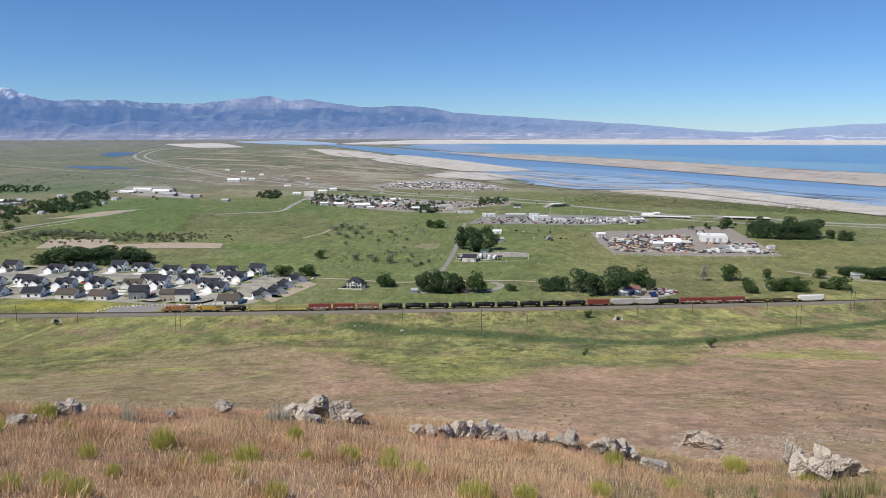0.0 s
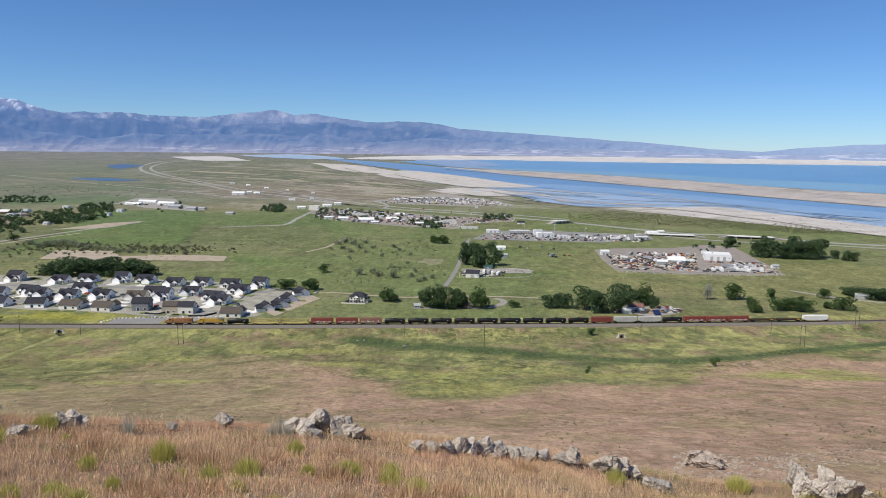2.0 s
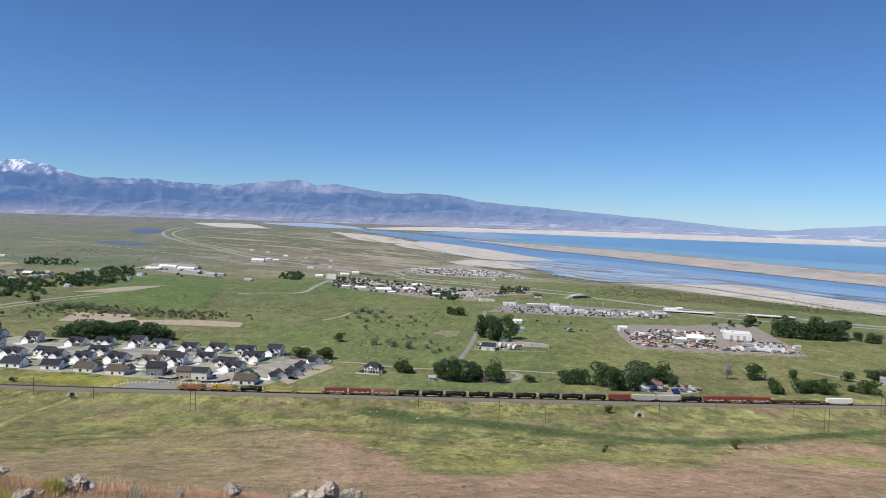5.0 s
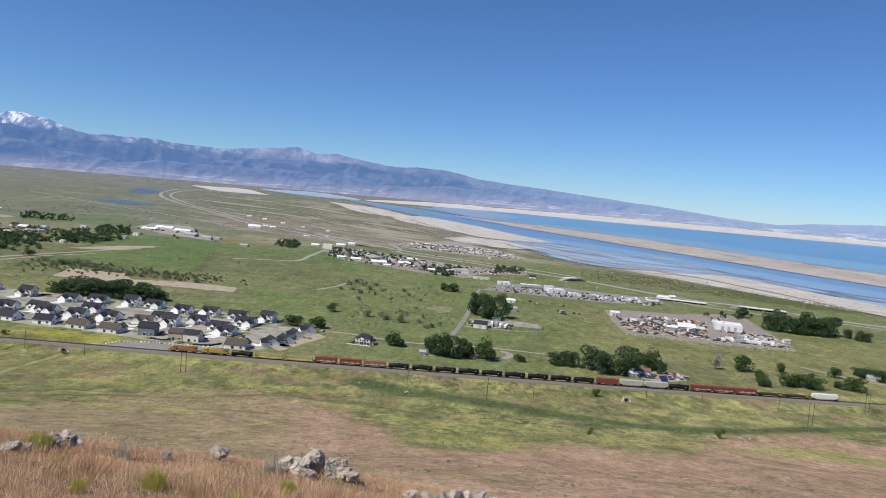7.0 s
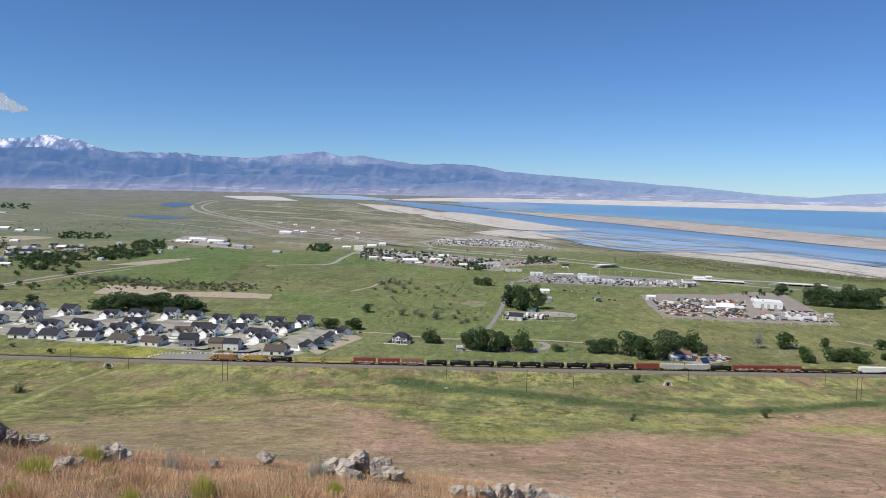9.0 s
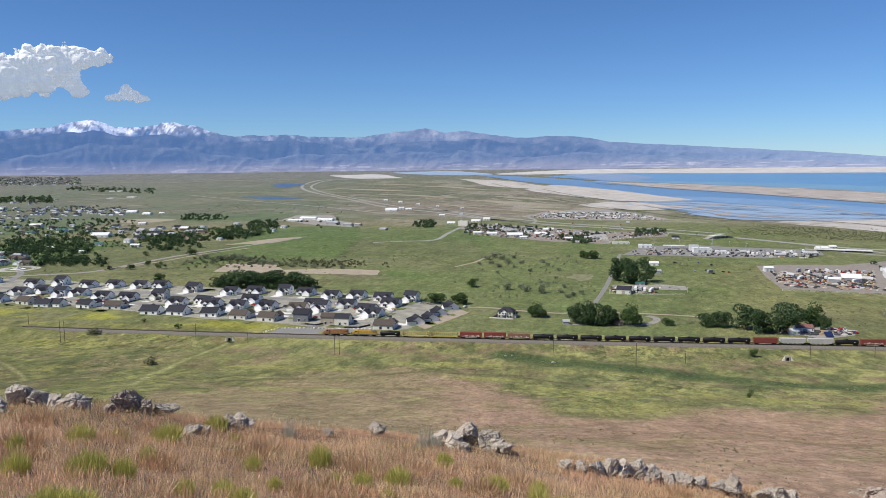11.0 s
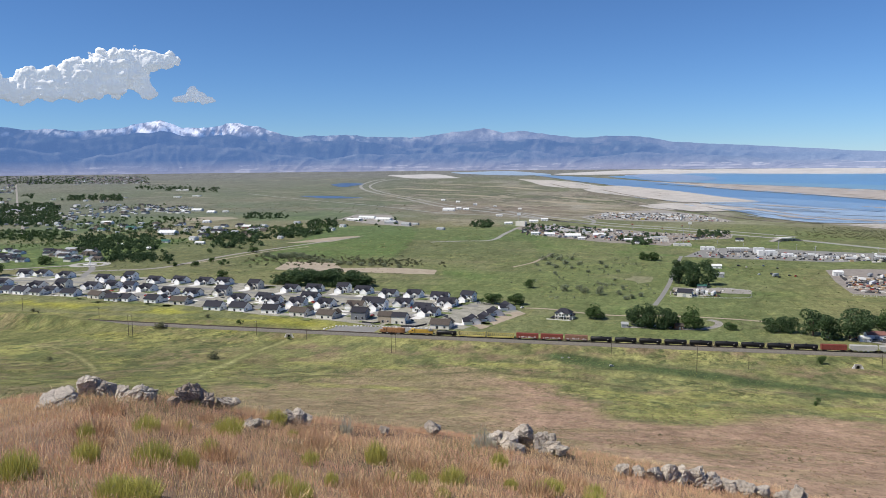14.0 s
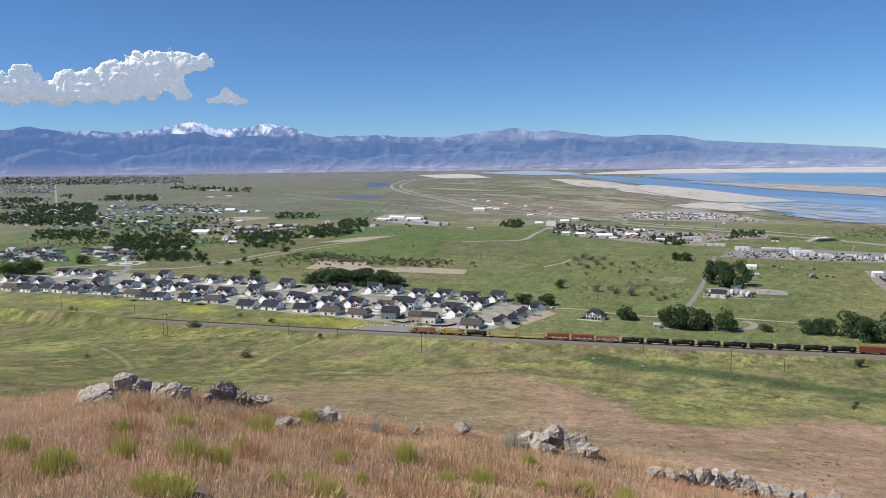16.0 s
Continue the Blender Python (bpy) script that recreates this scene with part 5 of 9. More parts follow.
def house(label, wall, roof, storeys=1, garage=-1, w=13.0, d=10.5, brown=None):
    """A new suburban house: main block with its ridge along the street, a garage wing gabled to the front."""
    root = thing("house", label, "house", "new houses")
    z0 = 2.75 * storeys + 0.3
    z1 = z0 + d * 0.33
    body = Shape()
    gable_wall(body, -w / 2, w / 2, -d / 2, d / 2, -0.6, z0, z1, "x")
    part("wall", body, wall, root)
    r = Shape()
    gable(r, -w / 2, w / 2, -d / 2, d / 2, z0, z1, "x")
    main_roof = part("roof", r, roof, root)
    gx = garage * (w / 2 - 3.2)
    gw = Shape()
    gable_wall(gw, gx - 3.3, gx + 3.3, -d / 2 - 4.2, -d / 2 + 1, -0.6, 3.05, 5.6, "y")
    g = part("garage_wing", gw, wall, root)
    gr = Shape()
    gable(gr, gx - 3.3, gx + 3.3, -d / 2 - 4.2, -d / 2 + (d * 0.3 if storeys == 1 else 0.4), 3.05, 5.6, "y", 0.4)
    part("garage_roof", gr, roof, root)
    door = part("garage_door", Shape().box(gx - 2.4, gx + 2.4, -d / 2 - 4.28, -d / 2 - 4.2, -0.1, 2.2), GARAGE, g)
    px = -garage * 2.6
    pw = Shape()
    gable_wall(pw, px - 2.2, px + 2.2, -d / 2 - 1.3, -d / 2 + 0.5, 2.7, 3.2, 4.9, "y")
    p = part("porch", pw, wall, root)
    pr = Shape()
    gable(pr, px - 2.2, px + 2.2, -d / 2 - 1.3, -d / 2 + 2.4, 3.2, 4.9, "y", 0.25)
    part("porch_roof", pr, roof, p)
    for k in (-2.0, 2.0):
        part("porch_post", Shape().box(px + k - 0.12, px + k + 0.12, -d / 2 - 1.25, -d / 2 - 1.0, -0.3, 2.7), TRIM, p)
    part("front_door", Shape().box(px - 0.5, px + 0.5, -d / 2 - 0.07, -d / 2, 0.0, 2.1), DOOR, root)
    window(root, px + 1.6 * garage * -1, -d / 2, 0.8, 1.3, 1.4, "f")
    window(root, w / 2, -1.4, 0.9, 1.2, 1.2, "r")
    window(root, -w / 2, 1.8, 0.9, 1.2, 1.2, "l")
    if storeys > 1:
        for x in (-4.2, -0.6, 3.0):
            window(root, x, -d / 2, 3.6, 1.3, 1.3, "f")
        window(root, w / 2, 0, 3.7, 1.2, 1.2, "r")
        window(root, -w / 2, 0, 3.7, 1.2, 1.2, "l")
    window(root, -w * 0.28, d / 2, 0.8, 1.5, 1.3, "b")
    window(root, w * 0.12, d / 2, 0.1, 1.8, 2.0, "b")
    part("driveway", Shape().box(gx - 4.2, gx + 3.8, -d / 2 - 13, -d / 2 - 4.2, -0.6, 0.12), CONCRETE, root, "pale concrete driveway")
    return root


def houses():
    kinds = {
        "a": house("white single-storey house with a dark shingle roof", WHITE, DARK_ROOF, 1, -1),
        "b": house("white single-storey house with dark roof and wide garage", WHITE, DARK_ROOF, 1, 1, 14.5, 11),
        "c": house("white two-storey house with a dark shingle roof", WHITE, DARK_ROOF, 2, -1, 11.0, 9.0),
        "d": house("dark grey two-storey house with white windows", GREY, DARK_ROOF, 2, 1, 11.5, 9.5),
        "e": house("cream ranch house with a brown shingle roof", CREAM, BROWN_ROOF, 1, -1, 14.0, 9.5),
        "f": house("tan two-storey house with a brown roof", TAN, BROWN_ROOF, 2, 1, 11.0, 9.0),
        "g": house("pale grey two-storey house with a dark roof", CREAM, DARK_ROOF, 2, -1, 12.0, 9.0),
    }
    rows = [
        ("ebabaabebbaebbaeedfge", 177, [(-694, 615), (-665, 614), (-649, 622), (-629, 620), (-608, 618), (-605, 633), (-570, 621), (-534, 616), (-507, 607), (-495, 610), (-463, 609), (-433, 607), (-385, 591), (-359.8, 591.8), (-327.0, 589.6), (-297.0, 584.3), (-268.9, 579.4), (-239.9, 582.1), (-214.3, 574.8), (-201.5, 573.6), (-163.6, 563.9)]),
        ("abbagabcaabgabbaaebcbaab", -6, [(-748, 666), (-719, 656), (-696, 657), (-641, 650), (-615, 657), (-579, 659), (-562, 670), (-529, 656), (-511, 661), (-476, 648), (-447, 645), (-419, 656), (-384, 629), (-362, 638), (-348, 626), (-319.4, 622.0), (-291.4, 623.6), (-261.0, 620.4), (-253.1, 639.3), (-238.2, 620.6), (-197.0, 621.0), (-186.3, 606.2), (-222.3, 641.3), (-183.5, 651.5)]),
        ("baabcbbabgabcbaabcb", -5, [(-728, 720), (-706, 726), (-668, 720), (-606, 709), (-579, 720), (-538, 709), (-510, 715), (-478, 715), (-456, 717), (-407, 698), (-361, 691), (-338, 697), (-306, 698), (-284, 697), (-252, 685), (-227, 688), (-199, 680), (-170.6, 678.1), (-321, 652)]),
        ("bbbb", -60, [(-142.9, 582.6), (-134.8, 596.0), (-132.5, 620.5), (-127.1, 647.2)]),
    ]
    used, grass = set(), Shape()
    rng = random.Random(4)
    for codes, yaw, places in rows:
        for code, (x, y) in zip(codes, places):
            room = min(math.hypot(x - p, y - q) for p, q in places if (p, q) != (x, y))
            m = at(x, y + (2 if abs(yaw) > 90 else 6), yaw + rng.uniform(-7, 7), 0.1) @ Matrix.Scale(0.95 if yaw == -60 else min(max(room / 16.0, 1.0), 1.13), 4)
            for k in range(4):
                if rng.random() < 0.8:
                    a, b, w, d = rng.choice((1.5, 3.0, 7.0, -14.0, -8.0)), rng.choice((rng.uniform(-13, -8), rng.uniform(6, 9))), rng.uniform(5, 10), rng.uniform(4, 8)
                    grass.add([m @ Vector(q) for q in ((a, b, 0.25), (a + w, b, 0.25), (a + w, b + d, 0.25), (a, b + d, 0.25))], [(0, 1, 2, 3)])
            ob = kinds[code]
            if ob in used:
                repeat(ob, m)
            else:
                ob.matrix_world = m
                used.add(ob)
    tagged(new("lawns", grass.mesh("lawns", LAWN)), "patchy green lawns between the new houses", "lawn", kind="stuff")


def street_edge():
    """White boulders set along the street end, and the dark retaining walls of two gardens."""
    rng = random.Random(31)
    line = resample([(-251.0, 531.5), (-252.5, 541.0), (-247.5, 551.0), (-225.0, 556.0), (-186.0, 558.5), (-172.0, 561.0)], 34)
    me = None
    for x, y in line:
        if me is None:
            s = Shape()
            ring = [(math.cos(a) * r, math.sin(a) * r) for a, r in zip(np.linspace(0, 2 * math.pi, 9)[:-1], (1.0, 0.8, 0.95, 0.85, 1.05, 0.9, 0.8, 1.0))]
            v = [(p * 1.0, q * 1.0, -0.3) for p, q in ring] + [(p * 0.9, q * 0.85, 0.45) for p, q in ring] + [(p * 0.45, q * 0.5, 0.85) for p, q in ring]
            s.add(v, [(i + 8 * k, (i + 1) % 8 + 8 * k, (i + 1) % 8 + 8 * k + 8, i + 8 * k + 8) for k in (0, 1) for i in range(8)] + [tuple(range(16, 24))])
            me = s.mesh("boulder", CONCRETE)
        ob = tagged(new("boulder", me), "pale boulder set along the street end", "boulder", "street boulders")
        k = rng.uniform(0.5, 1.1)
        ob.matrix_world = at(x + rng.uniform(-0.6, 0.6), y + rng.uniform(-0.6, 0.6), rng.uniform(0, 360), 0.1) @ Matrix.Diagonal((k * 1.3, k, k, 1))
    for pts in ([(-232, 569), (-221, 566.5), (-215, 577)], [(-196, 561.5), (-184, 563), (-178, 573)]):
        root = thing("garden_wall", "low dark retaining wall beside the new houses", "wall")
        for (x, y), (x2, y2) in zip(pts[:-1], pts[1:]):
            n = Vector((y - y2, x2 - x)).normalized() * 0.25
            g = height(x, y)
            part("wall_run", Shape().prism(((x + n.x, y + n.y), (x2 + n.x, y2 + n.y), (x2 - n.x, y2 - n.y), (x - n.x, y - n.y)), "z", g - 0.3, g + 1.3), DARK_ROOF, root)


street_edge()
LAWN = mat("lawn_grass", (0.145, 0.175, 0.065), 0.95, var=0.35, size=3, bump=0.03)
houses()

# ---- trees and shrubs ----
def cards(centres, size, rng, stand=1.0):
    """Small bent leaf clumps, four corners with a fold each, turned every way, or lying down where stand is below 1."""
    n = len(centres)
    a = rng.normal(size=(n, 3))
    a /= np.linalg.norm(a, axis=1)[:, None]
    b = np.cross(a, rng.normal(size=(n, 3)))
    b /= np.linalg.norm(b, axis=1)[:, None]
    c = np.cross(a, b)
    k = size * rng.uniform(0.6, 1.3, n)[:, None]
    lie = np.array((1, 1, stand))
    a, b, c = a * lie, b * lie, c * lie
    p = np.stack([centres - a * k, centres - b * k * 0.7 + c * k * 0.25, centres + a * k, centres + b * k * 0.7 + c * k * 0.25], 1)
    return p.reshape(-1, 3)


def quads(name, pts, material):
    me = bpy.data.meshes.new(name)
    n = len(pts) // 4
    me.vertices.add(4 * n)
    me.vertices.foreach_set("co", np.asarray(pts, np.float32).ravel())
    me.loops.add(4 * n)
    me.loops.foreach_set("vertex_index", np.arange(4 * n, dtype=np.int32))
    me.polygons.add(n)
    me.polygons.foreach_set("loop_start", np.arange(0, 4 * n, 4, dtype=np.int32))
    me.update(calc_edges=True)
    me.materials.append(material)
    return me


def crown_points(rng, n, lobes=14, low=0.18, width=0.5):
    """Places of leaf clumps in a crown one metre high and about one wide, made of uneven lobes."""
    mid = np.c_[rng.uniform(-1, 1, lobes), rng.uniform(-1, 1, lobes), rng.uniform(low + 0.12, 0.86, lobes)]
    reach = np.sqrt(np.clip(1 - ((mid[:, 2] - 0.5) / 0.55) ** 2, 0.05, 1)) * width * 0.62
    mid[:, :2] *= reach[:, None]
    rad = rng.uniform(0.17, 0.29, lobes)
    which = rng.integers(0, lobes, n)
    d = rng.normal(size=(n, 3))
    d /= np.linalg.norm(d, axis=1)[:, None]
    p = mid[which] + d * (rad[which] * rng.uniform(0.6, 1.05, n) ** 0.5)[:, None] * (1, 1, 0.85)
    p[:, 2] = np.clip(p[:, 2], low * 0.6, 1.02)
    return p, mid


TREES = {}


def tree(style, seed):
    """A unit tree, one metre high, to be scaled: tapered trunk, limbs to each lobe, leafy crown."""
    name, leaf, label, low, n = {
        "broad": ("tree", LEAF, "broad dark green leafy tree standing in grass", 0.10, 2200),
        "dark": ("tree", LEAF_DARK, "dense dark green cottonwood tree", 0.05, 2200),
        "silver": ("shrub_tree", LEAF_GREY, "silvery grey-green olive shrub in the pasture", 0.03, 700),
        "shrub": ("bush", LEAF, "low rounded green bush", 0.02, 500),
        "sage": ("bush", SAGE, "grey-green sagebrush bush on the hillside", 0.01, 420),
        "bare": ("bare_tree", SILVER_TWIG, "thin grey half-bare tree with pale twigs", 0.06, 420),
    }[style]
    rng = np.random.default_rng(seed)
    root = thing(name, label, "tree" if "tree" in name else "bush", "trees and bushes")
    p, mid = crown_points(rng, n, 15 if low > 0.05 else 10, low)
    t = Shape()
    t.tube((0, 0, -0.04), (0.01, 0, 0.3), 0.028, 0.022, 7).tube((0.01, 0, 0.3), (0, 0.01, 0.62), 0.026, 0.012, 6)
    for k, m in enumerate(mid):
        t.tube((0.005, 0, 0.16 + 0.03 * (k % 6)), tuple(m), 0.010, 0.004, 5)
    part("trunk", t, BARK, root)
    part("crown", quads("crown", cards(p, 0.036 if n > 700 else 0.05, rng), leaf), leaf, root)
    return root


def plant(style, places):
    """places: x, y, width, height."""
    if style not in TREES:
        TREES[style] = [[tree(style, 10 * k + len(style)), False] for k in range(3)]
    rng = random.Random(len(places) + len(style))
    for x, y, w, h in places:
        slot = TREES[style][rng.randrange(3)]
        m = at(x, y, rng.uniform(0, 360), -0.02 * h) @ Matrix.Diagonal((w, w, h, 1))
        if slot[1]:
            repeat(slot[0], m)
        else:
            slot[0].matrix_basis, slot[1] = m, True


plant("broad", [(-127, 771, 11, 10), (-47.5, 629.2, 17, 13), (-145.9, 675.1, 18, 11), (-123.8, 674.8, 17, 11), (28.7, 606.3, 18, 19), (168.3, 626.7, 18, 19), (253, 656, 18, 15), (290, 664, 9.6, 9), (337, 664, 10, 10), (329.4, 615.5, 18, 12), (56.0, 610.9, 10, 6.1), (-7, 1020, 20, 12), (-17, 1026, 14, 11)])
plant("dark", [(-13.4, 606.5, 17, 17), (-4.2, 604.2, 19, 19), (6.0, 604.2, 19, 18), (13.0, 608.5, 11, 14), (85.8, 610.9, 17, 12), (96.1, 610.8, 17, 14), (112.6, 604.1, 21, 19), (121.5, 593.3, 20, 21), (136.1, 597.8, 25, 22), (150.9, 617.8, 15, 18), (170.1, 608.7, 9, 13), (23, 835, 19, 22), (38, 819, 27, 25), (53, 831, 19, 20), (36, 911, 21, 18), (55, 942, 17, 13), (22, 931, 15, 14)])
plant("dark", [(385, 926, 21, 21), (392, 921, 23, 20), (400, 916, 25, 21), (411, 916, 23, 23), (420, 911, 25, 23), (431, 911, 25, 24), (442, 911, 24, 25), (459, 926, 24, 28), (412, 974, 19, 21), (453, 974, 23, 21), (385, 1026, 19, 14), (475, 916, 12, 13), (481, 902, 14, 14), (488, 897, 12, 12)])
plant("dark", [(-397, 737, 21, 10), (-387, 737, 27, 14), (-375, 734, 28, 16), (-362, 734, 28, 17), (-350, 734, 27, 17), (-338, 734, 29, 19), (-326, 734, 27, 17), (-314, 737, 27, 17), (-304, 740, 25, 14), (-297, 743, 19, 10), (-393, 763, 28, 14), (-372, 767, 29, 15), (-350, 771, 30, 16), (-325, 767, 26, 14)])
plant("broad", [(251.1, 601.9, 12, 12), (258.3, 629.3, 10, 7.8), (272.4, 610.9, 13, 11), (281.3, 613.1, 15, 11), (288.2, 610.7, 16, 11), (294.6, 608.5, 15, 10), (319.9, 620.0, 11, 6), (308, 646, 7.2, 6)])
plant("dark", [(368, 686, 15, 7.3), (370, 675, 17, 9.3), (375, 667, 19, 11), (381, 661, 19, 12), (388, 659, 19, 13), (396, 656, 20, 14), (406, 654, 21, 14)])
plant("silver", [(-89, 760, 11, 7), (-75, 767, 8.2, 5.9), (-69, 753, 9.2, 6.9), (-53, 744, 10, 9.1), (-35, 750, 6.8, 5.1), (-27, 724, 6.6, 4.4), (-18.2, 610.8, 8.4, 12), (-144, 996, 11, 6.9), (-137, 1020, 13, 7.8), (-123, 996, 11, 6.9), (-132, 952, 8.8, 5.1), (-112, 963, 12, 6.6), (-120, 926, 10, 5.7)])
plant("silver", [(-110, 1014, 9.3, 5.4), (-146, 942, 7.3, 4.4), (-69, 974, 8.9, 5.2), (-60, 941, 7.1, 4.3), (-93, 957, 8.8, 5.1), (-77, 892, 6.8, 4.1), (-114, 874, 6.7, 4), (-33, 781, 7.1, 4.7), (-51, 800, 6.1, 3.7), (-44, 840, 5.1, 3.2), (-14, 743, 6.8, 4.5), (-22, 731, 6.7, 4.4), (-59, 807, 6.1, 3.7), (-44, 906, 6.9, 4.1), (-100, 921, 6.3, 4.2)])
plant("silver", [(-509, 931, 13, 7.3), (-504, 941, 15, 8.2), (-499, 952, 15, 8.2), (-491, 957, 15, 8.2), (-477, 952, 14, 8.1), (-461, 941, 12, 7), (-534, 957, 11, 7.5), (-443, 926, 12, 6), (-428, 916, 12, 5.9), (-416, 911, 12, 5.8), (-398, 902, 11, 5.7), (-382, 897, 11, 5.6), (-365, 897, 9.5, 4.7), (-350, 892, 9.3, 4.7), (-333, 892, 9.2, 4.6), (-311, 888, 9, 4.5)])
plant("bare", [(229.7, 653.8, 10, 15)])
plant("sage", [(-387.3, 515.7, 13, 5.7), (-276.3, 422.9, 11, 5.7), (-540, 544, 5.8, 3.2), (-362.4, 375.1, 4.9, 2.7), (-369.8, 557.4, 5.3, 3.7), (-532, 541, 3.8, 2.6)])
plant("shrub", [(75.5, 388.4, 2.5, 3.2), (152.6, 417.7, 6.6, 5.5), (103.8, 528.1, 5.5, 4.7), (-266.7, 507.0, 5, 2.5), (-99.5, 543.0, 2.6, 2.2)])
plant("shrub", [(-327.5, 539.7, 6.5, 5), (103.5, 526.7, 6.7, 5.7), (77.0, 394.3, 3.3, 4), (-541, 853, 13, 9.4), (-641, 978, 11, 8.2)])
plant("broad", [(-575, 845, 9.6, 7.2), (-482, 761, 14, 9.8), (-579, 999, 14, 8.9), (-783, 814, 19, 13), (-601, 839, 6.5, 5.7), (-577, 885, 8.2, 6.6), (-546, 875, 4.8, 4), (-798, 708, 22, 17), (-786, 716, 24, 18), (-767, 716, 25, 20)])


def wood(name, corners, n, h, label, leaf=LEAF_DARK, seed=1, detail=0):
    """Far trees in a four-cornered plot, too many to count, as one mass of crowns with gaps."""
    rng = np.random.default_rng(seed)
    a, b, c, d = np.array(corners, float)
    if not detail:
        n, off = int(n * 1.75), float(np.hypot(*a))
        detail = 90 if off < 1150 else 54 if off < 1700 else 30
    u, v = rng.uniform(0, 1, (2, n, 1))
    p = (a * (1 - u) + b * u) * (1 - v) + (d * (1 - u) + c * u) * v
    p = p + rng.normal(size=p.shape) * (14 if name == "scrub" else 5)
    z = land(p[:, 0], p[:, 1])
    hs = h * (0.78 if h > 5 else 1.0) * rng.uniform(0.6, 1.15, n)
    out = []
    for (x, y), g, k in zip(p, z, hs):
        q, _ = crown_points(rng, detail, 8, 0.03)
        q = q * (k * rng.uniform(1.2, 1.9), k * rng.uniform(1.2, 1.9), k) + (x, y, g)
        out.append(cards(q, k * (0.17 if detail > 60 else 0.20 if detail > 40 else 0.27), rng))
    tagged(new(name, quads(name, np.concatenate(out), leaf)), label, "trees", kind="stuff")


wood("woodland", [(-846, 941), (-718, 969), (-897, 1188), (-1018, 1142)], 64, 10, "dark wood of close-set trees among farmhouses", seed=2)
wood("woodland", [(-714, 848), (-622, 869), (-699, 943), (-781, 926)], 41, 9, "dark wood beside the gravel road", seed=3)
wood("woodland", [(-668, 1026), (-597, 1042), (-741, 1288), (-808, 1240)], 49, 11, "dark grove among farm buildings", seed=4)
wood("woodland", [(-672, 1170), (-610, 1223), (-601, 1339), (-726, 1380)], 57, 10, "dark line of trees along the farms", seed=5)
wood("woodland", [(-673, 1350), (-639, 1437), (-723, 1611), (-753, 1538)], 30, 10, "trees round a farmyard", seed=6)
wood("woodland", [(-1350, 1340), (-1248, 1358), (-1936, 2074), (-2096, 2096)], 133, 12, "dense far wood beside the straight road", seed=7)
wood("woodland", [(-1490, 1380), (-1378, 1367), (-1968, 1953), (-1930, 1802)], 76, 12, "dense far wood with houses in it", seed=8)
wood("woodland", [(-1524, 1341), (-1454, 1354), (-1805, 1684), (-1850, 1630)], 38, 11, "scattered far trees", seed=9)
wood("woodland", [(-1133, 1055), (-992, 1105), (-1167, 1285), (-1286, 1210)], 49, 8, "loose trees in green fields", seed=10)
wood("woodland", [(-953, 1609), (-855, 1625), (-962, 1814), (-1057, 1801)], 41, 8, "low wood in the pasture", seed=11)
wood("woodland", [(-2047, 2234), (-1827, 2285), (-2061, 2544), (-2227, 2463)], 64, 12, "far line of trees", seed=12)
wood("woodland", [(-2285, 2921), (-1767, 2807), (-1977, 3094), (-2394, 3103)], 49, 12, "far line of trees by a farm", seed=13)
wood("woodland", [(-3228, 2857), (-2732, 3105), (-3068, 3446), (-3506, 3107)], 247, 8, "far town full of trees", seed=14, detail=34)
wood("woodland", [(-2312, 2040), (-2114, 2033), (-2380, 2277), (-2527, 2232)], 34, 11, "far loose trees", seed=16)
wood("woodland", [(-1013, 1100), (-802, 1229), (-940, 1443), (-1235, 1360)], 64, 8, "loose trees between farms", seed=17)
wood("woodland", [(-2296, 2303), (-2253, 2315), (-2447, 2509), (-2492, 2495)], 11, 9, "short far hedge", seed=18)
wood("woodland", [(-363, 1474), (-314, 1474), (-348, 1611), (-391, 1611)], 30, 9, "small grove beside the road", seed=19)
wood("woodland", [(-255, 1425), (-61, 1278), (-93, 1474), (-261, 1553)], 64, 7, "street trees among the town's roofs", seed=20)
wood("woodland", [(-58, 1206), (6, 1223), (-4, 1358), (-54, 1337)], 22, 9, "trees at the town's end", seed=21)
wood("woodland", [(65, 1317), (118, 1358), (116, 1461), (72, 1449)], 26, 8, "trees beside the highway", seed=22)
wood("scrub", [(225, 1400), (610, 1180), (650, 1275), (330, 1620)], 2600, 1.8, "grey-green scrub on the flat behind the beach", SAGE, 23, 16)
wood("scrub", [(-507, 873), (-268, 917), (-332, 948), (-552, 976)], 260, 3.2, "grey-green brush along the old road", SAGE, 24, 26)
wood("scrub", [(-712, 1500), (-485, 1426), (-558, 1642), (-793, 1673)], 22, 7, "dark brush and trees by the barns", LEAF_DARK, 25, 40)
wood("woodland", [(-842, 942), (-704, 957), (-877, 1170), (-992, 1105)], 60, 9, "dark wood of close-set trees among farmhouses", seed=41)
wood("woodland", [(-1248, 1358), (-981, 1483), (-1088, 1647), (-1443, 1592)], 50, 7, "hedges and trees between village houses", LEAF, seed=45)
wood("woodland", [(-2021, 1782), (-1822, 1825), (-2055, 2047), (-2260, 1995)], 40, 10, "far trees round scattered houses", seed=46)
wood("woodland", [(-1143, 1074), (-993, 1064), (-1136, 1212), (-1286, 1210)], 40, 8, "trees in the green fields", LEAF, seed=47)
wood("woodland", [(-1659, 1855), (-1303, 1914), (-1472, 2165), (-1824, 2041)], 40, 6, "garden trees among the village houses", LEAF, seed=48)
wood("woodland", [(-1495, 1315), (-1214, 1304), (-1491, 1584), (-1770, 1559)], 50, 10, "far trees round scattered houses", seed=42)
wood("woodland", [(-703, 1204), (-596, 1315), (-675, 1489), (-813, 1405)], 40, 9, "dark line of trees along the farms", LEAF, seed=43)
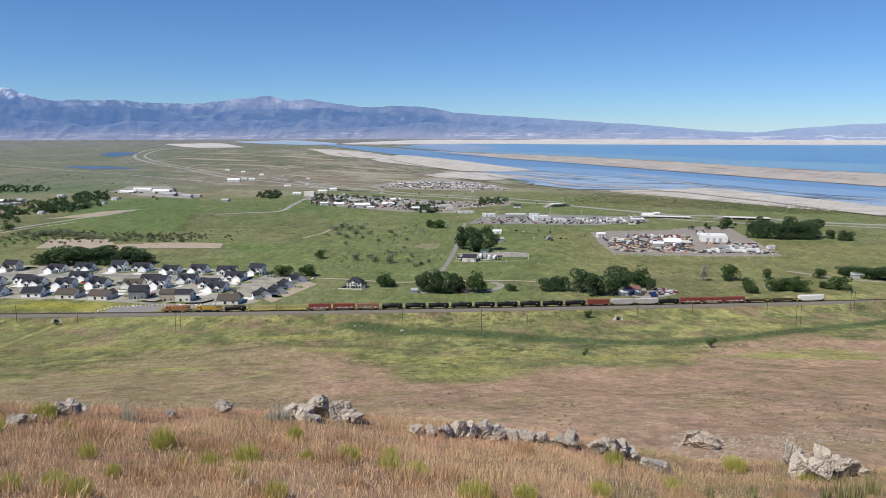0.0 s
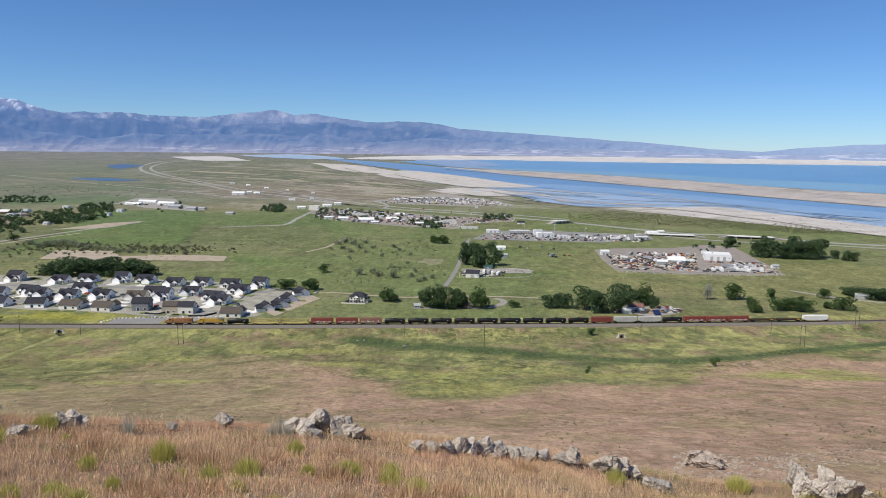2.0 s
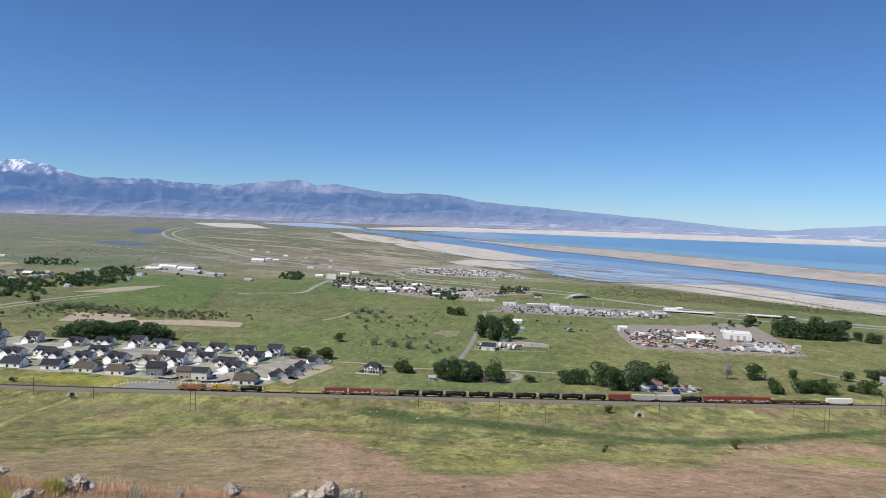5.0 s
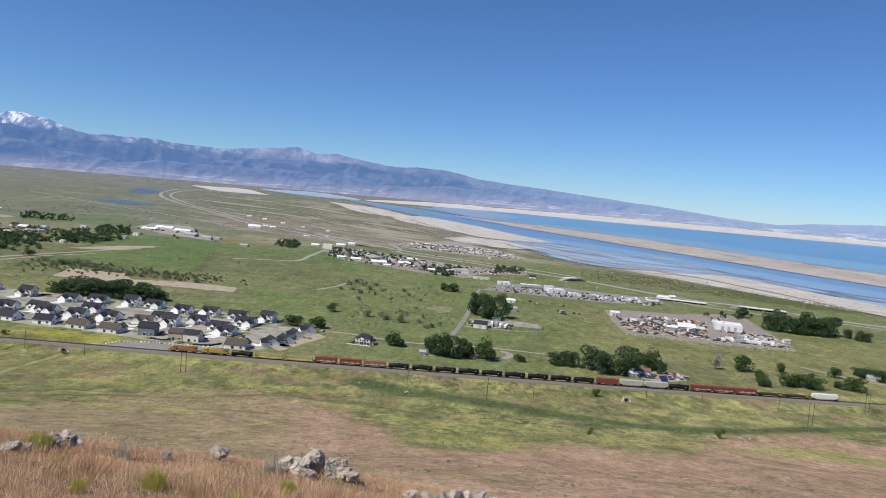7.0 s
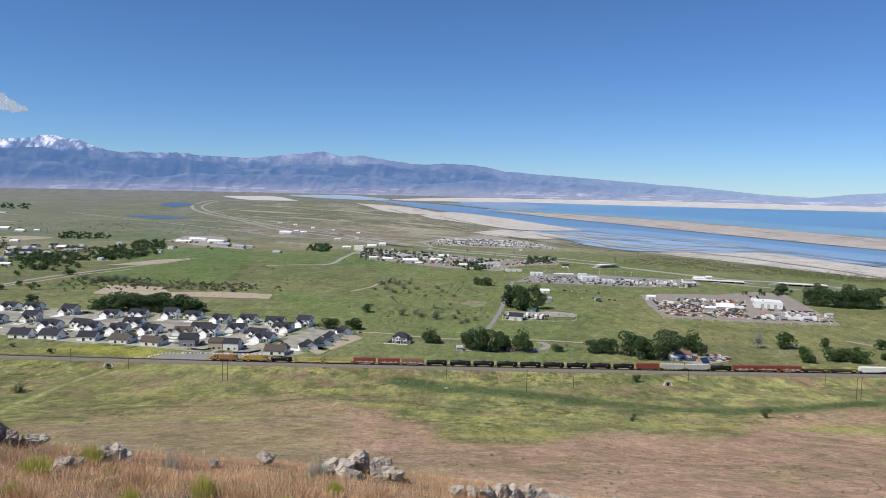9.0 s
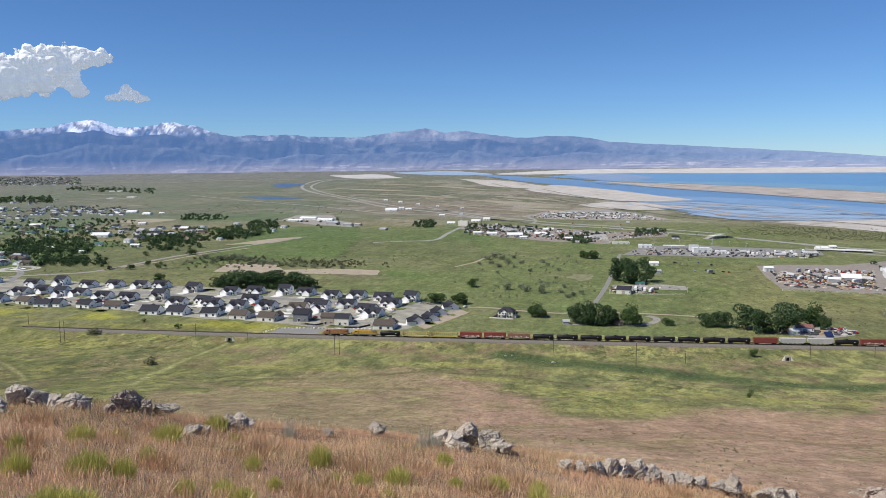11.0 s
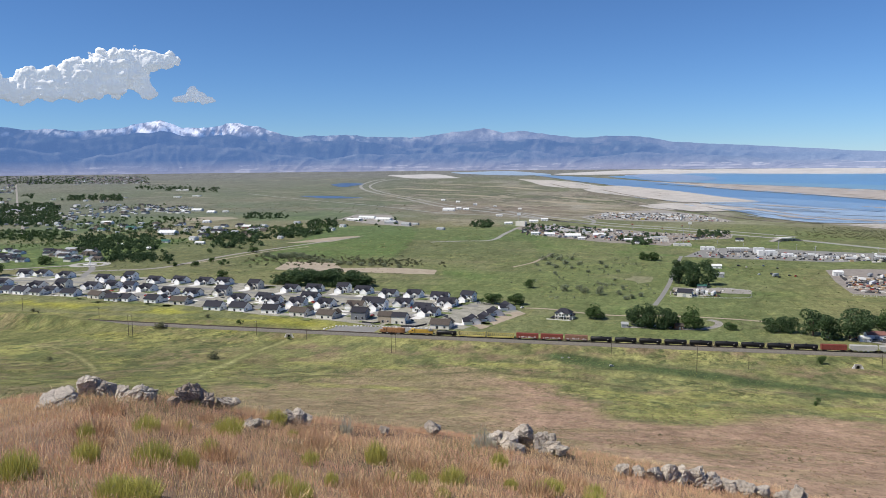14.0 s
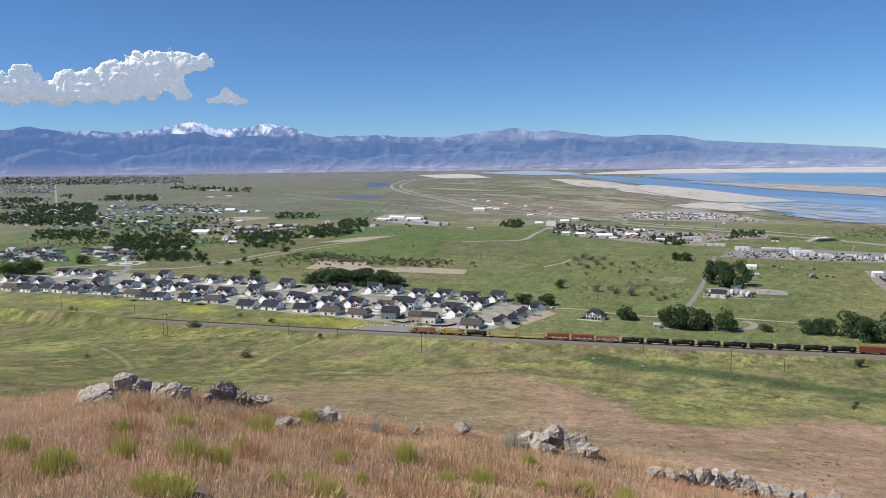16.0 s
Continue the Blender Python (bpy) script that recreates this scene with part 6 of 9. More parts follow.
wood("woodland", [(-739, 1098), (-682, 1167), (-804, 1379), (-897, 1335)], 30, 9, "trees round farm cottages", LEAF, seed=44)
wood("scrub", [(-120, 706), (-2.0, 672.3), (-19, 1045), (-156, 1071)], 70, 2.4, "small grey shrubs dotted over the pasture", LEAF_GREY, 26, 24)
wood("scrub", [(-373, 906), (-157, 931), (-198, 1078), (-386, 1058)], 60, 1.6, "small dark shrubs dotted over the field", SAGE, 27, 20)
wood("scrub", [(-1228, 1777), (-887, 1780), (-1086, 2224), (-1469, 2226)], 90, 3.0, "low brush lines in the marsh pasture", SAGE, 28, 20)
wood("scrub", [(-1034, 1911), (-615, 1812), (-790, 2334), (-1291, 2393)], 60, 3.0, "low brush in the far pasture", SAGE, 29, 20)
wood("scrub", [(306, 974), (388, 941), (409, 1033), (368, 1071)], 12, 6, "young roadside trees", LEAF_DARK, 30, 40)


def hillside_scrub():
    """Sagebrush and weeds strewn over the slope below the ridge."""
    rng = np.random.default_rng(77)
    n = 34000
    az = np.radians(rng.uniform(-52, 36, n))
    r = 95 + 440 * rng.uniform(0, 1, n) ** 0.62
    x, y = r * np.sin(az), r * np.cos(az)
    s = rail_y(x) - y
    keep = (s > 12) & ((s < np.interp(np.degrees(az), BROWN_AZ, BROWN_S) + 20) | (rng.uniform(0, 1, n) < 0.35)) & (rough_field(x, y * 0.4, 15, 61) + rng.uniform(-0.05, 0.05, n) > 0.595)
    x, y, s = x[keep], y[keep], s[keep]
    z = land(x, y) + (rough_field(x, y, 40, 22) - 0.5) * 3.0 * np.clip((s - 22) / 50, 0, 1)
    for leaf, lab, pick in ((SAGE, "grey-green sagebrush strewn over the hillside", 0), (DRY_WEED, "dark dry weeds strewn over the hillside", 1)):
        out = []
        for k in np.nonzero(np.arange(len(x)) % 2 == pick)[0]:
            h = rng.uniform(0.2, 0.5) * (1.6 if rng.random() < 0.12 else 1)
            q = rng.normal(size=(9, 3)) * (h * 0.55, h * 0.55, h * 0.22) + (x[k], y[k], z[k] + h * 0.35)
            out.append(cards(q, h * 0.42, rng, 0.6))
        tagged(new("sagebrush", quads("sagebrush", np.concatenate(out), leaf)), lab, "shrubs", kind="stuff")


def hill_grass():
    """Tussocks of paler grass on the slope, as fine as the eye can tell."""
    rng = np.random.default_rng(79)
    for leaf, seed, n, lab in ((YELLOW_GRASS, 63, 10000, "yellow-green grass tussocks over the hillside"), (TAN_GRASS, 64, 14000, "dry tan grass tussocks over the hillside"), (GREEN_GRASS, 65, 30000, "dark green herb clumps over the hillside")):
        az = np.radians(rng.uniform(-52, 36, n))
        r = 95 + 440 * rng.uniform(0, 1, n) ** 0.6
        x, y = r * np.sin(az), r * np.cos(az)
        s = rail_y(x) - y
        edge = np.interp(np.degrees(az), BROWN_AZ, BROWN_S)
        want = (s < edge + 30) if seed != 64 else (s > edge - 60)
        keep = (s > 10) & want & (rough_field(x, y * 0.4, 20 if seed != 65 else 10, seed if seed != 65 else 95) + rng.uniform(-0.14, 0.14, n) * (0.4 if seed == 65 else 1) > (0.52 if seed != 65 else 0.56))
        x, y, s = x[keep], y[keep], s[keep]
        z = land(x, y) + (rough_field(x, y, 40, 22) - 0.5) * 3.0 * np.clip((s - 22) / 50, 0, 1)
        c = np.repeat(np.c_[x, y, z], 5, 0) + rng.normal(size=(5 * len(x), 3)) * (0.8, 1.3, 0.08) + (0, 0, 0.14)
        tagged(new("hill_grass", quads("hill_grass", cards(c, 0.27, rng, 0.55), leaf)), lab, "grass", kind="stuff")


def slope_litter():
    """Low tufts, dead weeds and clods that give the dry slope its grain."""
    rng = np.random.default_rng(83)
    for leaf, n, size, lab in ((TAN_GRASS, 17000, 0.2, "low dry tufts over the brown slope"), (RUST_GRASS, 24000, 0.22, "reddish dry cheatgrass over the brown slope"), (DRY_WEED, 900, 0.12, "dark dead weeds over the brown slope"), (OLIVE, 5000, 0.20, "olive herb tufts over the brown slope")):
        az = np.radians(rng.uniform(-50, 34, n))
        r = 24 + 330 * rng.uniform(0, 1, n) ** 0.8
        x, y = r * np.sin(az), r * np.cos(az)
        s = rail_y(x) - y
        edge = np.interp(np.degrees(az), BROWN_AZ, BROWN_S)
        keep = (s > edge - 50 + rng.uniform(-40, 40, n)) & (rough_field(x * 0.7, y, 14, 84 + n % 7) + rng.uniform(-0.25, 0.25, n) > 0.47)
        x, y, s, r = x[keep], y[keep], s[keep], r[keep]
        z = land(x, y) + (rough_field(x, y, 40, 22) - 0.5) * 3.0 * np.clip((s - 22) / 50, 0, 1) * np.clip((r - 30) / 60, 0, 1)
        k = size * (0.35 + 0.65 * np.clip(r / 200, 0, 1.3))
        c = np.repeat(np.c_[x, y, z + k * 0.4], 2, 0) + rng.normal(size=(2 * len(x), 3)) * np.repeat(k, 2)[:, None] * (0.6, 0.6, 0.1)
        pts = cards(c, 1.0, rng, 0.3).reshape(-1, 4, 3)
        pts = (pts - c[:, None]) * np.repeat(k, 2)[:, None, None] + c[:, None]
        tagged(new("slope_litter", quads("slope_litter", pts.reshape(-1, 3), leaf)), lab, "grass", kind="stuff")


def pasture_tufts():
    """Low bushes, thistles and rank grass that fleck the pastures of the plain."""
    rng = np.random.default_rng(87)
    for leaf, n, seed, hi, lab in ((SAGE, 5200, 41, 0.9, "grey-green low bushes flecking the pastures"), (GREEN_GRASS, 6500, 43, 0.7, "rank dark green tussocks in the pastures"), (TAN_GRASS, 4200, 47, 0.5, "dry tan tussocks in the pastures")):
        az = np.radians(rng.uniform(-50, 34, n))
        r = 610 + 1000 * rng.uniform(0, 1, n) ** 1.25
        x, y = r * np.sin(az), r * np.cos(az)
        keep = (y > rail_y(x) + 25) & (rough_field(x, y * 0.6, 60, seed) + 0.35 * (rough_field(x, y * 0.6, 14, seed + 1) - 0.5) + rng.uniform(-0.05, 0.05, n) > 0.53)
        keep &= ~((x < -120) & (y < 760) & (y > 545)) & ~((x > 180) & (x < 392) & (y > 780) & (y < 1040)) & ~((y > 1050) & (y < 1220) & (x > 30))
        x, y, r = x[keep], y[keep], r[keep]
        k = hi * rng.uniform(0.5, 1.4, len(x)) * (0.7 + r / 1600)
        c = np.repeat(np.c_[x, y, land(x, y) + k * 0.45], 5, 0) + rng.normal(size=(5 * len(x), 3)) * np.repeat(k, 5)[:, None] * (0.8, 0.8, 0.2)
        pts = (cards(c, 1.0, rng, 0.7).reshape(-1, 4, 3) - c[:, None]) * np.repeat(k * 0.55, 5)[:, None, None] + c[:, None]
        tagged(new("pasture_tufts", quads("pasture_tufts", pts.reshape(-1, 3), leaf)), lab, "shrubs", kind="stuff")


RUST_GRASS = leaf_mat("rusty_grass", (0.27, 0.165, 0.11), (0.40, 0.26, 0.185))
OLIVE = leaf_mat("olive_herbs", (0.16, 0.15, 0.07), (0.27, 0.25, 0.12))
YELLOW_GRASS = leaf_mat("yellow_green_grass", (0.26, 0.27, 0.085), (0.38, 0.37, 0.14))
TAN_GRASS = leaf_mat("tan_grass", (0.29, 0.21, 0.13), (0.42, 0.32, 0.20))
GREEN_GRASS = leaf_mat("green_herbs", (0.10, 0.12, 0.045), (0.165, 0.18, 0.07))
hill_grass()
DRY_WEED = leaf_mat("dry_weeds", (0.15, 0.12, 0.07), (0.24, 0.19, 0.115))
hillside_scrub()
slope_litter()
pasture_tufts()

# ---- farmhouses, sheds and town buildings ----
METAL_WHITE = mat("white_sheet_metal", (0.72, 0.72, 0.71), 0.5, var=0.08, size=4)
METAL_GREY = mat("grey_sheet_metal", (0.36, 0.37, 0.38), 0.5, var=0.15, size=4)
RED_ROOF = mat("red_metal_roof", (0.21, 0.105, 0.085), 0.6, var=0.15, size=3)
GREEN_ROOF = mat("green_metal_roof", (0.05, 0.14, 0.11), 0.6, var=0.15, size=3)
BRICK = mat("brown_boards", (0.20, 0.115, 0.085), 0.85, var=0.25, size=1.5)
SOLAR = mat("solar_glass", (0.02, 0.03, 0.09), 0.15, var=0.1, spec=0.6)


def shed(label, wall, roof, w, d, h, flat_top=False, doors=2, category="building"):
    """A farm or trade building: walls with corner trim, a roof, roller doors and a few windows."""
    root = thing("building", label, category, "buildings")
    body, top = Shape(), Shape()
    if flat_top:
        body.box(-w / 2, w / 2, -d / 2, d / 2, -0.5, h)
        top.box(-w / 2 + 0.3, w / 2 - 0.3, -d / 2 + 0.3, d / 2 - 0.3, h, h + 0.12)
        part("parapet", Shape().box(-w / 2 - 0.05, w / 2 + 0.05, -d / 2 - 0.05, -d / 2 + 0.3, h, h + 0.5).box(-w / 2 - 0.05, w / 2 + 0.05, d / 2 - 0.3, d / 2 + 0.05, h, h + 0.5), wall, root)
        part("roof_unit", Shape().box(-w * 0.2, -w * 0.2 + 1.8, -0.9, 0.9, h + 0.1, h + 1.2), METAL_GREY, root)
    else:
        gable_wall(body, -w / 2, w / 2, -d / 2, d / 2, -0.5, h, h + d * 0.22, "x")
        gable(top, -w / 2, w / 2, -d / 2, d / 2, h, h + d * 0.22, "x", 0.35)
    part("wall", body, wall, root)
    part("roof", top, roof, root)
    for k in range(doors):
        x = (k - (doors - 1) / 2) * w / max(doors, 1) * 0.7
        part("roller_door", Shape().box(x - min(1.6, w * 0.12), x + min(1.6, w * 0.12), -d / 2 - 0.06, -d / 2, -0.3, h * 0.7), METAL_GREY, root)
    window(root, w * 0.42, -d / 2, h * 0.4, 1.0, 0.9, "f")
    window(root, w / 2, 0, h * 0.4, 1.0, 0.9, "r")
    return root


def place_sheds(spec, places, yaw, flat_top=False, doors=2, deep=0.7):
    """places: x, y, width, height of the front."""
    label, wall, roof = spec
    rng = random.Random(len(label))
    for x, y, w, h in places:
        w = w * 0.84
        d = max(6.0, w * deep * rng.uniform(0.8, 1.2))
        wall_h = h * (0.72 if flat_top else 0.5)
        shed(label, wall, roof, w, d, max(2.6, wall_h), flat_top, doors if w > 9 else 1).matrix_world = at(x, y + d / 2, yaw + rng.uniform(-4, 4), 0.1)


place_sheds(("large white flat-roofed trade building in the yard", METAL_WHITE, METAL_WHITE), [(325, 887, 36, 9.5)], -12, True, 3, 0.9)
place_sheds(("pale grey metal workshop in the yard", METAL_GREY, METAL_WHITE), [(245, 848, 14, 8.3), (267, 865, 23, 6.4)], -8)
place_sheds(("white shed at the yard's edge", METAL_WHITE, METAL_WHITE), [(196, 926, 12, 8.8)], 5)
place_sheds(("small white shed at the yard's corner", METAL_WHITE, METAL_GREY), [(368, 835, 9, 4.5), (326, 947, 6.4, 6.4)], 5)
place_sheds(("white truck-stop building with a flat roof", METAL_WHITE, METAL_WHITE), [(71, 1158, 23, 6.1), (137, 1128, 16, 11), (145, 1106, 29, 8.5), (170, 1099, 17, 5.1)], 6, True, 2, 0.5)
place_sheds(("cream three-storey motel beside the road", CREAM, CREAM), [(-270, 1526, 24, 13)], -8, True, 0, 0.6)
place_sheds(("long white low building of the town", METAL_WHITE, METAL_WHITE), [(-213, 1348, 17, 6.2), (-185, 1337, 21, 5.1), (-142, 1317, 32, 5), (-123, 1278, 14, 4.9), (-98, 1337, 26, 5.1), (-47, 1269, 17, 4.8), (-90, 1426, 22, 5.4), (-260, 1626, 23, 5), (-243, 1673, 18, 7.7), (-304, 1567, 20, 4.9), (-370, 1794, 17, 5.6)], 4, False, 2, 0.6)
place_sheds(("grey-roofed commercial building of the town", CREAM, METAL_GREY), [(-160, 1403, 38, 6.4), (-184, 1425, 15, 5.5), (1, 1297, 33, 5.9), (37, 1206, 31, 3.6), (11, 1260, 15, 5.7), (113, 1426, 17, 5.4)], 4, True, 2, 0.6)
place_sheds(("small white building of the town", WHITE, DARK_ROOF), [(-68, 1414, 11, 5.3), (-128, 1474, 11, 5.6), (-31, 1233, 8.4, 4.6), (60, 1307, 12, 4.9), (88, 1358, 12, 4.1), (128, 1297, 14, 3.9), (-25, 1369, 10, 5.2), (-241, 1402, 9.8, 4.3)], -6, False, 1, 0.8)
place_sheds(("long white barn with open sides", METAL_WHITE, METAL_WHITE), [(-673, 1611, 46, 5.7), (-666, 1673, 52, 5.8), (-607, 1626, 50, 7)], -12, False, 4, 0.35)
place_sheds(("low grey farm shed", METAL_GREY, METAL_GREY), [(-558, 1539, 31, 7.9), (-510, 1500, 23, 7.5), (-492, 1512, 15, 6.3), (-409, 1414, 18, 4.6)], -10, False, 2, 0.6)
place_sheds(("white roadside shed in the plain", METAL_WHITE, METAL_WHITE), [(-549, 1977, 38, 8), (-538, 2047, 16, 8.2), (-512, 2023, 19, 6.5), (-708, 2486, 16, 6.1), (-633, 2397, 15, 5.8), (-541, 2255, 14, 5.4), (-461, 2174, 10, 5.1), (-369, 2071, 11, 4.8), (315, 1157, 19, 6.6), (336, 1181, 12, 3.8)], 8, False, 1, 0.7)
place_sheds(("white-roofed farm shed under the trees", WHITE, METAL_WHITE), [(44, 946, 11, 5.7), (70, 963, 13, 5.8)], 8, False, 1, 0.7)
place_sheds(("open grey farm shed", METAL_GREY, METAL_GREY), [(67, 888, 13, 7.4)], 4, False, 2, 0.6)
place_sheds(("grey-roofed pale farmhouse in the yard", CREAM, DARK_ROOF), [(27, 750, 16, 8.6)], -8, False, 1, 0.9)
place_sheds(("shed with a green metal roof", GREY, GREEN_ROOF), [(45, 807, 11, 4.3)], 2, False, 1, 0.6)
place_sheds(("brown timber house with white trim under trees", BRICK, BROWN_ROOF), [(17.5, 602.0, 7.4, 6)], 14, False, 1, 0.9)
place_sheds(("small grey shed beside the drive", METAL_GREY, METAL_GREY), [(-23.4, 599.7, 6, 3.2)], 10, False, 1, 0.8)
place_sheds(("white house with a red metal roof by the railway", WHITE, RED_ROOF), [(154.4, 601.7, 15, 6.4)], 6, False, 1, 0.7)
place_sheds(("low white trailer shed by the railway", METAL_WHITE, METAL_WHITE), [(144.6, 591.2, 8.6, 4.3)], 6, False, 1, 0.6)
place_sheds(("grey farm shed beside the trees", METAL_GREY, METAL_GREY), [(371, 662, 12, 6.6)], -14, False, 1, 0.8)
place_sheds(("red barn with a white roof", RED_ROOF, METAL_WHITE), [(-814, 1377, 20, 7.4)], 4, False, 1, 0.8)
place_sheds(("long white farm building", METAL_WHITE, METAL_WHITE), [(-895, 1223, 38, 7.2), (-1189, 1415, 30, 9), (-728, 1082, 18, 6.1), (-761, 999, 12, 5), (-847, 1039, 13, 4.3), (-988, 1499, 20, 5.6), (-1262, 1869, 35, 7), (-1176, 1807, 27, 5), (-1266, 1819, 24, 5.2), (-1148, 1835, 17, 5)], 6, False, 2, 0.6)
place_sheds(("white farm cottage among the trees", WHITE, METAL_GREY), [(-779, 1138, 15, 8.6), (-877, 1325, 17, 7.4), (-861, 1341, 15, 7.4), (-771, 1258, 16, 6.8), (-763, 1308, 19, 7), (-794, 1409, 17, 6.2), (-764, 1504, 15, 6.4), (-706, 1483, 15, 5), (-617, 1361, 14, 6.8), (-627, 1438, 14, 7.1), (-645, 1318, 8.9, 4.5), (-641, 1196, 10, 4.1)], -8, False, 1, 0.9)
place_sheds(("green-roofed house among the trees", WHITE, GREEN_ROOF), [(-804, 1094, 15, 5.4), (-1043, 1308, 21, 6.7), (-1085, 1273, 16, 5.4)], 8, False, 1, 0.8)
place_sheds(("far white warehouse at the plain's end", METAL_WHITE, METAL_WHITE), [(-2033, 2908, 67, 5.6), (-1741, 2582, 39, 4.9), (-1772, 2502, 34, 4.8)], 0, True, 2, 0.4)


def hip(s, x0, x1, y0, y1, z0, z1, ridge, over=0.5, thick=0.2):
    """A hipped roof with a short ridge along x."""
    a, b, c, d = x0 - over, x1 + over, y0 - over, y1 + over
    m, y = (a + b) / 2, (c + d) / 2
    for up in (0.0, thick):
        s.add([(a, c, z0 + up), (b, c, z0 + up), (b, d, z0 + up), (a, d, z0 + up), (m - ridge, y, z1 + up), (m + ridge, y, z1 + up)],
              [(0, 1, 5, 4), (1, 2, 5), (2, 3, 4, 5), (3, 0, 4)])
    s.box(a, b, c, c + 0.04, z0, z0 + thick).box(a, b, d - 0.04, d, z0, z0 + thick).box(a, a + 0.04, c, d, z0, z0 + thick).box(b - 0.04, b, c, d, z0, z0 + thick)


def cabin():
    """The two-storey house with a hipped roof that stands alone above the railway."""
    ob = thing("house", "pale stone two-storey house with hipped dark roof, alone in grass", "house", "new houses")
    part("wall", Shape().box(-6.4, 6.4, -5.0, 5.0, -0.6, 5.0).box(6.4, 8.6, -3.6, 4.6, -0.6, 3.2), CREAM, ob)
    part("stone_base", Shape().box(-6.46, 6.46, -5.06, -5.0, -0.6, 2.3), GRAVEL, ob, "pale rough stone facing")
    r, wing = Shape(), Shape()
    hip(r, -6.4, 6.4, -5.0, 5.0, 5.0, 8.4, 2.4)
    part("roof", r, DARK_ROOF, ob)
    hip(wing, 6.9, 8.6, -3.6, 4.6, 3.2, 4.6, 0.4)
    part("wing_roof", wing, DARK_ROOF, ob)
    g = Shape()
    gable_wall(g, -2.6, 1.4, -6.2, -4.8, 2.5, 5.2, 6.9, "y")
    dormer = part("front_gable", g, WHITE, ob)
    gr = Shape()
    gable(gr, -2.6, 1.4, -6.2, -2.6, 5.2, 6.9, "y", 0.35)
    part("front_gable_roof", gr, DARK_ROOF, dormer)
    for x in (-4.6, -1.6, 0.5, 4.2):
        window(ob, x, -6.2 if -2.6 < x < 1.4 else -5.0, 3.0, 1.3, 1.5, "f")
    for x in (-4.8, -2.2, 2.4, 4.8):
        window(ob, x, -5.06, 0.3, 1.5, 1.7, "f")
    window(ob, 6.4, 0.0, 3.6, 1.2, 1.2, "r")
    part("front_door", Shape().box(-0.5, 0.6, -5.14, -5.06, -0.3, 2.1), DOOR, ob)
    for x in (-2.4, 1.2):
        part("porch_post", Shape().box(x - 0.14, x + 0.14, -6.1, -5.82, -0.5, 2.5), TRIM, ob)
    part("retaining_wall", Shape().box(-12.5, 8.0, -9.0, -8.5, -0.8, 0.5), CONCRETE, ob, "low pale retaining wall")
    part("side_bank", Shape().prism(((-12.5, -0.6), (-6.4, -0.6), (-6.4, 2.6)), "y", -4.4, 3.5), DARK_ROOF, ob, "dark sloping lean-to roof")
    x, y = (-73.8, 619.9)
    ob.matrix_world = at(x, y + 5, -8, 0.1)
    tank = thing("solar_array", "dark blue solar panels on a tilted frame", "solar panels")
    part("panel_glass", Shape().prism(((-2.2, 1.0), (2.2, 3.6), (2.2, 3.75), (-2.2, 1.15)), "x", -3, 3), SOLAR, tank)
    for k in (-2.6, 2.6):
        part("strut", Shape().tube((k, 1.5, 0), (k, 1.5, 3.1), 0.08), METAL_GREY, tank)
    x, y = (167.0, 587.1)
    tank.matrix_world = at(x, y, 10)


cabin()


def far_house(label, wall, roof):
    root = thing("far_house", label, "house", "village houses")
    b, r = Shape(), Shape()
    gable_wall(b, -6, 6, -4.5, 4.5, -0.5, 3.2, 5.4, "x")
    gable(r, -6, 6, -4.5, 4.5, 3.2, 5.4, "x")
    part("wall", b, wall, root)
    part("roof", r, roof, root)
    w = Shape()
    gable_wall(w, -5.5, -0.5, -7.5, -4.0, -0.5, 2.8, 4.4, "y")
    part("garage_wing", w, wall, root)
    r2 = Shape()
    gable(r2, -5.5, -0.5, -7.5, -1.5, 2.8, 4.4, "y")
    part("garage_roof", r2, roof, root)
    part("window", Shape().box(2, 4, -4.56, -4.5, 0.9, 2.2), GLASS, root)
    return root


def villages():
    kinds = [far_house("white village house with a dark roof", WHITE, DARK_ROOF), far_house("pale village house with a dark grey roof", CREAM, DARK_ROOF),
             far_house("tan village house with a brown roof", TAN, BROWN_ROOF), far_house("white village house with a grey roof", WHITE, METAL_GREY)]
    plots = [
        (42, 1.0, [(-916, 801), (-837, 832), (-958, 948), (-1042, 913)]), (36, 1.0, [(-805, 840), (-732, 856), (-837, 974), (-903, 944)]),
        (17, 1.1, [(-1556, 1369), (-1397, 1396), (-1873, 1865), (-2021, 1782)]), (29, 1.2, [(-1434, 1533), (-1241, 1823), (-1509, 2219), (-1800, 1989)]),
        (20, 1.0, [(-1202, 1200), (-869, 1313), (-958, 1471), (-1383, 1398)]), (15, 0.9, [(-2312, 2040), (-2133, 2087), (-2338, 2290), (-2527, 2232)]),
        (26, 0.9, [(-2771, 3089), (-2472, 3295), (-2783, 3561), (-3050, 3404)]), (24, 0.9, [(-2788, 2465), (-2578, 2542), (-2929, 2890), (-3145, 2783)]),
        (12, 1.2, [(-783, 1147), (-651, 1236), (-760, 1444), (-943, 1383)]),
        (10, 0.9, [(-230, 1338), (-82, 1297), (-104, 1474), (-245, 1526)]), (10, 0.9, [(-2081, 2163), (-1710, 2182), (-1954, 2461), (-2263, 2382)])]
    rng = random.Random(11)
    used = set()
    for n, k, corners in plots:
        a, b, c, d = [Vector(p) for p in corners]
        for i in range(n):
            u, v = rng.random(), rng.random()
            p = a.lerp(b, u).lerp(d.lerp(c, u), v)
            m = at(p.x, p.y, rng.choice((0, 90, 180)) + rng.uniform(-12, 12)) @ Matrix.Scale(k * rng.uniform(0.85, 1.15), 4)
            ob = kinds[rng.randrange(4)]
            if ob in used:
                repeat(ob, m)
            else:
                ob.matrix_basis = m
                used.add(ob)


villages()


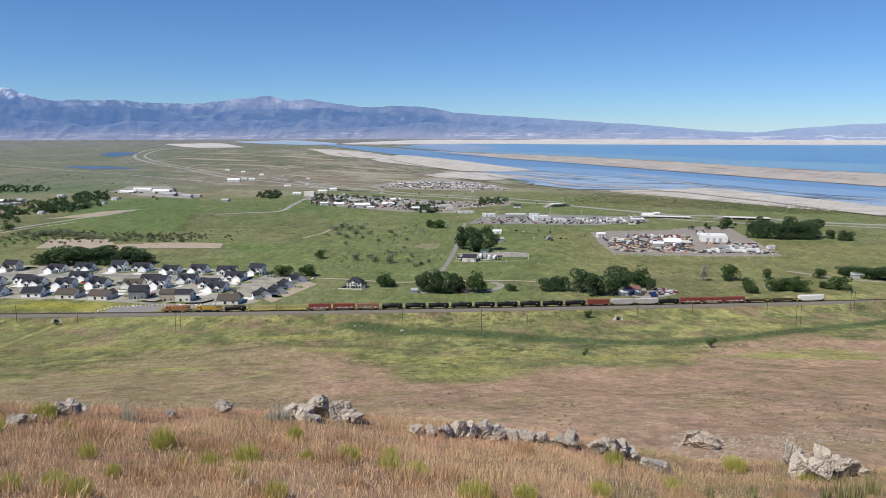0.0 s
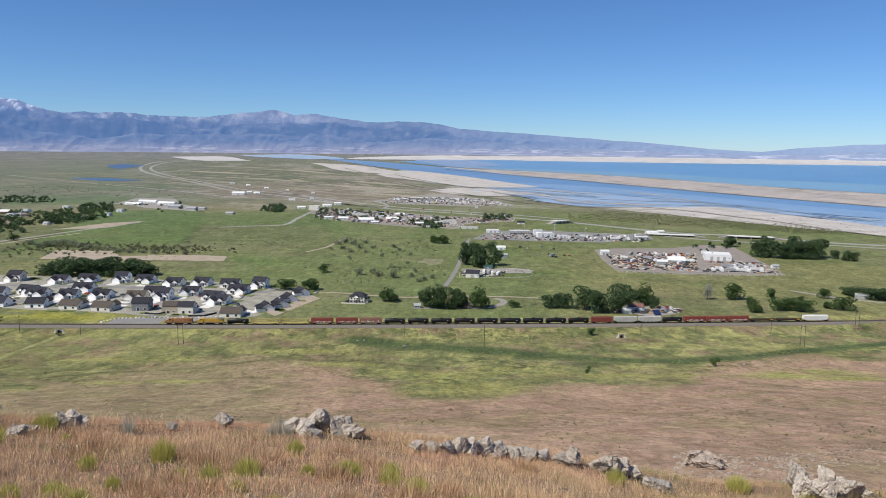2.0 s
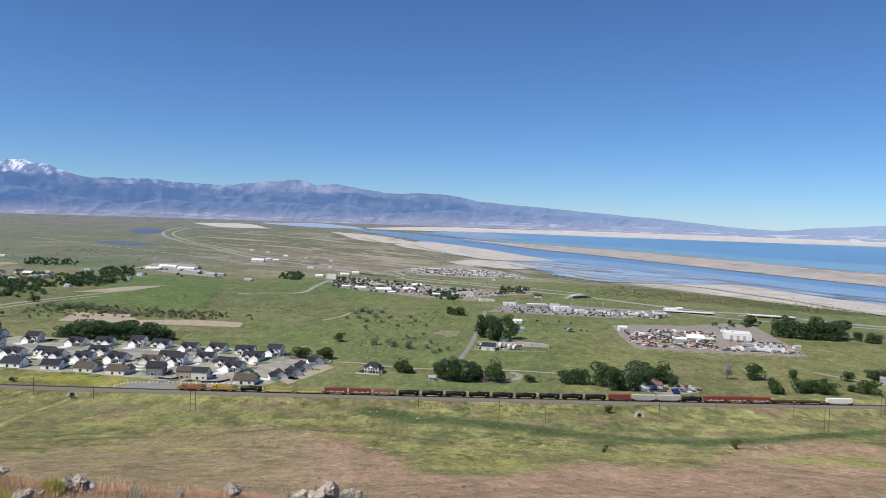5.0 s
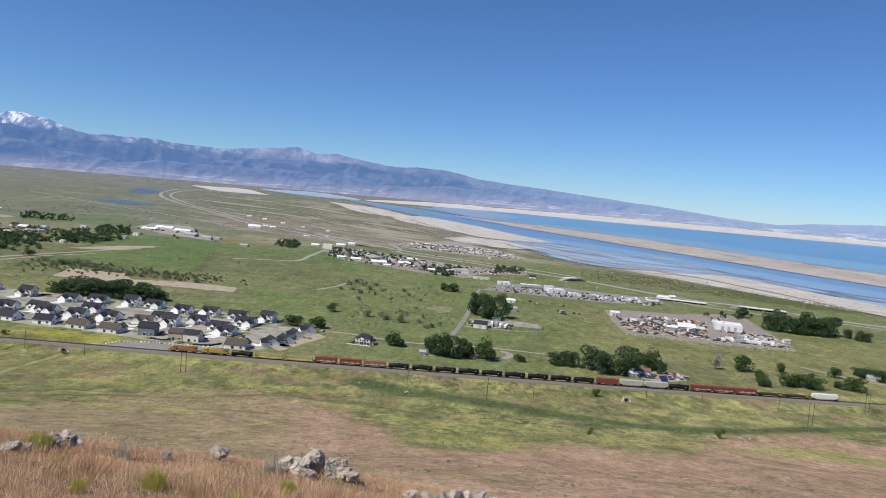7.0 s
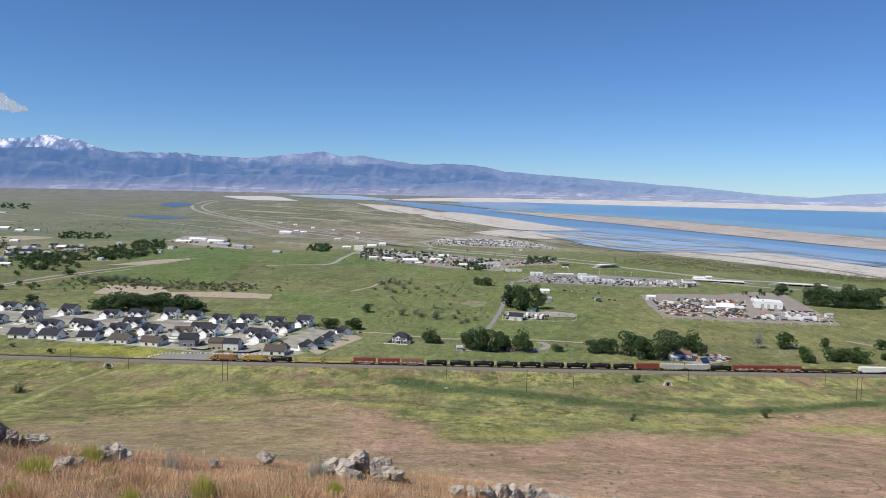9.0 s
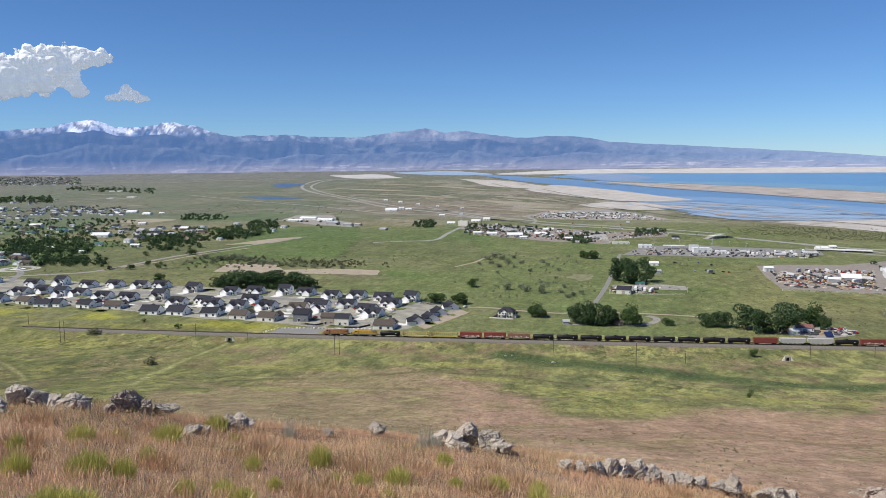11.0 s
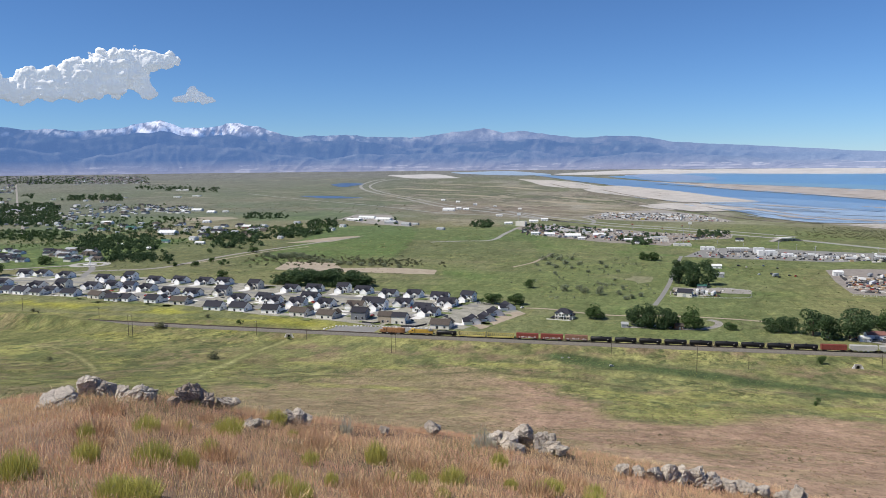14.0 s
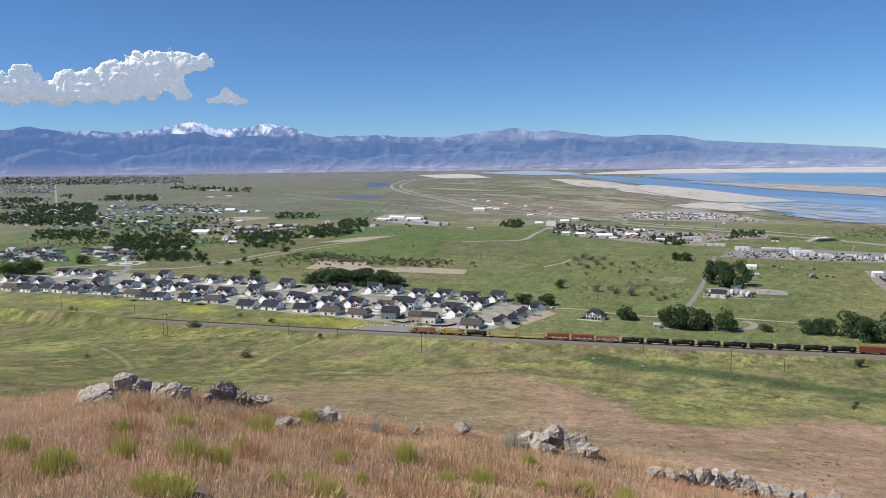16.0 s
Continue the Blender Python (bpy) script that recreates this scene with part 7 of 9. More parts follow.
def far_town(corners, n, size, wall, roof, label, seed):
    """Roofs and walls of a town kilometres off, too many to count."""
    rng = random.Random(seed)
    a, b, c, d = [Vector(p) for p in corners]
    walls, roofs = Shape(), Shape()
    for i in range(n):
        u, v = rng.random(), rng.random()
        p = a.lerp(b, u).lerp(d.lerp(c, u), v)
        g = height(p.x, p.y)
        w, e, h = size * rng.uniform(0.7, 1.3), size * rng.uniform(0.5, 0.8), rng.uniform(2.6, 4.2)
        gable_wall(walls, p.x - w / 2, p.x + w / 2, p.y - e / 2, p.y + e / 2, g - 1, g + h, g + h + e * 0.25, "x")
        gable(roofs, p.x - w / 2, p.x + w / 2, p.y - e / 2, p.y + e / 2, g + h, g + h + e * 0.25, "x", 0.3)
    root = tagged(new("far_town", walls.mesh("far_town", wall)), label, "town", kind="stuff")
    tagged(part("roofs", roofs, roof, root), kind="stuff")


TOWN_WALL = mat("far_pale_siding", (0.43, 0.42, 0.42), 0.9, var=0.35, size=14)
TOWN_RED = mat("far_brown_shingle", (0.105, 0.085, 0.085), 0.9, var=0.3, size=6)
far_town([(-2771, 3089), (-2486, 3291), (-2831, 3624), (-3093, 3452)], 150, 11, TOWN_WALL, TOWN_RED, "dense far town of pale houses with brownish roofs", 1)
far_town([(-3254, 2880), (-2758, 3094), (-3068, 3446), (-3492, 3095)], 50, 11, TOWN_WALL, DARK_ROOF, "far houses among the trees of a town", 2)
far_town([(-2788, 2465), (-2578, 2542), (-3013, 2975), (-3228, 2857)], 60, 11, TOWN_WALL, TOWN_RED, "new far suburb with brownish roofs", 3)
far_town([(-1367, 1470), (-1211, 1779), (-1437, 2112), (-1717, 1897)], 60, 10, WHITE, DARK_ROOF, "white farmhouses of a spread-out village", 4)
far_town([(-1453, 1322), (-1273, 1385), (-1838, 1980), (-2039, 1882)], 45, 10, WHITE, METAL_GREY, "pale houses scattered in an orchard suburb", 5)
wood("woodland", [(-3254, 2880), (-2472, 3295), (-2778, 3655), (-3506, 3107)], 620, 9, "dark trees of the far town", seed=51, detail=18)
wood("woodland", [(-2728, 2411), (-2521, 2485), (-3013, 2975), (-3228, 2857)], 60, 6, "garden trees of a far suburb", seed=52, detail=18)
wood("woodland", [(-2340, 2991), (-2032, 2994), (-2245, 3284), (-2501, 3242)], 70, 7, "far dark tree line", seed=54, detail=20)
wood("woodland", [(-2161, 1907), (-2048, 1934), (-2402, 2271), (-2527, 2232)], 40, 9, "dark trees in the far suburb", seed=55, detail=30)
wood("woodland", [(-1467, 1319), (-1248, 1358), (-1882, 2028), (-2104, 1920)], 120, 9, "dense dark trees of an orchard suburb", seed=56, detail=34)
wood("scrub", [(-1046, 1136), (-840, 1269), (-985, 1466), (-1259, 1387)], 120, 4, "brush and hedges between farms", SAGE, 57, 20)
wood("scrub", [(-1014, 952), (-689, 1039), (-783, 1147), (-1143, 1074)], 120, 4, "loose brush along field edges", LEAF, 58, 20)


# ---- parked cars, trailers, yard machines ----
def car(label, paint, tall=0.0):
    root = thing("car", label, "car", "parked cars")
    body = Shape().prism(((-2.3, 0.35), (2.3, 0.35), (2.35, 0.75), (2.2, 0.95), (1.0, 1.0 + tall), (-2.2, 1.02 + tall), (-2.35, 0.7)), "y", -0.9, 0.9)
    body.prism(((-1.35, 1.46 + tall), (0.25, 1.44 + tall), (0.2, 1.5 + tall), (-1.3, 1.52 + tall)), "y", -0.72, 0.72)
    part("body", body, paint, root)
    part("window_glass", Shape().prism(((-1.9, 1.0 + tall), (0.95, 1.0 + tall), (0.3, 1.45 + tall), (-1.4, 1.47 + tall)), "y", -0.78, 0.78), GLASS, root)
    me = Shape().tube((0, -0.12, 0), (0, 0.12, 0), 0.34, n=10).mesh("wheel", FRAME_BLACK)
    for x in (-1.4, 1.45):
        for y in (-0.82, 0.82):
            part("wheel", me, FRAME_BLACK, root).location = (x, y, 0.34)
    return root


def trailer(label, paint, length=9.0):
    root = thing("trailer", label, "trailer", "parked trailers")
    h = length / 2
    part("body", Shape().prism(((-h, 0.9), (h, 0.9), (h, 3.2), (h - 0.4, 3.6), (-h + 0.3, 3.6), (-h, 3.3)), "y", -1.25, 1.25), paint, root)
    part("stripe", Shape().box(-h + 0.4, h - 0.4, -1.28, -1.25, 1.3, 1.7), METAL_GREY, root)
    part("underframe", Shape().box(-h, h + 1.0, -0.5, 0.5, 0.6, 0.9), FRAME_BLACK, root)
    me = Shape().tube((0, -0.15, 0), (0, 0.15, 0), 0.45, n=10).mesh("wheel", FRAME_BLACK)
    for x in (-h * 0.55, -h * 0.3):
        for y in (-1.1, 1.1):
            part("wheel", me, FRAME_BLACK, root).location = (x, y, 0.45)
    return root


def loader(label, paint):
    root = thing("yard_machine", label, "machine", "yard machines")
    part("chassis", Shape().prism(((-2.6, 0.6), (2.4, 0.6), (2.6, 1.4), (0.8, 1.7), (-2.6, 1.7)), "y", -0.9, 0.9), paint, root)
    part("cab", Shape().box(-0.9, 0.6, -0.75, 0.75, 1.7, 3.0), GLASS, root)
    part("boom", Shape().tube((0.6, 0, 1.6), (3.4, 0, 2.6), 0.22, 0.16, 6).tube((3.4, 0, 2.6), (4.2, 0, 0.9), 0.16, 0.14, 6), paint, root)
    me = Shape().tube((0, -0.3, 0), (0, 0.3, 0), 0.7, n=12).mesh("wheel", FRAME_BLACK)
    for x in (-1.6, 1.6):
        for y in (-0.95, 0.95):
            part("wheel", me, FRAME_BLACK, root).location = (x, y, 0.7)
    return root


def park():
    paints = {n: mat("car_" + n, c, 0.35, var=0.05, spec=0.5) for n, c in (("white", (0.75, 0.75, 0.75)), ("black", (0.02, 0.02, 0.022)), ("silver", (0.42, 0.43, 0.44)), ("red", (0.38, 0.03, 0.025)), ("blue", (0.04, 0.08, 0.24)))}
    cars = [car("parked white car", paints["white"]) , car("parked black pickup truck", paints["black"], 0.25), car("parked silver car", paints["silver"]), car("parked red pickup truck", paints["red"], 0.25), car("parked blue car", paints["blue"])]
    for c in cars:
        c["label"] += " on the gravel"
    vans = [trailer("white camper trailer parked in the lot", METAL_WHITE, 8.0), trailer("long white freight trailer parked in the lot", METAL_WHITE, 14.0), trailer("grey box trailer parked in the lot", METAL_GREY, 10.0)]
    rigs = [loader("yellow loader standing in the yard", LOCO_YELLOW), loader("red farm machine standing in the yard", paints["red"]), loader("orange rusty machine in the yard", LOCO_ORANGE)]
    lots = [
        (cars, 30, [(44, 1078), (172, 1058), (285, 1064), (73, 1127)]), (vans, 16, [(176, 1085), (289, 1078), (295, 1135), (192, 1127)]),
        (cars, 22, [(280, 819), (355, 796), (367, 865), (309, 878)]), (vans, 16, [(285, 808), (341, 803), (348, 835), (309, 839)]),
        (rigs, 13, [(189, 831), (269, 815), (278, 852), (197, 911)]), (cars, 17, [(185, 839), (271, 811), (280, 848), (206, 906)]), (rigs, 7, [(232, 905), (300, 898), (306, 930), (245, 938)]), (vans, 7, [(236, 900), (296, 896), (300, 925), (248, 932)]), (vans, 12, [(202, 874), (281, 831), (288, 874), (221, 941)]),
        (vans, 80, [(-154, 1776), (137, 1723), (93, 1891), (-121, 1933)]), (cars, 16, [(-152, 1758), (148, 1706), (92, 1871), (-119, 1891)]),
        (cars, 26, [(-228, 1358), (105, 1317), (111, 1403), (-252, 1499)]), (vans, 18, [(-221, 1317), (15, 1241), (6, 1358), (-233, 1450)]),
        (cars, 16, [(-711, 633), (-343.6, 604.1), (-387, 671), (-755, 681)]), (cars, 15, [(-339.6, 597.0), (-148.0, 587.9), (-176.5, 659.0), (-367, 669)]),
        (cars, 5, [(166.6, 595.5), (190.0, 597.6), (193.1, 615.3), (174.9, 617.7)]), (cars, 9, [(172.4, 600.0), (191.3, 602.0), (190.7, 615.3), (176.6, 615.4)]), (cars, 4, [(29, 757), (67, 764), (57, 781), (33, 778)]), (vans, 4, [(35, 764), (58, 760), (57, 778), (39, 781)]),
        (cars, 3, [(-13.4, 604.1), (21.1, 601.8), (19.0, 606.3), (-11.1, 606.5)]), (cars, 5, [(111, 911), (158, 883), (156, 911), (113, 931)]), (vans, 1, [(128, 905), (134, 900), (134, 906), (128, 910)]), (cars, 4, [(84, 963), (151, 974), (154, 1014), (87, 996)]),
        (vans, 14, [(-1384, 1303), (-808, 1184), (-947, 1410), (-1440, 1389)]), (cars, 4, [(-160.7, 672.1), (-106.6, 653.9), (-108.7, 666.9), (-156.8, 677.4)])]
    rng = random.Random(21)
    used = set()
    for kinds, n, corners in lots:
        a, b, c, d = [Vector(p) for p in corners]
        lean = math.degrees(math.atan2(b.y - a.y, b.x - a.x))
        for i in range(n):
            u, v = (i + rng.random() * 0.7) / n, rng.choice((0.05, 0.35, 0.65, 0.95))
            p = a.lerp(b, u).lerp(d.lerp(c, u), v)
            m = at(p.x, p.y, lean + rng.choice((90, 90, 0, 80)) + rng.uniform(-6, 6), 0.15)
            ob = kinds[rng.randrange(len(kinds))]
            if ob in used:
                copy_thing(ob, m)
            else:
                ob.matrix_world = m
                used.add(ob)


park()


def clutter(name, corners, n, material, label, seed, high=1.6):
    """Stacked goods, crates and scrap, far too many to count."""
    rng = random.Random(seed)
    a, b, c, d = [Vector(p) for p in corners]
    s = Shape()
    for _ in range(n):
        u, v = rng.random(), rng.random()
        p = a.lerp(b, u).lerp(d.lerp(c, u), v)
        w, e, h = rng.uniform(0.6, 2.6), rng.uniform(0.6, 2.0), rng.uniform(0.5, high)
        s.prism(((p.x - w, 0.1), (p.x + w, 0.1), (p.x + w * rng.uniform(0.5, 1), h), (p.x - w * rng.uniform(0.5, 1), h * rng.uniform(0.7, 1.2))), "y", p.y - e, p.y + e)
    tagged(new(name, s.mesh(name, material)), label, "clutter", kind="stuff")


def canopy(x, y, w, yaw):
    """A fuel canopy: a flat deck on posts over pump islands."""
    root = thing("fuel_canopy", "white flat fuel canopy on posts over pumps", "canopy", "fuel canopies")
    part("deck", Shape().box(-w / 2, w / 2, -5, 5, 4.6, 5.5), METAL_WHITE, root)
    for k in range(4):
        px = -w * 0.38 + k * w * 0.253
        for py in (-3, 3):
            part("post", Shape().box(px - 0.2, px + 0.2, py - 0.2, py + 0.2, 0, 4.6), METAL_WHITE, root)
        part("pump", Shape().box(px - 0.5, px + 0.5, -0.6, 0.6, 0, 1.9), METAL_GREY, root)
    root.matrix_world = at(x, y, yaw, 0.1)


def sign(x, y, w, h, paint, label):
    """A tall roadside sign: a steel mast with a boxed face."""
    w = w * 0.7
    root = thing("road_sign", label, "sign", "roadside signs")
    part("mast", Shape().tube((0, 0, -0.5), (0, 0, h), 0.35), METAL_GREY, root)
    part("face", Shape().box(-w / 2, w / 2, -0.4, 0.4, h - w * 0.55, h), paint, root)
    part("rim", Shape().box(-w / 2 - 0.15, w / 2 + 0.15, -0.3, 0.3, h - w * 0.55 - 0.25, h - w * 0.55), METAL_GREY, root)
    root.matrix_world = at(x, y, 8)


for x, y, w, h in [(111, 1150, 30, 5.2), (281, 1085, 19, 5.2)]:
    canopy(x, y, w, 3)
SIGN_YELLOW = mat("sign_yellow", (0.45, 0.36, 0.10), 0.5, var=0.1)
SIGN_RED = mat("sign_red", (0.30, 0.10, 0.06), 0.5, var=0.1)
for spec, places in (((SIGN_YELLOW, "tall yellow roadside sign on a mast"), [(-30, 1626, 9.8, 12), (-42, 1317, 5, 12), (91, 1259, 3.8, 7.6)]), ((SIGN_RED, "tall red and orange roadside sign on a mast"), [(-44, 1402, 5.3, 18), (8, 1402, 4.2, 11), (44, 1474, 4.4, 10)]),
                     ((METAL_WHITE, "tall white sign mast beside the highway"), [(39, 1232, 2.8, 23), (59, 1512, 9.1, 13), (-303, 1689, 12, 16), (-194, 1474, 6.8, 10), (167, 1166, 2.7, 14), (211, 1142, 2.7, 11)])):
    for x, y, w, h in places:
        sign(x, y, w, h, *spec)

def lot_lamp():
    root = thing("lot_lamp", "tall grey lamp post over the truck stop", "street lamp", "lot lamps")
    part("mast", Shape().tube((0, 0, 0), (0, 0, 10.5), 0.16, 0.11, 7), METAL_GREY, root)
    part("arm", Shape().box(-1.3, 1.3, -0.07, 0.07, 10.3, 10.5), METAL_GREY, root)
    for x in (-1.4, 1.4):
        part("lamp_head", Shape().box(x - 0.45, x + 0.45, -0.25, 0.25, 10.35, 10.6), METAL_WHITE, root)
    return root


post = lot_lamp()
for k, (x, y) in enumerate([(58, 1085), (98, 1075), (140, 1070), (182, 1066), (226, 1072), (268, 1082), (300, 1110), (80, 1120), (160, 1125), (205, 1118), (250, 1112), (290, 1145), (120, 1165), (190, 1160)]):
    if k:
        copy_thing(post, at(x, y, 7 * k, 0.1))
    else:
        post.matrix_world = at(x, y, 7, 0.1)

CRATE_RED = mat("red_goods", (0.34, 0.07, 0.05), 0.7, var=0.3, size=2)
CRATE_PALE = mat("pale_goods", (0.55, 0.52, 0.48), 0.7, var=0.3, size=2)
CRATE_DARK = mat("dark_goods", (0.06, 0.06, 0.065), 0.8, var=0.4, size=2)
CRATE_TAN = mat("tan_goods", (0.36, 0.26, 0.16), 0.8, var=0.35, size=2)
for k, (stuff, word, n) in enumerate(((CRATE_RED, "red", 9), (CRATE_PALE, "pale", 70), (CRATE_DARK, "dark", 110), (CRATE_TAN, "tan", 45))):
    clutter("yard_goods", [(186, 815), (272, 804), (294, 883), (198, 931)], int(n * 1.7), stuff, word + " goods and scrap heaped in the yard", 100 + k)
    clutter("yard_goods", [(275, 804), (355, 792), (371, 874), (308, 883)], n // 2, stuff, word + " goods and scrap standing in the yard", 110 + k)
    clutter("town_goods", [(-240, 1337), (15, 1223), (108, 1358), (-261, 1553)], n * 2, stuff, word + " yards and vehicles in the small town", 120 + k, 3.0)
    clutter("lot_goods", [(-155, 1740), (147, 1689), (95, 1933), (-124, 1977)], n * 2, stuff, word + " vehicles packed on the far lot", 130 + k, 3.2)
    clutter("truck_stop_vehicles", [(40, 1071), (284, 1058), (304, 1135), (67, 1150)], n if word in ("pale", "dark") else n // 3, stuff, word + " trucks and cars parked on the truck stop", 160 + k, 2.6)
    clutter("yard_goods", [(228, 896), (304, 890), (312, 936), (240, 945)], n // 2 + (12 if word == "red" else 0), stuff, word + " machines and goods at the back of the yard", 180 + k, 2.4)
    clutter("cabin_goods", [(133, 588), (192, 596), (190, 612), (140, 604)], n // 4, stuff, word + " junk strewn about the yard by the railway", 190 + k, 1.4)
    clutter("roadside_vehicles", [(45, 1317), (123, 1359), (123, 1414), (54, 1403)], n // 3, stuff, word + " vehicles parked beside the highway", 170 + k, 2.4)
    clutter("farm_goods", [(16, 757), (67, 760), (64, 792), (19, 792)], n // 5, stuff, word + " things about the farmyard", 140 + k)
    clutter("plot_goods", [(-697, 621), (-155.8, 581.4), (-163.9, 651.2), (-755, 681)], n // 2, stuff, word + " building goods between the new houses", 150 + k, 1.2)

# ---- poles, fences, culverts, overpass ----
POLE = mat("weathered_pole", (0.11, 0.085, 0.065), 0.95, var=0.25, size=1)


def pole(height_m, twin):
    root = thing("power_pole", "twin-legged wooden power pole with a crossarm" if twin else "single wooden power pole with a crossarm", "power pole", "power line")
    for y in ((-1.6, 1.6) if twin else (0,)):
        part("post", Shape().tube((y, 0, -1), (y, 0, height_m), 0.2, 0.14, 8), POLE, root)
    a = part("crossarm", Shape().box(-2.6 if twin else -1.3, 2.6 if twin else 1.3, -0.12, 0.12, height_m - 1.2, height_m - 0.95), POLE, root)
    for k in (-2.3, 0, 2.3):
        part("insulator", Shape().tube((k * (1 if twin else 0.5), 0, height_m - 0.95), (k * (1 if twin else 0.5), 0, height_m - 0.6), 0.07, n=6), TRIM, a)
    return root


def poles():
    spots = [(True, [(-391.6, 486.6, 4.1, 17), (-174.9, 485.2, 3.2, 14)]), (True, [(237.5, 491.5, 4.7, 15), (305.3, 550.1, 5.5, 14)]), (False, [(-28.7, 518.2, 1.6, 13), (25.2, 480.4, 1.9, 17), (57.0, 497.6, 1.6, 8.6), (139.5, 528.0, 1.7, 8.7), (233.6, 531.2, 1.9, 11), (182.0, 537.8, 2.3, 7.4), (-252.6, 508.5, 1.5, 8.7), (-297.6, 513.5, 1.6, 12)]), (False, [(-554, 546, 2.6, 12), (-460, 533, 2.3, 9.3)] )]
    for twin, places in spots:
        for x, y, w, h in places:
            pole(max(8.0, h), twin).matrix_world = at(x, y, 90 if not twin else 12, 0)


poles()


def culvert(x, y, w, h):
    root = thing("culvert", "pale concrete culvert mouth below the railway", "culvert")
    s = Shape()
    arch = [(-w * 0.28, 0)] + [(math.cos(a) * -w * 0.28, h * 0.45 + math.sin(a) * h * 0.3) for a in np.linspace(0, math.pi, 9)] + [(w * 0.28, 0)]
    s.prism([(-w / 2, -1)] + [(-w / 2, h)] + [(w / 2, h), (w / 2, -1), (w * 0.28, -1)] + arch[::-1] + [(-w * 0.28, -1)], "y", -0.4, 0.4)
    part("headwall", s, GRAVEL, root)
    # black panel behind the arch stands in for the shade inside
    part("bore", Shape().box(-w * 0.27, w * 0.27, 0.42, 0.6, -0.8, h * 0.74), FRAME_BLACK, root, "black panel painted as shade inside the culvert mouth")
    part("wing_wall", Shape().prism(((w / 2, -1), (w / 2, h), (w / 2 + 1.6, 0.2), (w / 2 + 1.6, -1)), "y", -0.4, 0.4), CONCRETE, root)
    part("wing_wall", Shape().prism(((-w / 2, -1), (-w / 2, h), (-w / 2 - 1.6, 0.2), (-w / 2 - 1.6, -1)), "y", -0.4, 0.4), CONCRETE, root)
    root.matrix_world = at(x, y, 5, 0)


for spot in ((-269.4, 512.5, 4.5, 3)), ((123.7, 519.2, 3.8, 3)):
    culvert(*spot)


def overpass(x, y, length, label, yaw, squat=0.75):
    root = thing("overpass", label, "bridge")
    h = length / 2
    part("deck", Shape().box(-h, h, -6, 12, 5.2, 6.4), CONCRETE, root)
    part("far_bank", Shape().box(-h, h, 11, 12, -0.5, 5.2), GRAVEL, root, "gravel bank under the bridge")
    part("parapet", Shape().box(-h, h, -6.3, -6.0, 5.6, 7.3), CONCRETE, root)
    for k in (-0.33, 0.0, 0.33):
        part("pier", Shape().box(k * length - 0.6, k * length + 0.6, -5, 5, -0.5, 5.2), CONCRETE, root)
    for k in (-1, 1):
        part("abutment", Shape().prism(((k * h, -0.5), (k * h, 6.2), (k * (h + 16), -0.5)), "y", -6, 6), GRAVEL, root, "sloping gravel abutment")
    root.matrix_world = at(x, y, yaw, 0) @ Matrix.Diagonal((1, 1, squat, 1))


overpass(*(453, 1120), 64, "concrete highway bridge with dark openings", -14, 0.5)
overpass(*(340, 1143), 70, "long low highway bridge with a dark underside", -14, 0.36)
overpass(*(199, 1317), 26, "concrete bridge abutment of a highway ramp", 30)


def fence(pts, label, high=1.2, step=9.0):
    root = thing("fence", label, "fence")
    p = resample(pts, max(3, int(np.hypot(*np.diff(np.array(pts), axis=0).T).sum() / step)))
    me = Shape().box(-0.12, 0.12, -0.12, 0.12, -0.2, high).mesh("post", FENCE)
    for (x, y), (x2, y2) in zip(p[:-1], p[1:]):
        part("post", me, FENCE, root).location = (x, y, height(x, y))
        for k in (0.35, 0.85):
            part("rail", Shape().tube((x, y, height(x, y) + high * k), (x2, y2, height(x2, y2) + high * k), 0.07, n=4), FENCE, root)


fence([(13, 750), (60, 750), (87, 757), (92, 800), (59, 811)], "pale rail fence round the paddock")
fence([(181, 792), (264, 781), (355, 781)], "long pale fence along the yard", 1.8)

# ---- the ridge: rocks, dry grass, green tufts ----
LIMESTONE = mat("grey_limestone", (0.545, 0.48, 0.415), 0.95, var=0.55, size=0.11, bump=0.06, tint=0.3)
TALUS = mat("talus_stone", (0.35, 0.30, 0.25), 0.95, var=0.5, size=0.3, bump=0.03)
DARK_STONE = mat("lichened_stone", (0.36, 0.295, 0.245), 0.95, var=0.6, size=0.14, bump=0.025)
DRY = leaf_mat("dry_grass", (0.63, 0.425, 0.25), (0.88, 0.64, 0.395))
PINK = leaf_mat("reddish_seed_heads", (0.57, 0.335, 0.225), (0.79, 0.505, 0.355))
WEED = leaf_mat("olive_weeds", (0.20, 0.20, 0.085), (0.38, 0.36, 0.17))
STRAW = leaf_mat("pale_straw", (0.72, 0.535, 0.305), (0.92, 0.735, 0.455))
TUFT = leaf_mat("green_rabbitbrush", (0.36, 0.355, 0.085), (0.62, 0.57, 0.19))
BRUSH = leaf_mat("dead_brush", (0.42, 0.265, 0.16), (0.62, 0.42, 0.26))
SILVER = leaf_mat("silvery_stems", (0.44, 0.42, 0.33), (0.64, 0.61, 0.49))


def near_height(x, y):
    d = np.hypot(x, y)
    return land(x, y) + (rough_field(x, y, 1.4, 21) - 0.5) * 0.16 * np.clip((40 - d) / 30, 0, 1) * np.clip(d / 2, 0, 1)


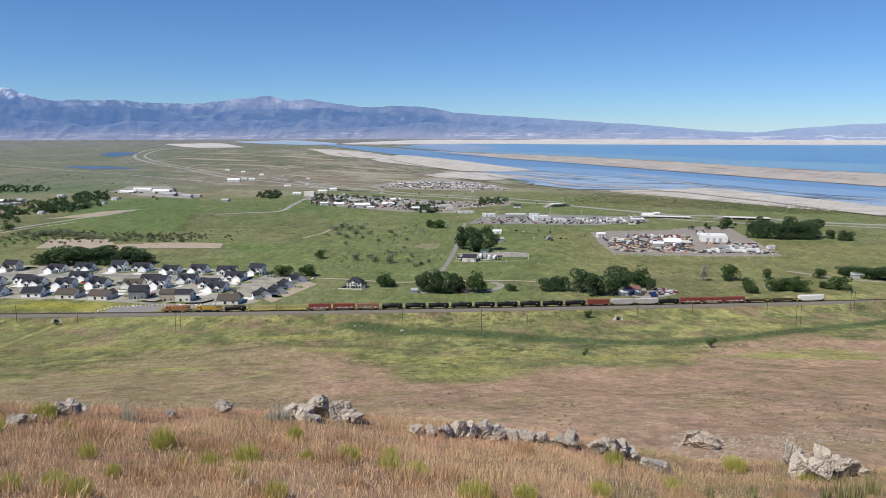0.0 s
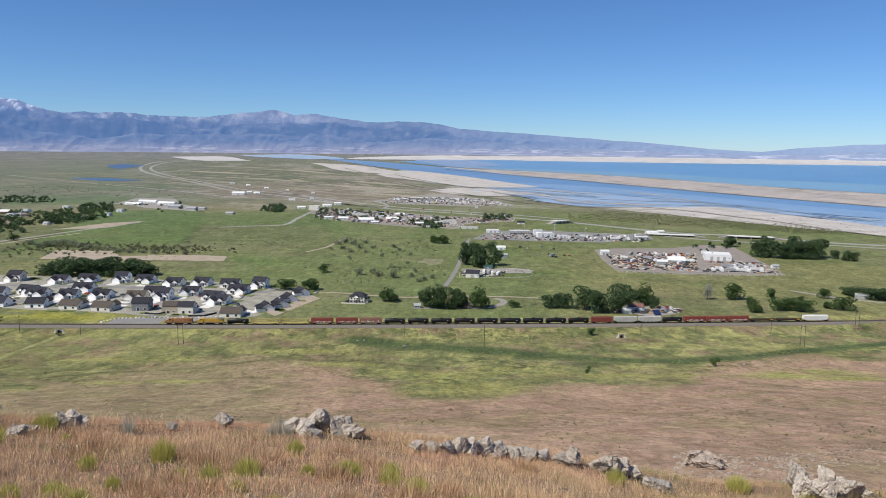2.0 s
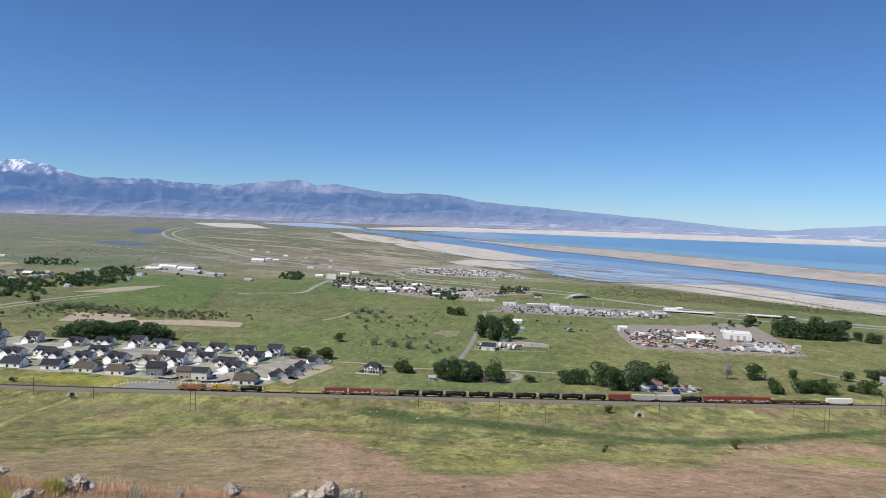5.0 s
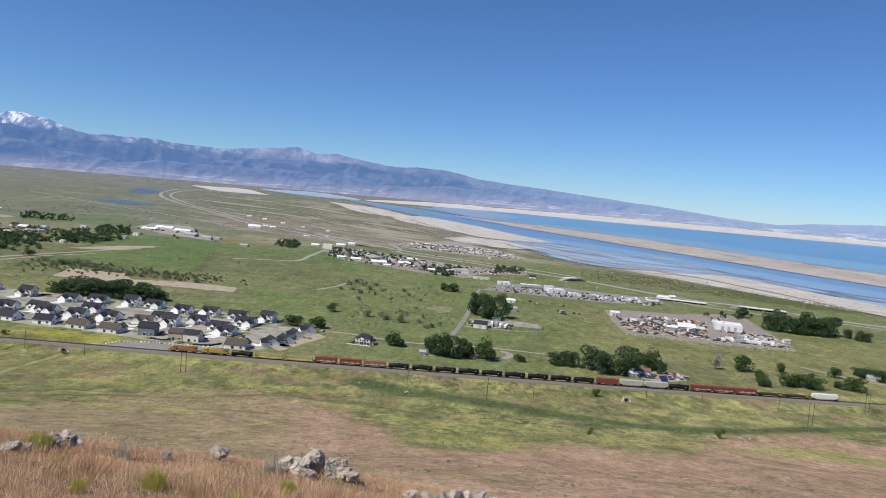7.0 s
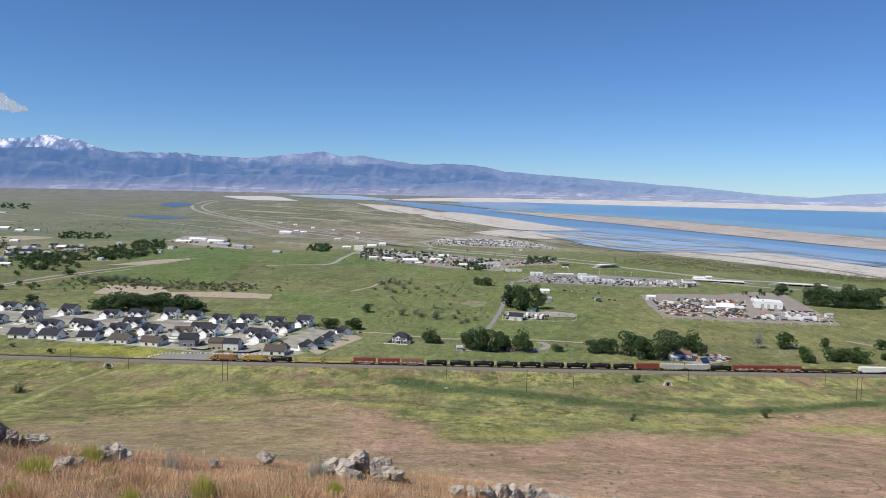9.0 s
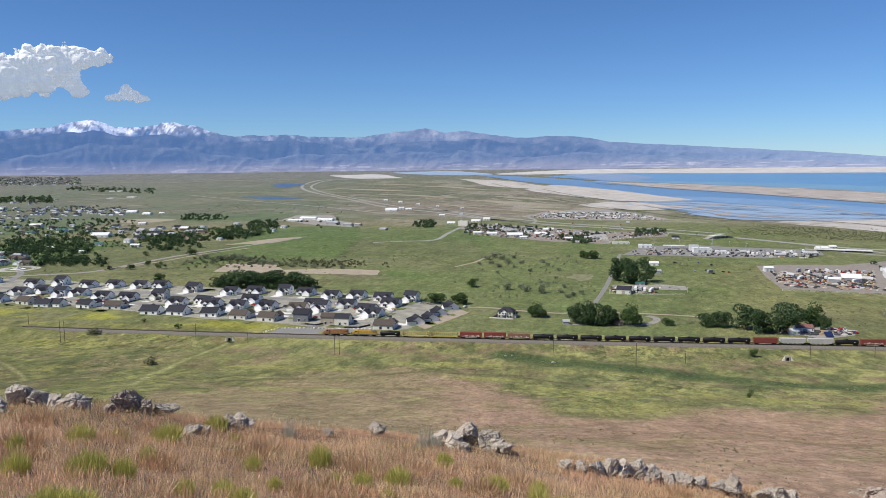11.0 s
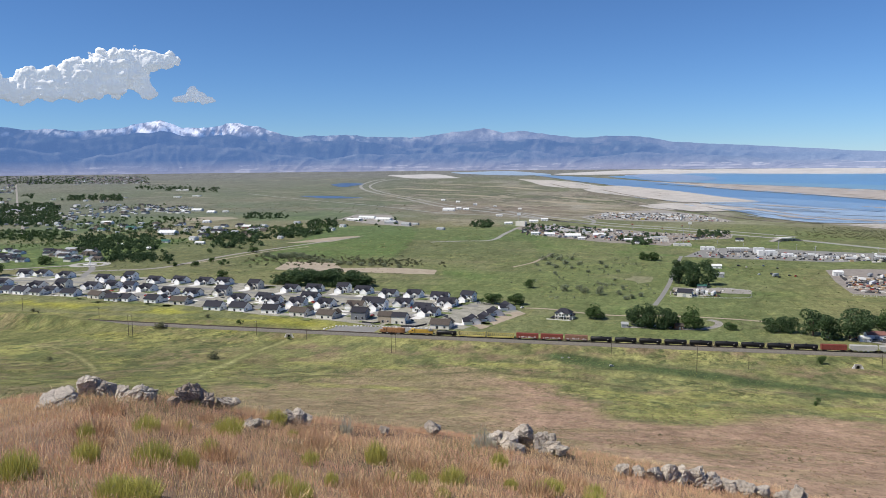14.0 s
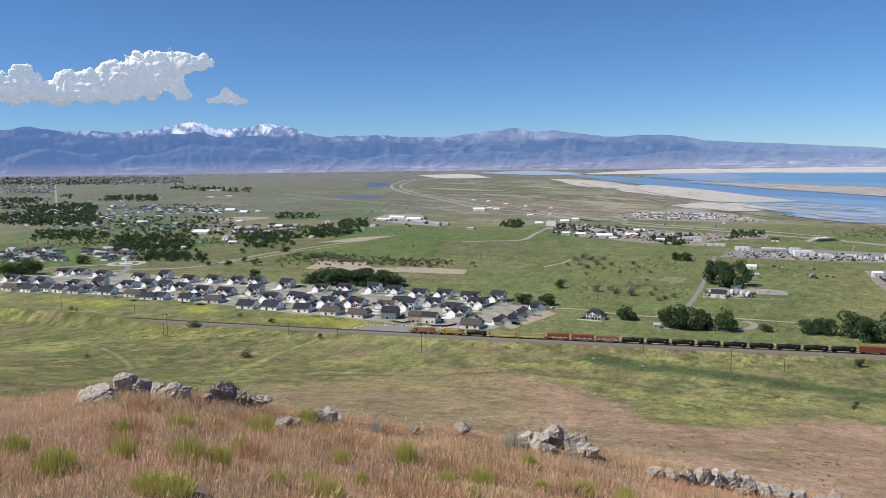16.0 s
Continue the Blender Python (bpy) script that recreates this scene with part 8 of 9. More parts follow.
def boulder(seed, cuts=16):
    """A unit block of broken limestone: joint planes split it into tilted blocks, with a pitted, crumbling skin."""
    rng = np.random.default_rng(seed)
    bm = bmesh.new()
    bmesh.ops.create_icosphere(bm, subdivisions=5, radius=0.62)
    v = np.array([p.co[:] for p in bm.verts])
    for _ in range(cuts):
        n = rng.normal(size=3) * (1, 1, 0.8)
        n /= np.linalg.norm(n)
        lim = rng.uniform(0.26, 0.5)
        d = v @ n
        v = v - np.outer(np.maximum(d - lim, 0), n)
    # three sets of joints, roughly square to one another
    turn = np.linalg.qr(rng.normal(size=(3, 3)))[0]
    q = v @ turn
    warp = np.array([[noise.noise(Vector(p) * 2.2 + Vector((seed, k * 7.0, 0))) for k in range(3)] for p in q]) * 0.10
    q = q + warp
    split = np.zeros(len(q))
    jut = np.zeros(len(q))
    for k, step in enumerate((0.34, 0.26, 0.42)):
        u = q[:, k] / step + rng.uniform(0, 1)
        cell = np.floor(u)
        edge = np.minimum(u - cell, 1 - u + cell) * step
        split = np.maximum(split, np.exp(-(edge / 0.018) ** 2))
        jut = jut + np.sin(cell * 12.9898 + seed * 3.7 + k * 4.1) * 0.055
    for p, r, e, j in zip(bm.verts, v, split, jut):
        r = Vector(r)
        k = noise.fractal(r * 3.0 + Vector((seed, 0, 0)), 0.8, 2.1, 4) * 0.10 + noise.fractal(r * 11.0 + Vector((0, seed, 0)), 0.6, 2.1, 4) * 0.075
        p.co = r * (1 + k + j - 0.20 * e)
    me = bpy.data.meshes.new("rock")
    bm.to_mesh(me)
    bm.free()
    me.polygons.foreach_set("use_smooth", [False] * len(me.polygons))
    return me


CLEARED = []


def rocks():
    spots = [
        (LIMESTONE, "pale grey limestone boulder in dry grass on the ridge", [(-8.52, 8.80, 0.6, 0.26), (-8.84, 9.87, 0.41, 0.43), (-8.83, 10.08, 0.39, 0.41), (-8.47, 9.93, 0.33, 0.35), (-8.06, 9.75, 0.32, 0.3), (-7.72, 9.76, 0.55, 0.31), (-7.03, 10.99, 0.45, 0.22), (-8.65, 9.30, 0.29, 0.2)]),
        (DARK_STONE, "dark lichened rock cluster in dry grass", [(-7.45, 10.47, 0.38, 0.32), (-7.34, 10.67, 0.43, 0.34), (-7.16, 10.67, 0.32, 0.26), (-7.34, 10.00, 0.27, 0.17), (-5.99, 10.05, 0.23, 0.14), (-5.77, 10.75, 0.34, 0.18)]),
        (LIMESTONE, "pale weathered rock showing above the grass", [(-4.31, 11.47, 0.18, 0.16), (-3.71, 12.20, 0.42, 0.31), (-5.88, 10.29, 0.25, 0.14)]),
        (LIMESTONE, "pale jagged limestone outcrop on the ridge's edge", [(-2.51, 12.09, 0.35, 0.31), (-2.30, 11.98, 0.41, 0.29), (-2.10, 12.47, 0.44, 0.44), (-1.85, 12.41, 0.44, 0.38), (-1.65, 12.34, 0.38, 0.29), (-1.49, 12.26, 0.29, 0.19), (-2.14, 11.86, 0.34, 0.2)]),
        (LIMESTONE, "pale limestone ledge along the ridge's edge", [(-0.44, 12.04, 0.28, 0.22), (-0.21, 12.05, 0.26, 0.22), (0.04, 12.15, 0.37, 0.29), (0.27, 12.35, 0.35, 0.31), (0.47, 12.49, 0.36, 0.36), (0.72, 12.63, 0.38, 0.3), (0.99, 12.76, 0.43, 0.26), (1.25, 12.79, 0.37, 0.22), (1.49, 12.81, 0.41, 0.22), (1.77, 12.93, 0.35, 0.2), (2.05, 12.94, 0.36, 0.18), (2.29, 12.95, 0.29, 0.34)]),
        (LIMESTONE, "white-grey broken outcrop among grass", [(2.85, 13.04, 0.35, 0.25), (3.07, 13.20, 0.42, 0.4), (3.30, 13.30, 0.43, 0.29), (3.54, 13.39, 0.31, 0.22), (3.91, 12.92, 0.6, 0.31)]),
        (LIMESTONE, "large grey outcrop of cracked limestone", [(7.33, 15.06, 0.46, 0.56), (6.97, 13.97, 0.49, 0.57), (7.18, 13.83, 0.52, 0.57), (7.39, 13.81, 0.5, 0.67), (7.96, 14.45, 0.53, 0.4), (8.13, 14.30, 0.62, 0.37), (8.32, 14.19, 0.47, 0.25), (7.48, 14.20, 0.45, 0.27)]),
        (LIMESTONE, "weathered rock in the grass", [(-5.87, 11.03, 0.29, 0.25), (-5.74, 11.11, 0.34, 0.29), (-5.58, 11.13, 0.27, 0.18), (-5.86, 9.89, 0.28, 0.15), (-1.81, 6.71, 0.15, 0.087)])]
    shapes = {LIMESTONE: [boulder(k) for k in range(9)]}
    for me in shapes[LIMESTONE]:
        me.materials.append(LIMESTONE)
    shapes[DARK_STONE] = [me.copy() for me in shapes[LIMESTONE]]
    for me in shapes[DARK_STONE]:
        me.materials.clear()
        me.materials.append(DARK_STONE)
    rng = random.Random(5)
    for stone, label, places in spots:
        for x, y, w, h in places:
            CLEARED.append((x, y, w))
            me = shapes[stone][rng.randrange(9)]
            ob = tagged(new("rock", me), label, "rock", "ridge rocks")
            z = float(near_height(x, y))
            ob.matrix_world = pose(x, y, z + h * 0.42, rng.uniform(-25, 25), rng.uniform(-25, 25), rng.uniform(0, 360)) @ Matrix.Diagonal((w * 1.02, w * 0.95, h * 1.15, 1))
    far = [(34.7, 96.3), (34.4, 99.5), (36.6, 98.0)]
    for k, (x, y) in enumerate(far):
        ob = tagged(new("rock", shapes[DARK_STONE][k]), "large weathered outcrop on the slope below", "rock", "slope rocks")
        ob.matrix_world = at(x, y, 40 * k, 0.5) @ Matrix.Diagonal((4.2, 3.4, 2.6, 1))


rocks()


def talus():
    """Loose stones on the slope."""
    rng = np.random.default_rng(8)
    s, spots = Shape(), []
    for corners, n, big in ((((24.4, 84.2), (44.1, 84.9), (51.9, 107.0), (36.7, 108.2)), 420, 0.24), (((43.3, 95.3), (55.4, 89.4), (79.2, 128.9), (55.1, 117.7)), 260, 0.2), (((30.3, 96.9), (39.0, 95.9), (43.6, 111.6), (36.2, 113.4)), 110, 0.4)):
        a, b, c, d = np.array(corners)
        for _ in range(n):
            u, v = rng.uniform(0, 1, 2)
            spots.append(((a * (1 - u) + b * u) * (1 - v) + (d * (1 - u) + c * u) * v, big * rng.uniform(0.25, 1) ** 2 + 0.03))
    for _ in range(420):
        az, r = radians(rng.uniform(-50, 34)), rng.uniform(110, 500)
        spots.append((np.array((r * math.sin(az), r * math.cos(az))), rng.uniform(0.06, 0.2)))
    for p, k in spots:
        if rail_y(p[0]) - p[1] < 14:
            continue
        z = height(*p) + (float(rough_field(p[0], p[1], 40, 22)) - 0.5) * 3.0 * min(max((rail_y(p[0]) - p[1] - 22) / 50, 0), 1)
        q = [Vector((p[0] + rng.normal() * k * 0.5, p[1] + rng.normal() * k * 0.5, z + rng.uniform(-0.1, 0.7) * k)) for _ in range(8)]
        box = [(-1, -1, -0.4), (1, -1, -0.4), (1, 1, -0.4), (-1, 1, -0.4), (-0.7, -0.7, 0.7), (0.8, -0.6, 0.6), (0.6, 0.7, 0.8), (-0.8, 0.6, 0.5)]
        j = rng.uniform(0.7, 1.2, (8, 3))
        s.add([(p[0] + x * k * j[i][0], p[1] + y * k * j[i][1], z + w * k * j[i][2]) for i, (x, y, w) in enumerate(box)],
              [(3, 2, 1, 0), (4, 5, 6, 7), (0, 1, 5, 4), (1, 2, 6, 5), (2, 3, 7, 6), (3, 0, 4, 7)])
    tagged(new("loose_stones", s.mesh("loose_stones", TALUS)), "pale loose stones strewn down the slope", "stones", kind="stuff")
    for x, y, w, h in ((-26.8, 483.8, 3.8, 1.5), (-60.0, 499.9, 2.4, 1.2), (-55.6, 501.5, 2, 1.2), (170.9, 420.6, 1.9, 1.1)):
        ob = tagged(new("rock", boulder(31)), "lone white boulder on the green slope", "rock", "slope rocks")
        ob.data.materials.append(CONCRETE)
        ob.matrix_world = at(x, y, 20, 0.6) @ Matrix.Diagonal((w, w * 0.7, h, 1))


talus()


def blades(x, y, z, h, width, lean, rng, head=0.0, slim=False):
    """Grass stalks: a narrow bending strip each, with a fuller nodding seed head where head is above 0."""
    n = len(x)
    a = rng.uniform(0, 2 * math.pi, n)
    u = np.c_[np.cos(a), np.sin(a), np.zeros(n)]
    b = rng.uniform(0, 2 * math.pi, n)
    k = (lean * h * rng.uniform(0.2, 1.0, n))[:, None]
    d = np.c_[np.cos(b), np.sin(b), np.zeros(n)] * k
    foot = np.c_[x, y, z]
    up = np.c_[np.zeros(n), np.zeros(n), h]
    w = (width * rng.uniform(0.6, 1.3, n))[:, None]
    p0, p1, p2 = foot, foot + up * 0.62 + d * 0.35, foot + up + d
    if head and slim:
        mid = p1 * 0.5 + p2 * 0.5
        return np.stack([p0, mid + u * w * (1 + head * 0.6), p2 + d * 0.25 - up * 0.06, mid - u * w * (1 + head * 0.6)], 1).reshape(-1, 3)
    strips = [np.stack([p0 - u * w, p0 + u * w, p1 + u * w * 0.8, p1 - u * w * 0.8], 1)]
    if head:
        tip = p2 + d * 0.25 - up * 0.06
        mid = p1 * 0.45 + tip * 0.55
        fat = w * (1 + head)
        strips.append(np.stack([p1, mid + u * fat, tip, mid - u * fat], 1))
    else:
        strips.append(np.stack([p1 - u * w * 0.8, p1 + u * w * 0.8, p2 + u * w * 0.2, p2 - u * w * 0.2], 1))
    return np.concatenate(strips).reshape(-1, 3)


def clear_of(x, y, spots):
    """Where no rock or tussock stands."""
    ok = np.ones(len(x), bool)
    for a, b, w in spots:
        ok &= (x - a) ** 2 + (y - b) ** 2 > (0.36 * w) ** 2
    return ok


def ridge_grass():
    rng = np.random.default_rng(3)

    def spots(n, r0=4.5, r1=22.0):
        az = np.radians(rng.uniform(-56, 40, n))
        r = np.sqrt(rng.uniform(r0 ** 2, r1 ** 2, n))
        rc = np.interp(np.degrees(az), CREST_AZ, CREST_R)
        keep = r < rc + 3.5
        return (r * np.sin(az))[keep], (r * np.cos(az))[keep]

    for name, leaf, n, hi, label, head, seed in (
            ("dry_grass", DRY, 470000, 0.165, "dry tan grass covering the ridge", 0.8, 71),
            ("reddish_grass", PINK, 350000, 0.15, "reddish seeding cheatgrass on the ridge", 1.1, 72),
            ("straw_grass", STRAW, 80000, 0.23, "tall pale straw stalks on the ridge", 1.0, 73)):
        x, y = spots(n)
        f = rough_field(x, y, 1.6, seed)
        keep = f + 0.5 * (rough_field(x, y, 0.5, seed + 9) - 0.5) + rng.uniform(-0.12, 0.12, len(x)) > 0.44
        x, y = x[keep], y[keep]
        keep = clear_of(x, y, CLEARED) & ((np.degrees(np.arctan2(x, y)) < 13) | (rng.uniform(0, 1, len(x)) < 0.55))
        x, y = x[keep], y[keep]
        mound = np.clip((rough_field(x, y, 0.75, seed + 5, 3) - 0.3) * 2.4, 0.2, 1.5)
        h = hi * rng.uniform(0.45, 1.2, len(x)) * (0.35 + 0.75 * mound)
        pts = blades(x, y, near_height(x, y) - 0.02, h, 0.0013 if name != "straw_grass" else 0.0011, 0.5, rng, head, name != "straw_grass")
        tagged(new(name, quads(name, pts, leaf)), label, "grass", kind="stuff")
    x, y = spots(130000)
    keep = rough_field(x, y, 2.2, 91) + rng.uniform(-0.1, 0.1, len(x)) + np.clip((np.degrees(np.arctan2(x, y)) - 12) / 10, 0, 0.26) > 0.615
    x, y = x[keep], y[keep]
    tagged(new("green_weeds", quads("green_weeds", blades(x, y, near_height(x, y), rng.uniform(0.05, 0.17, len(x)), 0.0022, 0.9, rng), WEED)), "grey-green weeds low between the dry grass", "weeds", kind="stuff")



def tuft(name, leaf, label, seed, n=1100, thin=0.0055, lean=0.4, group="green tufts"):
    """A unit tussock of upright stems, one metre high and wide."""
    rng = np.random.default_rng(seed)
    a, r = rng.uniform(0, 2 * math.pi, n), 0.36 * np.sqrt(rng.uniform(0, 1, n))
    x, y = r * np.cos(a), r * np.sin(a)
    h = rng.uniform(0.45, 1.0, n) * (1 - 1.2 * r)
    pts = blades(x, y, np.zeros(n) - 0.05, h, thin, 0.12, rng).reshape(-1, 4, 3)
    out = pts + np.c_[x, y, np.zeros(n)][np.tile(np.arange(n), 2)][:, None, :] * (pts[..., 2:3] * lean * 1.6)
    me = quads(name, out.reshape(-1, 3), leaf)
    return tagged(new(name, me), label, "plant", group)


def tufts():
    kinds = [tuft("rabbitbrush", TUFT, "bright green tussock of rabbitbrush in dry grass", s) for s in range(3)]
    silver = tuft("mullein", SILVER, "pale silvery upright dead stems", 9, 150, 0.013, 0.5, "dead stems")
    places = [(-4.73, 6.08, 0.36, 0.28), (-4.45, 6.22, 0.25, 0.25), (-6.17, 6.83, 0.19, 0.24), (-5.37, 5.93, 0.26, 0.24), (-6.05, 7.71, 0.32, 0.25), (-5.41, 5.13, 0.36, 0.3), (-6.37, 5.56, 0.27, 0.25), (-6.05, 8.40, 0.26, 0.17), (-5.66, 8.90, 0.41, 0.28), (-5.30, 10.10, 0.16, 0.14)] + [
        (-4.08, 4.80, 0.34, 0.19), (-3.91, 4.87, 0.34, 0.17), (-3.24, 6.99, 0.15, 0.17), (-3.70, 6.06, 0.19, 0.17), (-4.84, 7.23, 0.19, 0.22)] + [
        (-3.51, 8.99, 0.29, 0.33), (-2.01, 9.74, 0.24, 0.25), (-2.24, 8.15, 0.3, 0.24), (-2.46, 7.51, 0.24, 0.23), (-1.19, 8.72, 0.36, 0.18), (-0.64, 8.58, 0.27, 0.21), (-0.32, 8.24, 0.29, 0.21), (0.33, 7.49, 0.37, 0.23), (-1.53, 6.42, 0.24, 0.15), (-0.69, 9.22, 0.27, 0.19), (-3.52, 6.45, 0.21, 0.18), (-3.17, 6.13, 0.26, 0.2), (0.93, 7.95, 0.28, 0.18), (1.94, 8.79, 0.29, 0.21)] + [
        (-5.83, 10.55, 0.35, 0.29), (-4.05, 8.15, 0.22, 0.2), (-2.85, 7.74, 0.18, 0.16), (2.87, 12.01, 0.3, 0.32), (3.52, 10.89, 0.27, 0.21), (5.89, 14.39, 0.48, 0.31), (-1.62, 8.55, 0.17, 0.15), (-2.04, 7.06, 0.16, 0.13), (7.10, 13.83, 0.44, 0.29)]
    rng = random.Random(12)
    used = set()
    for x, y, w, h in places:
        CLEARED.append((x, y, w))
        ob = kinds[rng.randrange(3)]
        m = pose(x, y, float(near_height(x, y)), 0, 0, rng.uniform(0, 360)) @ Matrix.Diagonal((w * 1.25, w * 1.25, h * 1.3, 1))
        if ob in used:
            repeat(ob, m)
        else:
            ob.matrix_basis = m
            used.add(ob)
    mounds = [tuft("dry_tussock", BRUSH, "low brown tussock of dead brush in dry grass", 30 + k, 380, 0.0055, 0.45, "dry tussocks") for k in range(3)]
    for k in range(56):
        a, r = radians(rng.uniform(-52, 30)), rng.uniform(5.2, 12.0)
        x, y, w = r * math.sin(a), r * math.cos(a), rng.uniform(0.22, 0.5)
        m = pose(x, y, float(near_height(x, y)), 0, 0, rng.uniform(0, 360)) @ Matrix.Diagonal((w * 1.3, w * 1.3, w * rng.uniform(0.45, 0.75), 1))
        if k < 3:
            mounds[k].matrix_basis = m
        else:
            repeat(mounds[k % 3], m)
    weeds = tuft("tall_weed", WEED, "tall grey-green seeding weed at the grass edge", 17, 70, 0.02, 0.5, "tall weeds")
    for k, (x, y, w, h) in enumerate([(6.14, 10.89, 0.31, 0.77), (7.06, 11.63, 0.29, 0.72), (6.20, 10.62, 0.29, 0.67), (5.98, 11.09, 0.24, 0.48), (5.20, 10.93, 0.25, 0.41), (4.85, 11.14, 0.23, 0.34), (3.98, 10.58, 0.23, 0.35)]):
        m = pose(x, y, float(near_height(x, y)), 0, 0, 50 * k) @ Matrix.Diagonal((w, w, h, 1))
        if k:
            repeat(weeds, m)
        else:
            weeds.matrix_basis = m
    first = True
    for x, y, w, h in [(-2.62, 11.45, 0.30, 0.52), (-2.74, 11.40, 0.18, 0.40), (-4.85, 11.10, 0.24, 0.44), (-2.48, 11.52, 0.18, 0.36)]:
        m = pose(x, y, float(near_height(x, y)), 0, 0, rng.uniform(0, 360)) @ Matrix.Diagonal((w, w, h, 1))
        if first:
            silver.matrix_basis, first = m, False
        else:
            repeat(silver, m)


tufts()
ridge_grass()


# ---- clouds far behind the mountains ----
def lattice(p, size, seed):
    """Smooth random values at places p."""
    g = np.random.default_rng(seed).random((32, 32, 32))
    k = np.floor(p / size).astype(int)
    f = p / size - k
    f = f * f * (3 - 2 * f)
    k = k % 32
    n = (k + 1) % 32
    fx, fy, fz = f[..., 0], f[..., 1], f[..., 2]
    out = 0
    for a, wa in ((k[..., 0], 1 - fx), (n[..., 0], fx)):
        for b, wb in ((k[..., 1], 1 - fy), (n[..., 1], fy)):
            out = out + wa * wb * (g[a, b, k[..., 2]] * (1 - fz) + g[a, b, n[..., 2]] * fz)
    return out


def skin(d, place):
    """The surface where d passes nought, as quads; place turns grid places into the world."""
    full = d > 0
    corner = [(a, b, c) for a in (0, 1) for b in (0, 1) for c in (0, 1)]
    nx, ny, nz = np.array(d.shape) - 1

    def cut(v, o):
        return v[o[0]:o[0] + nx, o[1]:o[1] + ny, o[2]:o[2] + nz]
    some = sum(cut(full, o).astype(int) for o in corner)
    live = (some > 0) & (some < 8)
    num = np.full(live.shape, -1)
    num[live] = np.arange(live.sum())
    idx = np.argwhere(live).astype(float)
    total, count = np.zeros((len(idx), 3)), np.zeros(len(idx))
    for o in corner:
        for ax in range(3):
            if o[ax] == 0:
                e = list(o)
                e[ax] = 1
                va, vb = cut(d, o)[live], cut(d, e)[live]
                hit = (va > 0) != (vb > 0)
                f = np.where(hit, va / np.where(hit, va - vb, 1), 0)
                q = np.array(o, float) + f[:, None] * np.eye(3)[ax]
                total += q * hit[:, None]
                count += hit
    verts = idx + total / count[:, None]
    faces = []
    for ax, (u, v) in enumerate(((1, 2), (2, 0), (0, 1))):
        head = [slice(1, -1)] * 3
        tail = [slice(1, -1)] * 3
        head[ax], tail[ax] = slice(0, -1), slice(1, None)
        a, b = full[tuple(head)], full[tuple(tail)]
        for flip in (False, True):
            at_edge = np.argwhere((a & ~b) if not flip else (~a & b))
            at_edge[:, [k for k in range(3) if k != ax]] += 1
            ring = []
            for du, dv in ((0, 0), (-1, 0), (-1, -1), (0, -1)):
                w = at_edge.copy()
                w[:, u] += du
                w[:, v] += dv
                ring.append(num[w[:, 0], w[:, 1], w[:, 2]])
            quad = np.stack(ring, 1)
            faces.append(quad[:, ::-1] if flip else quad)
    return place(verts), np.concatenate(faces)


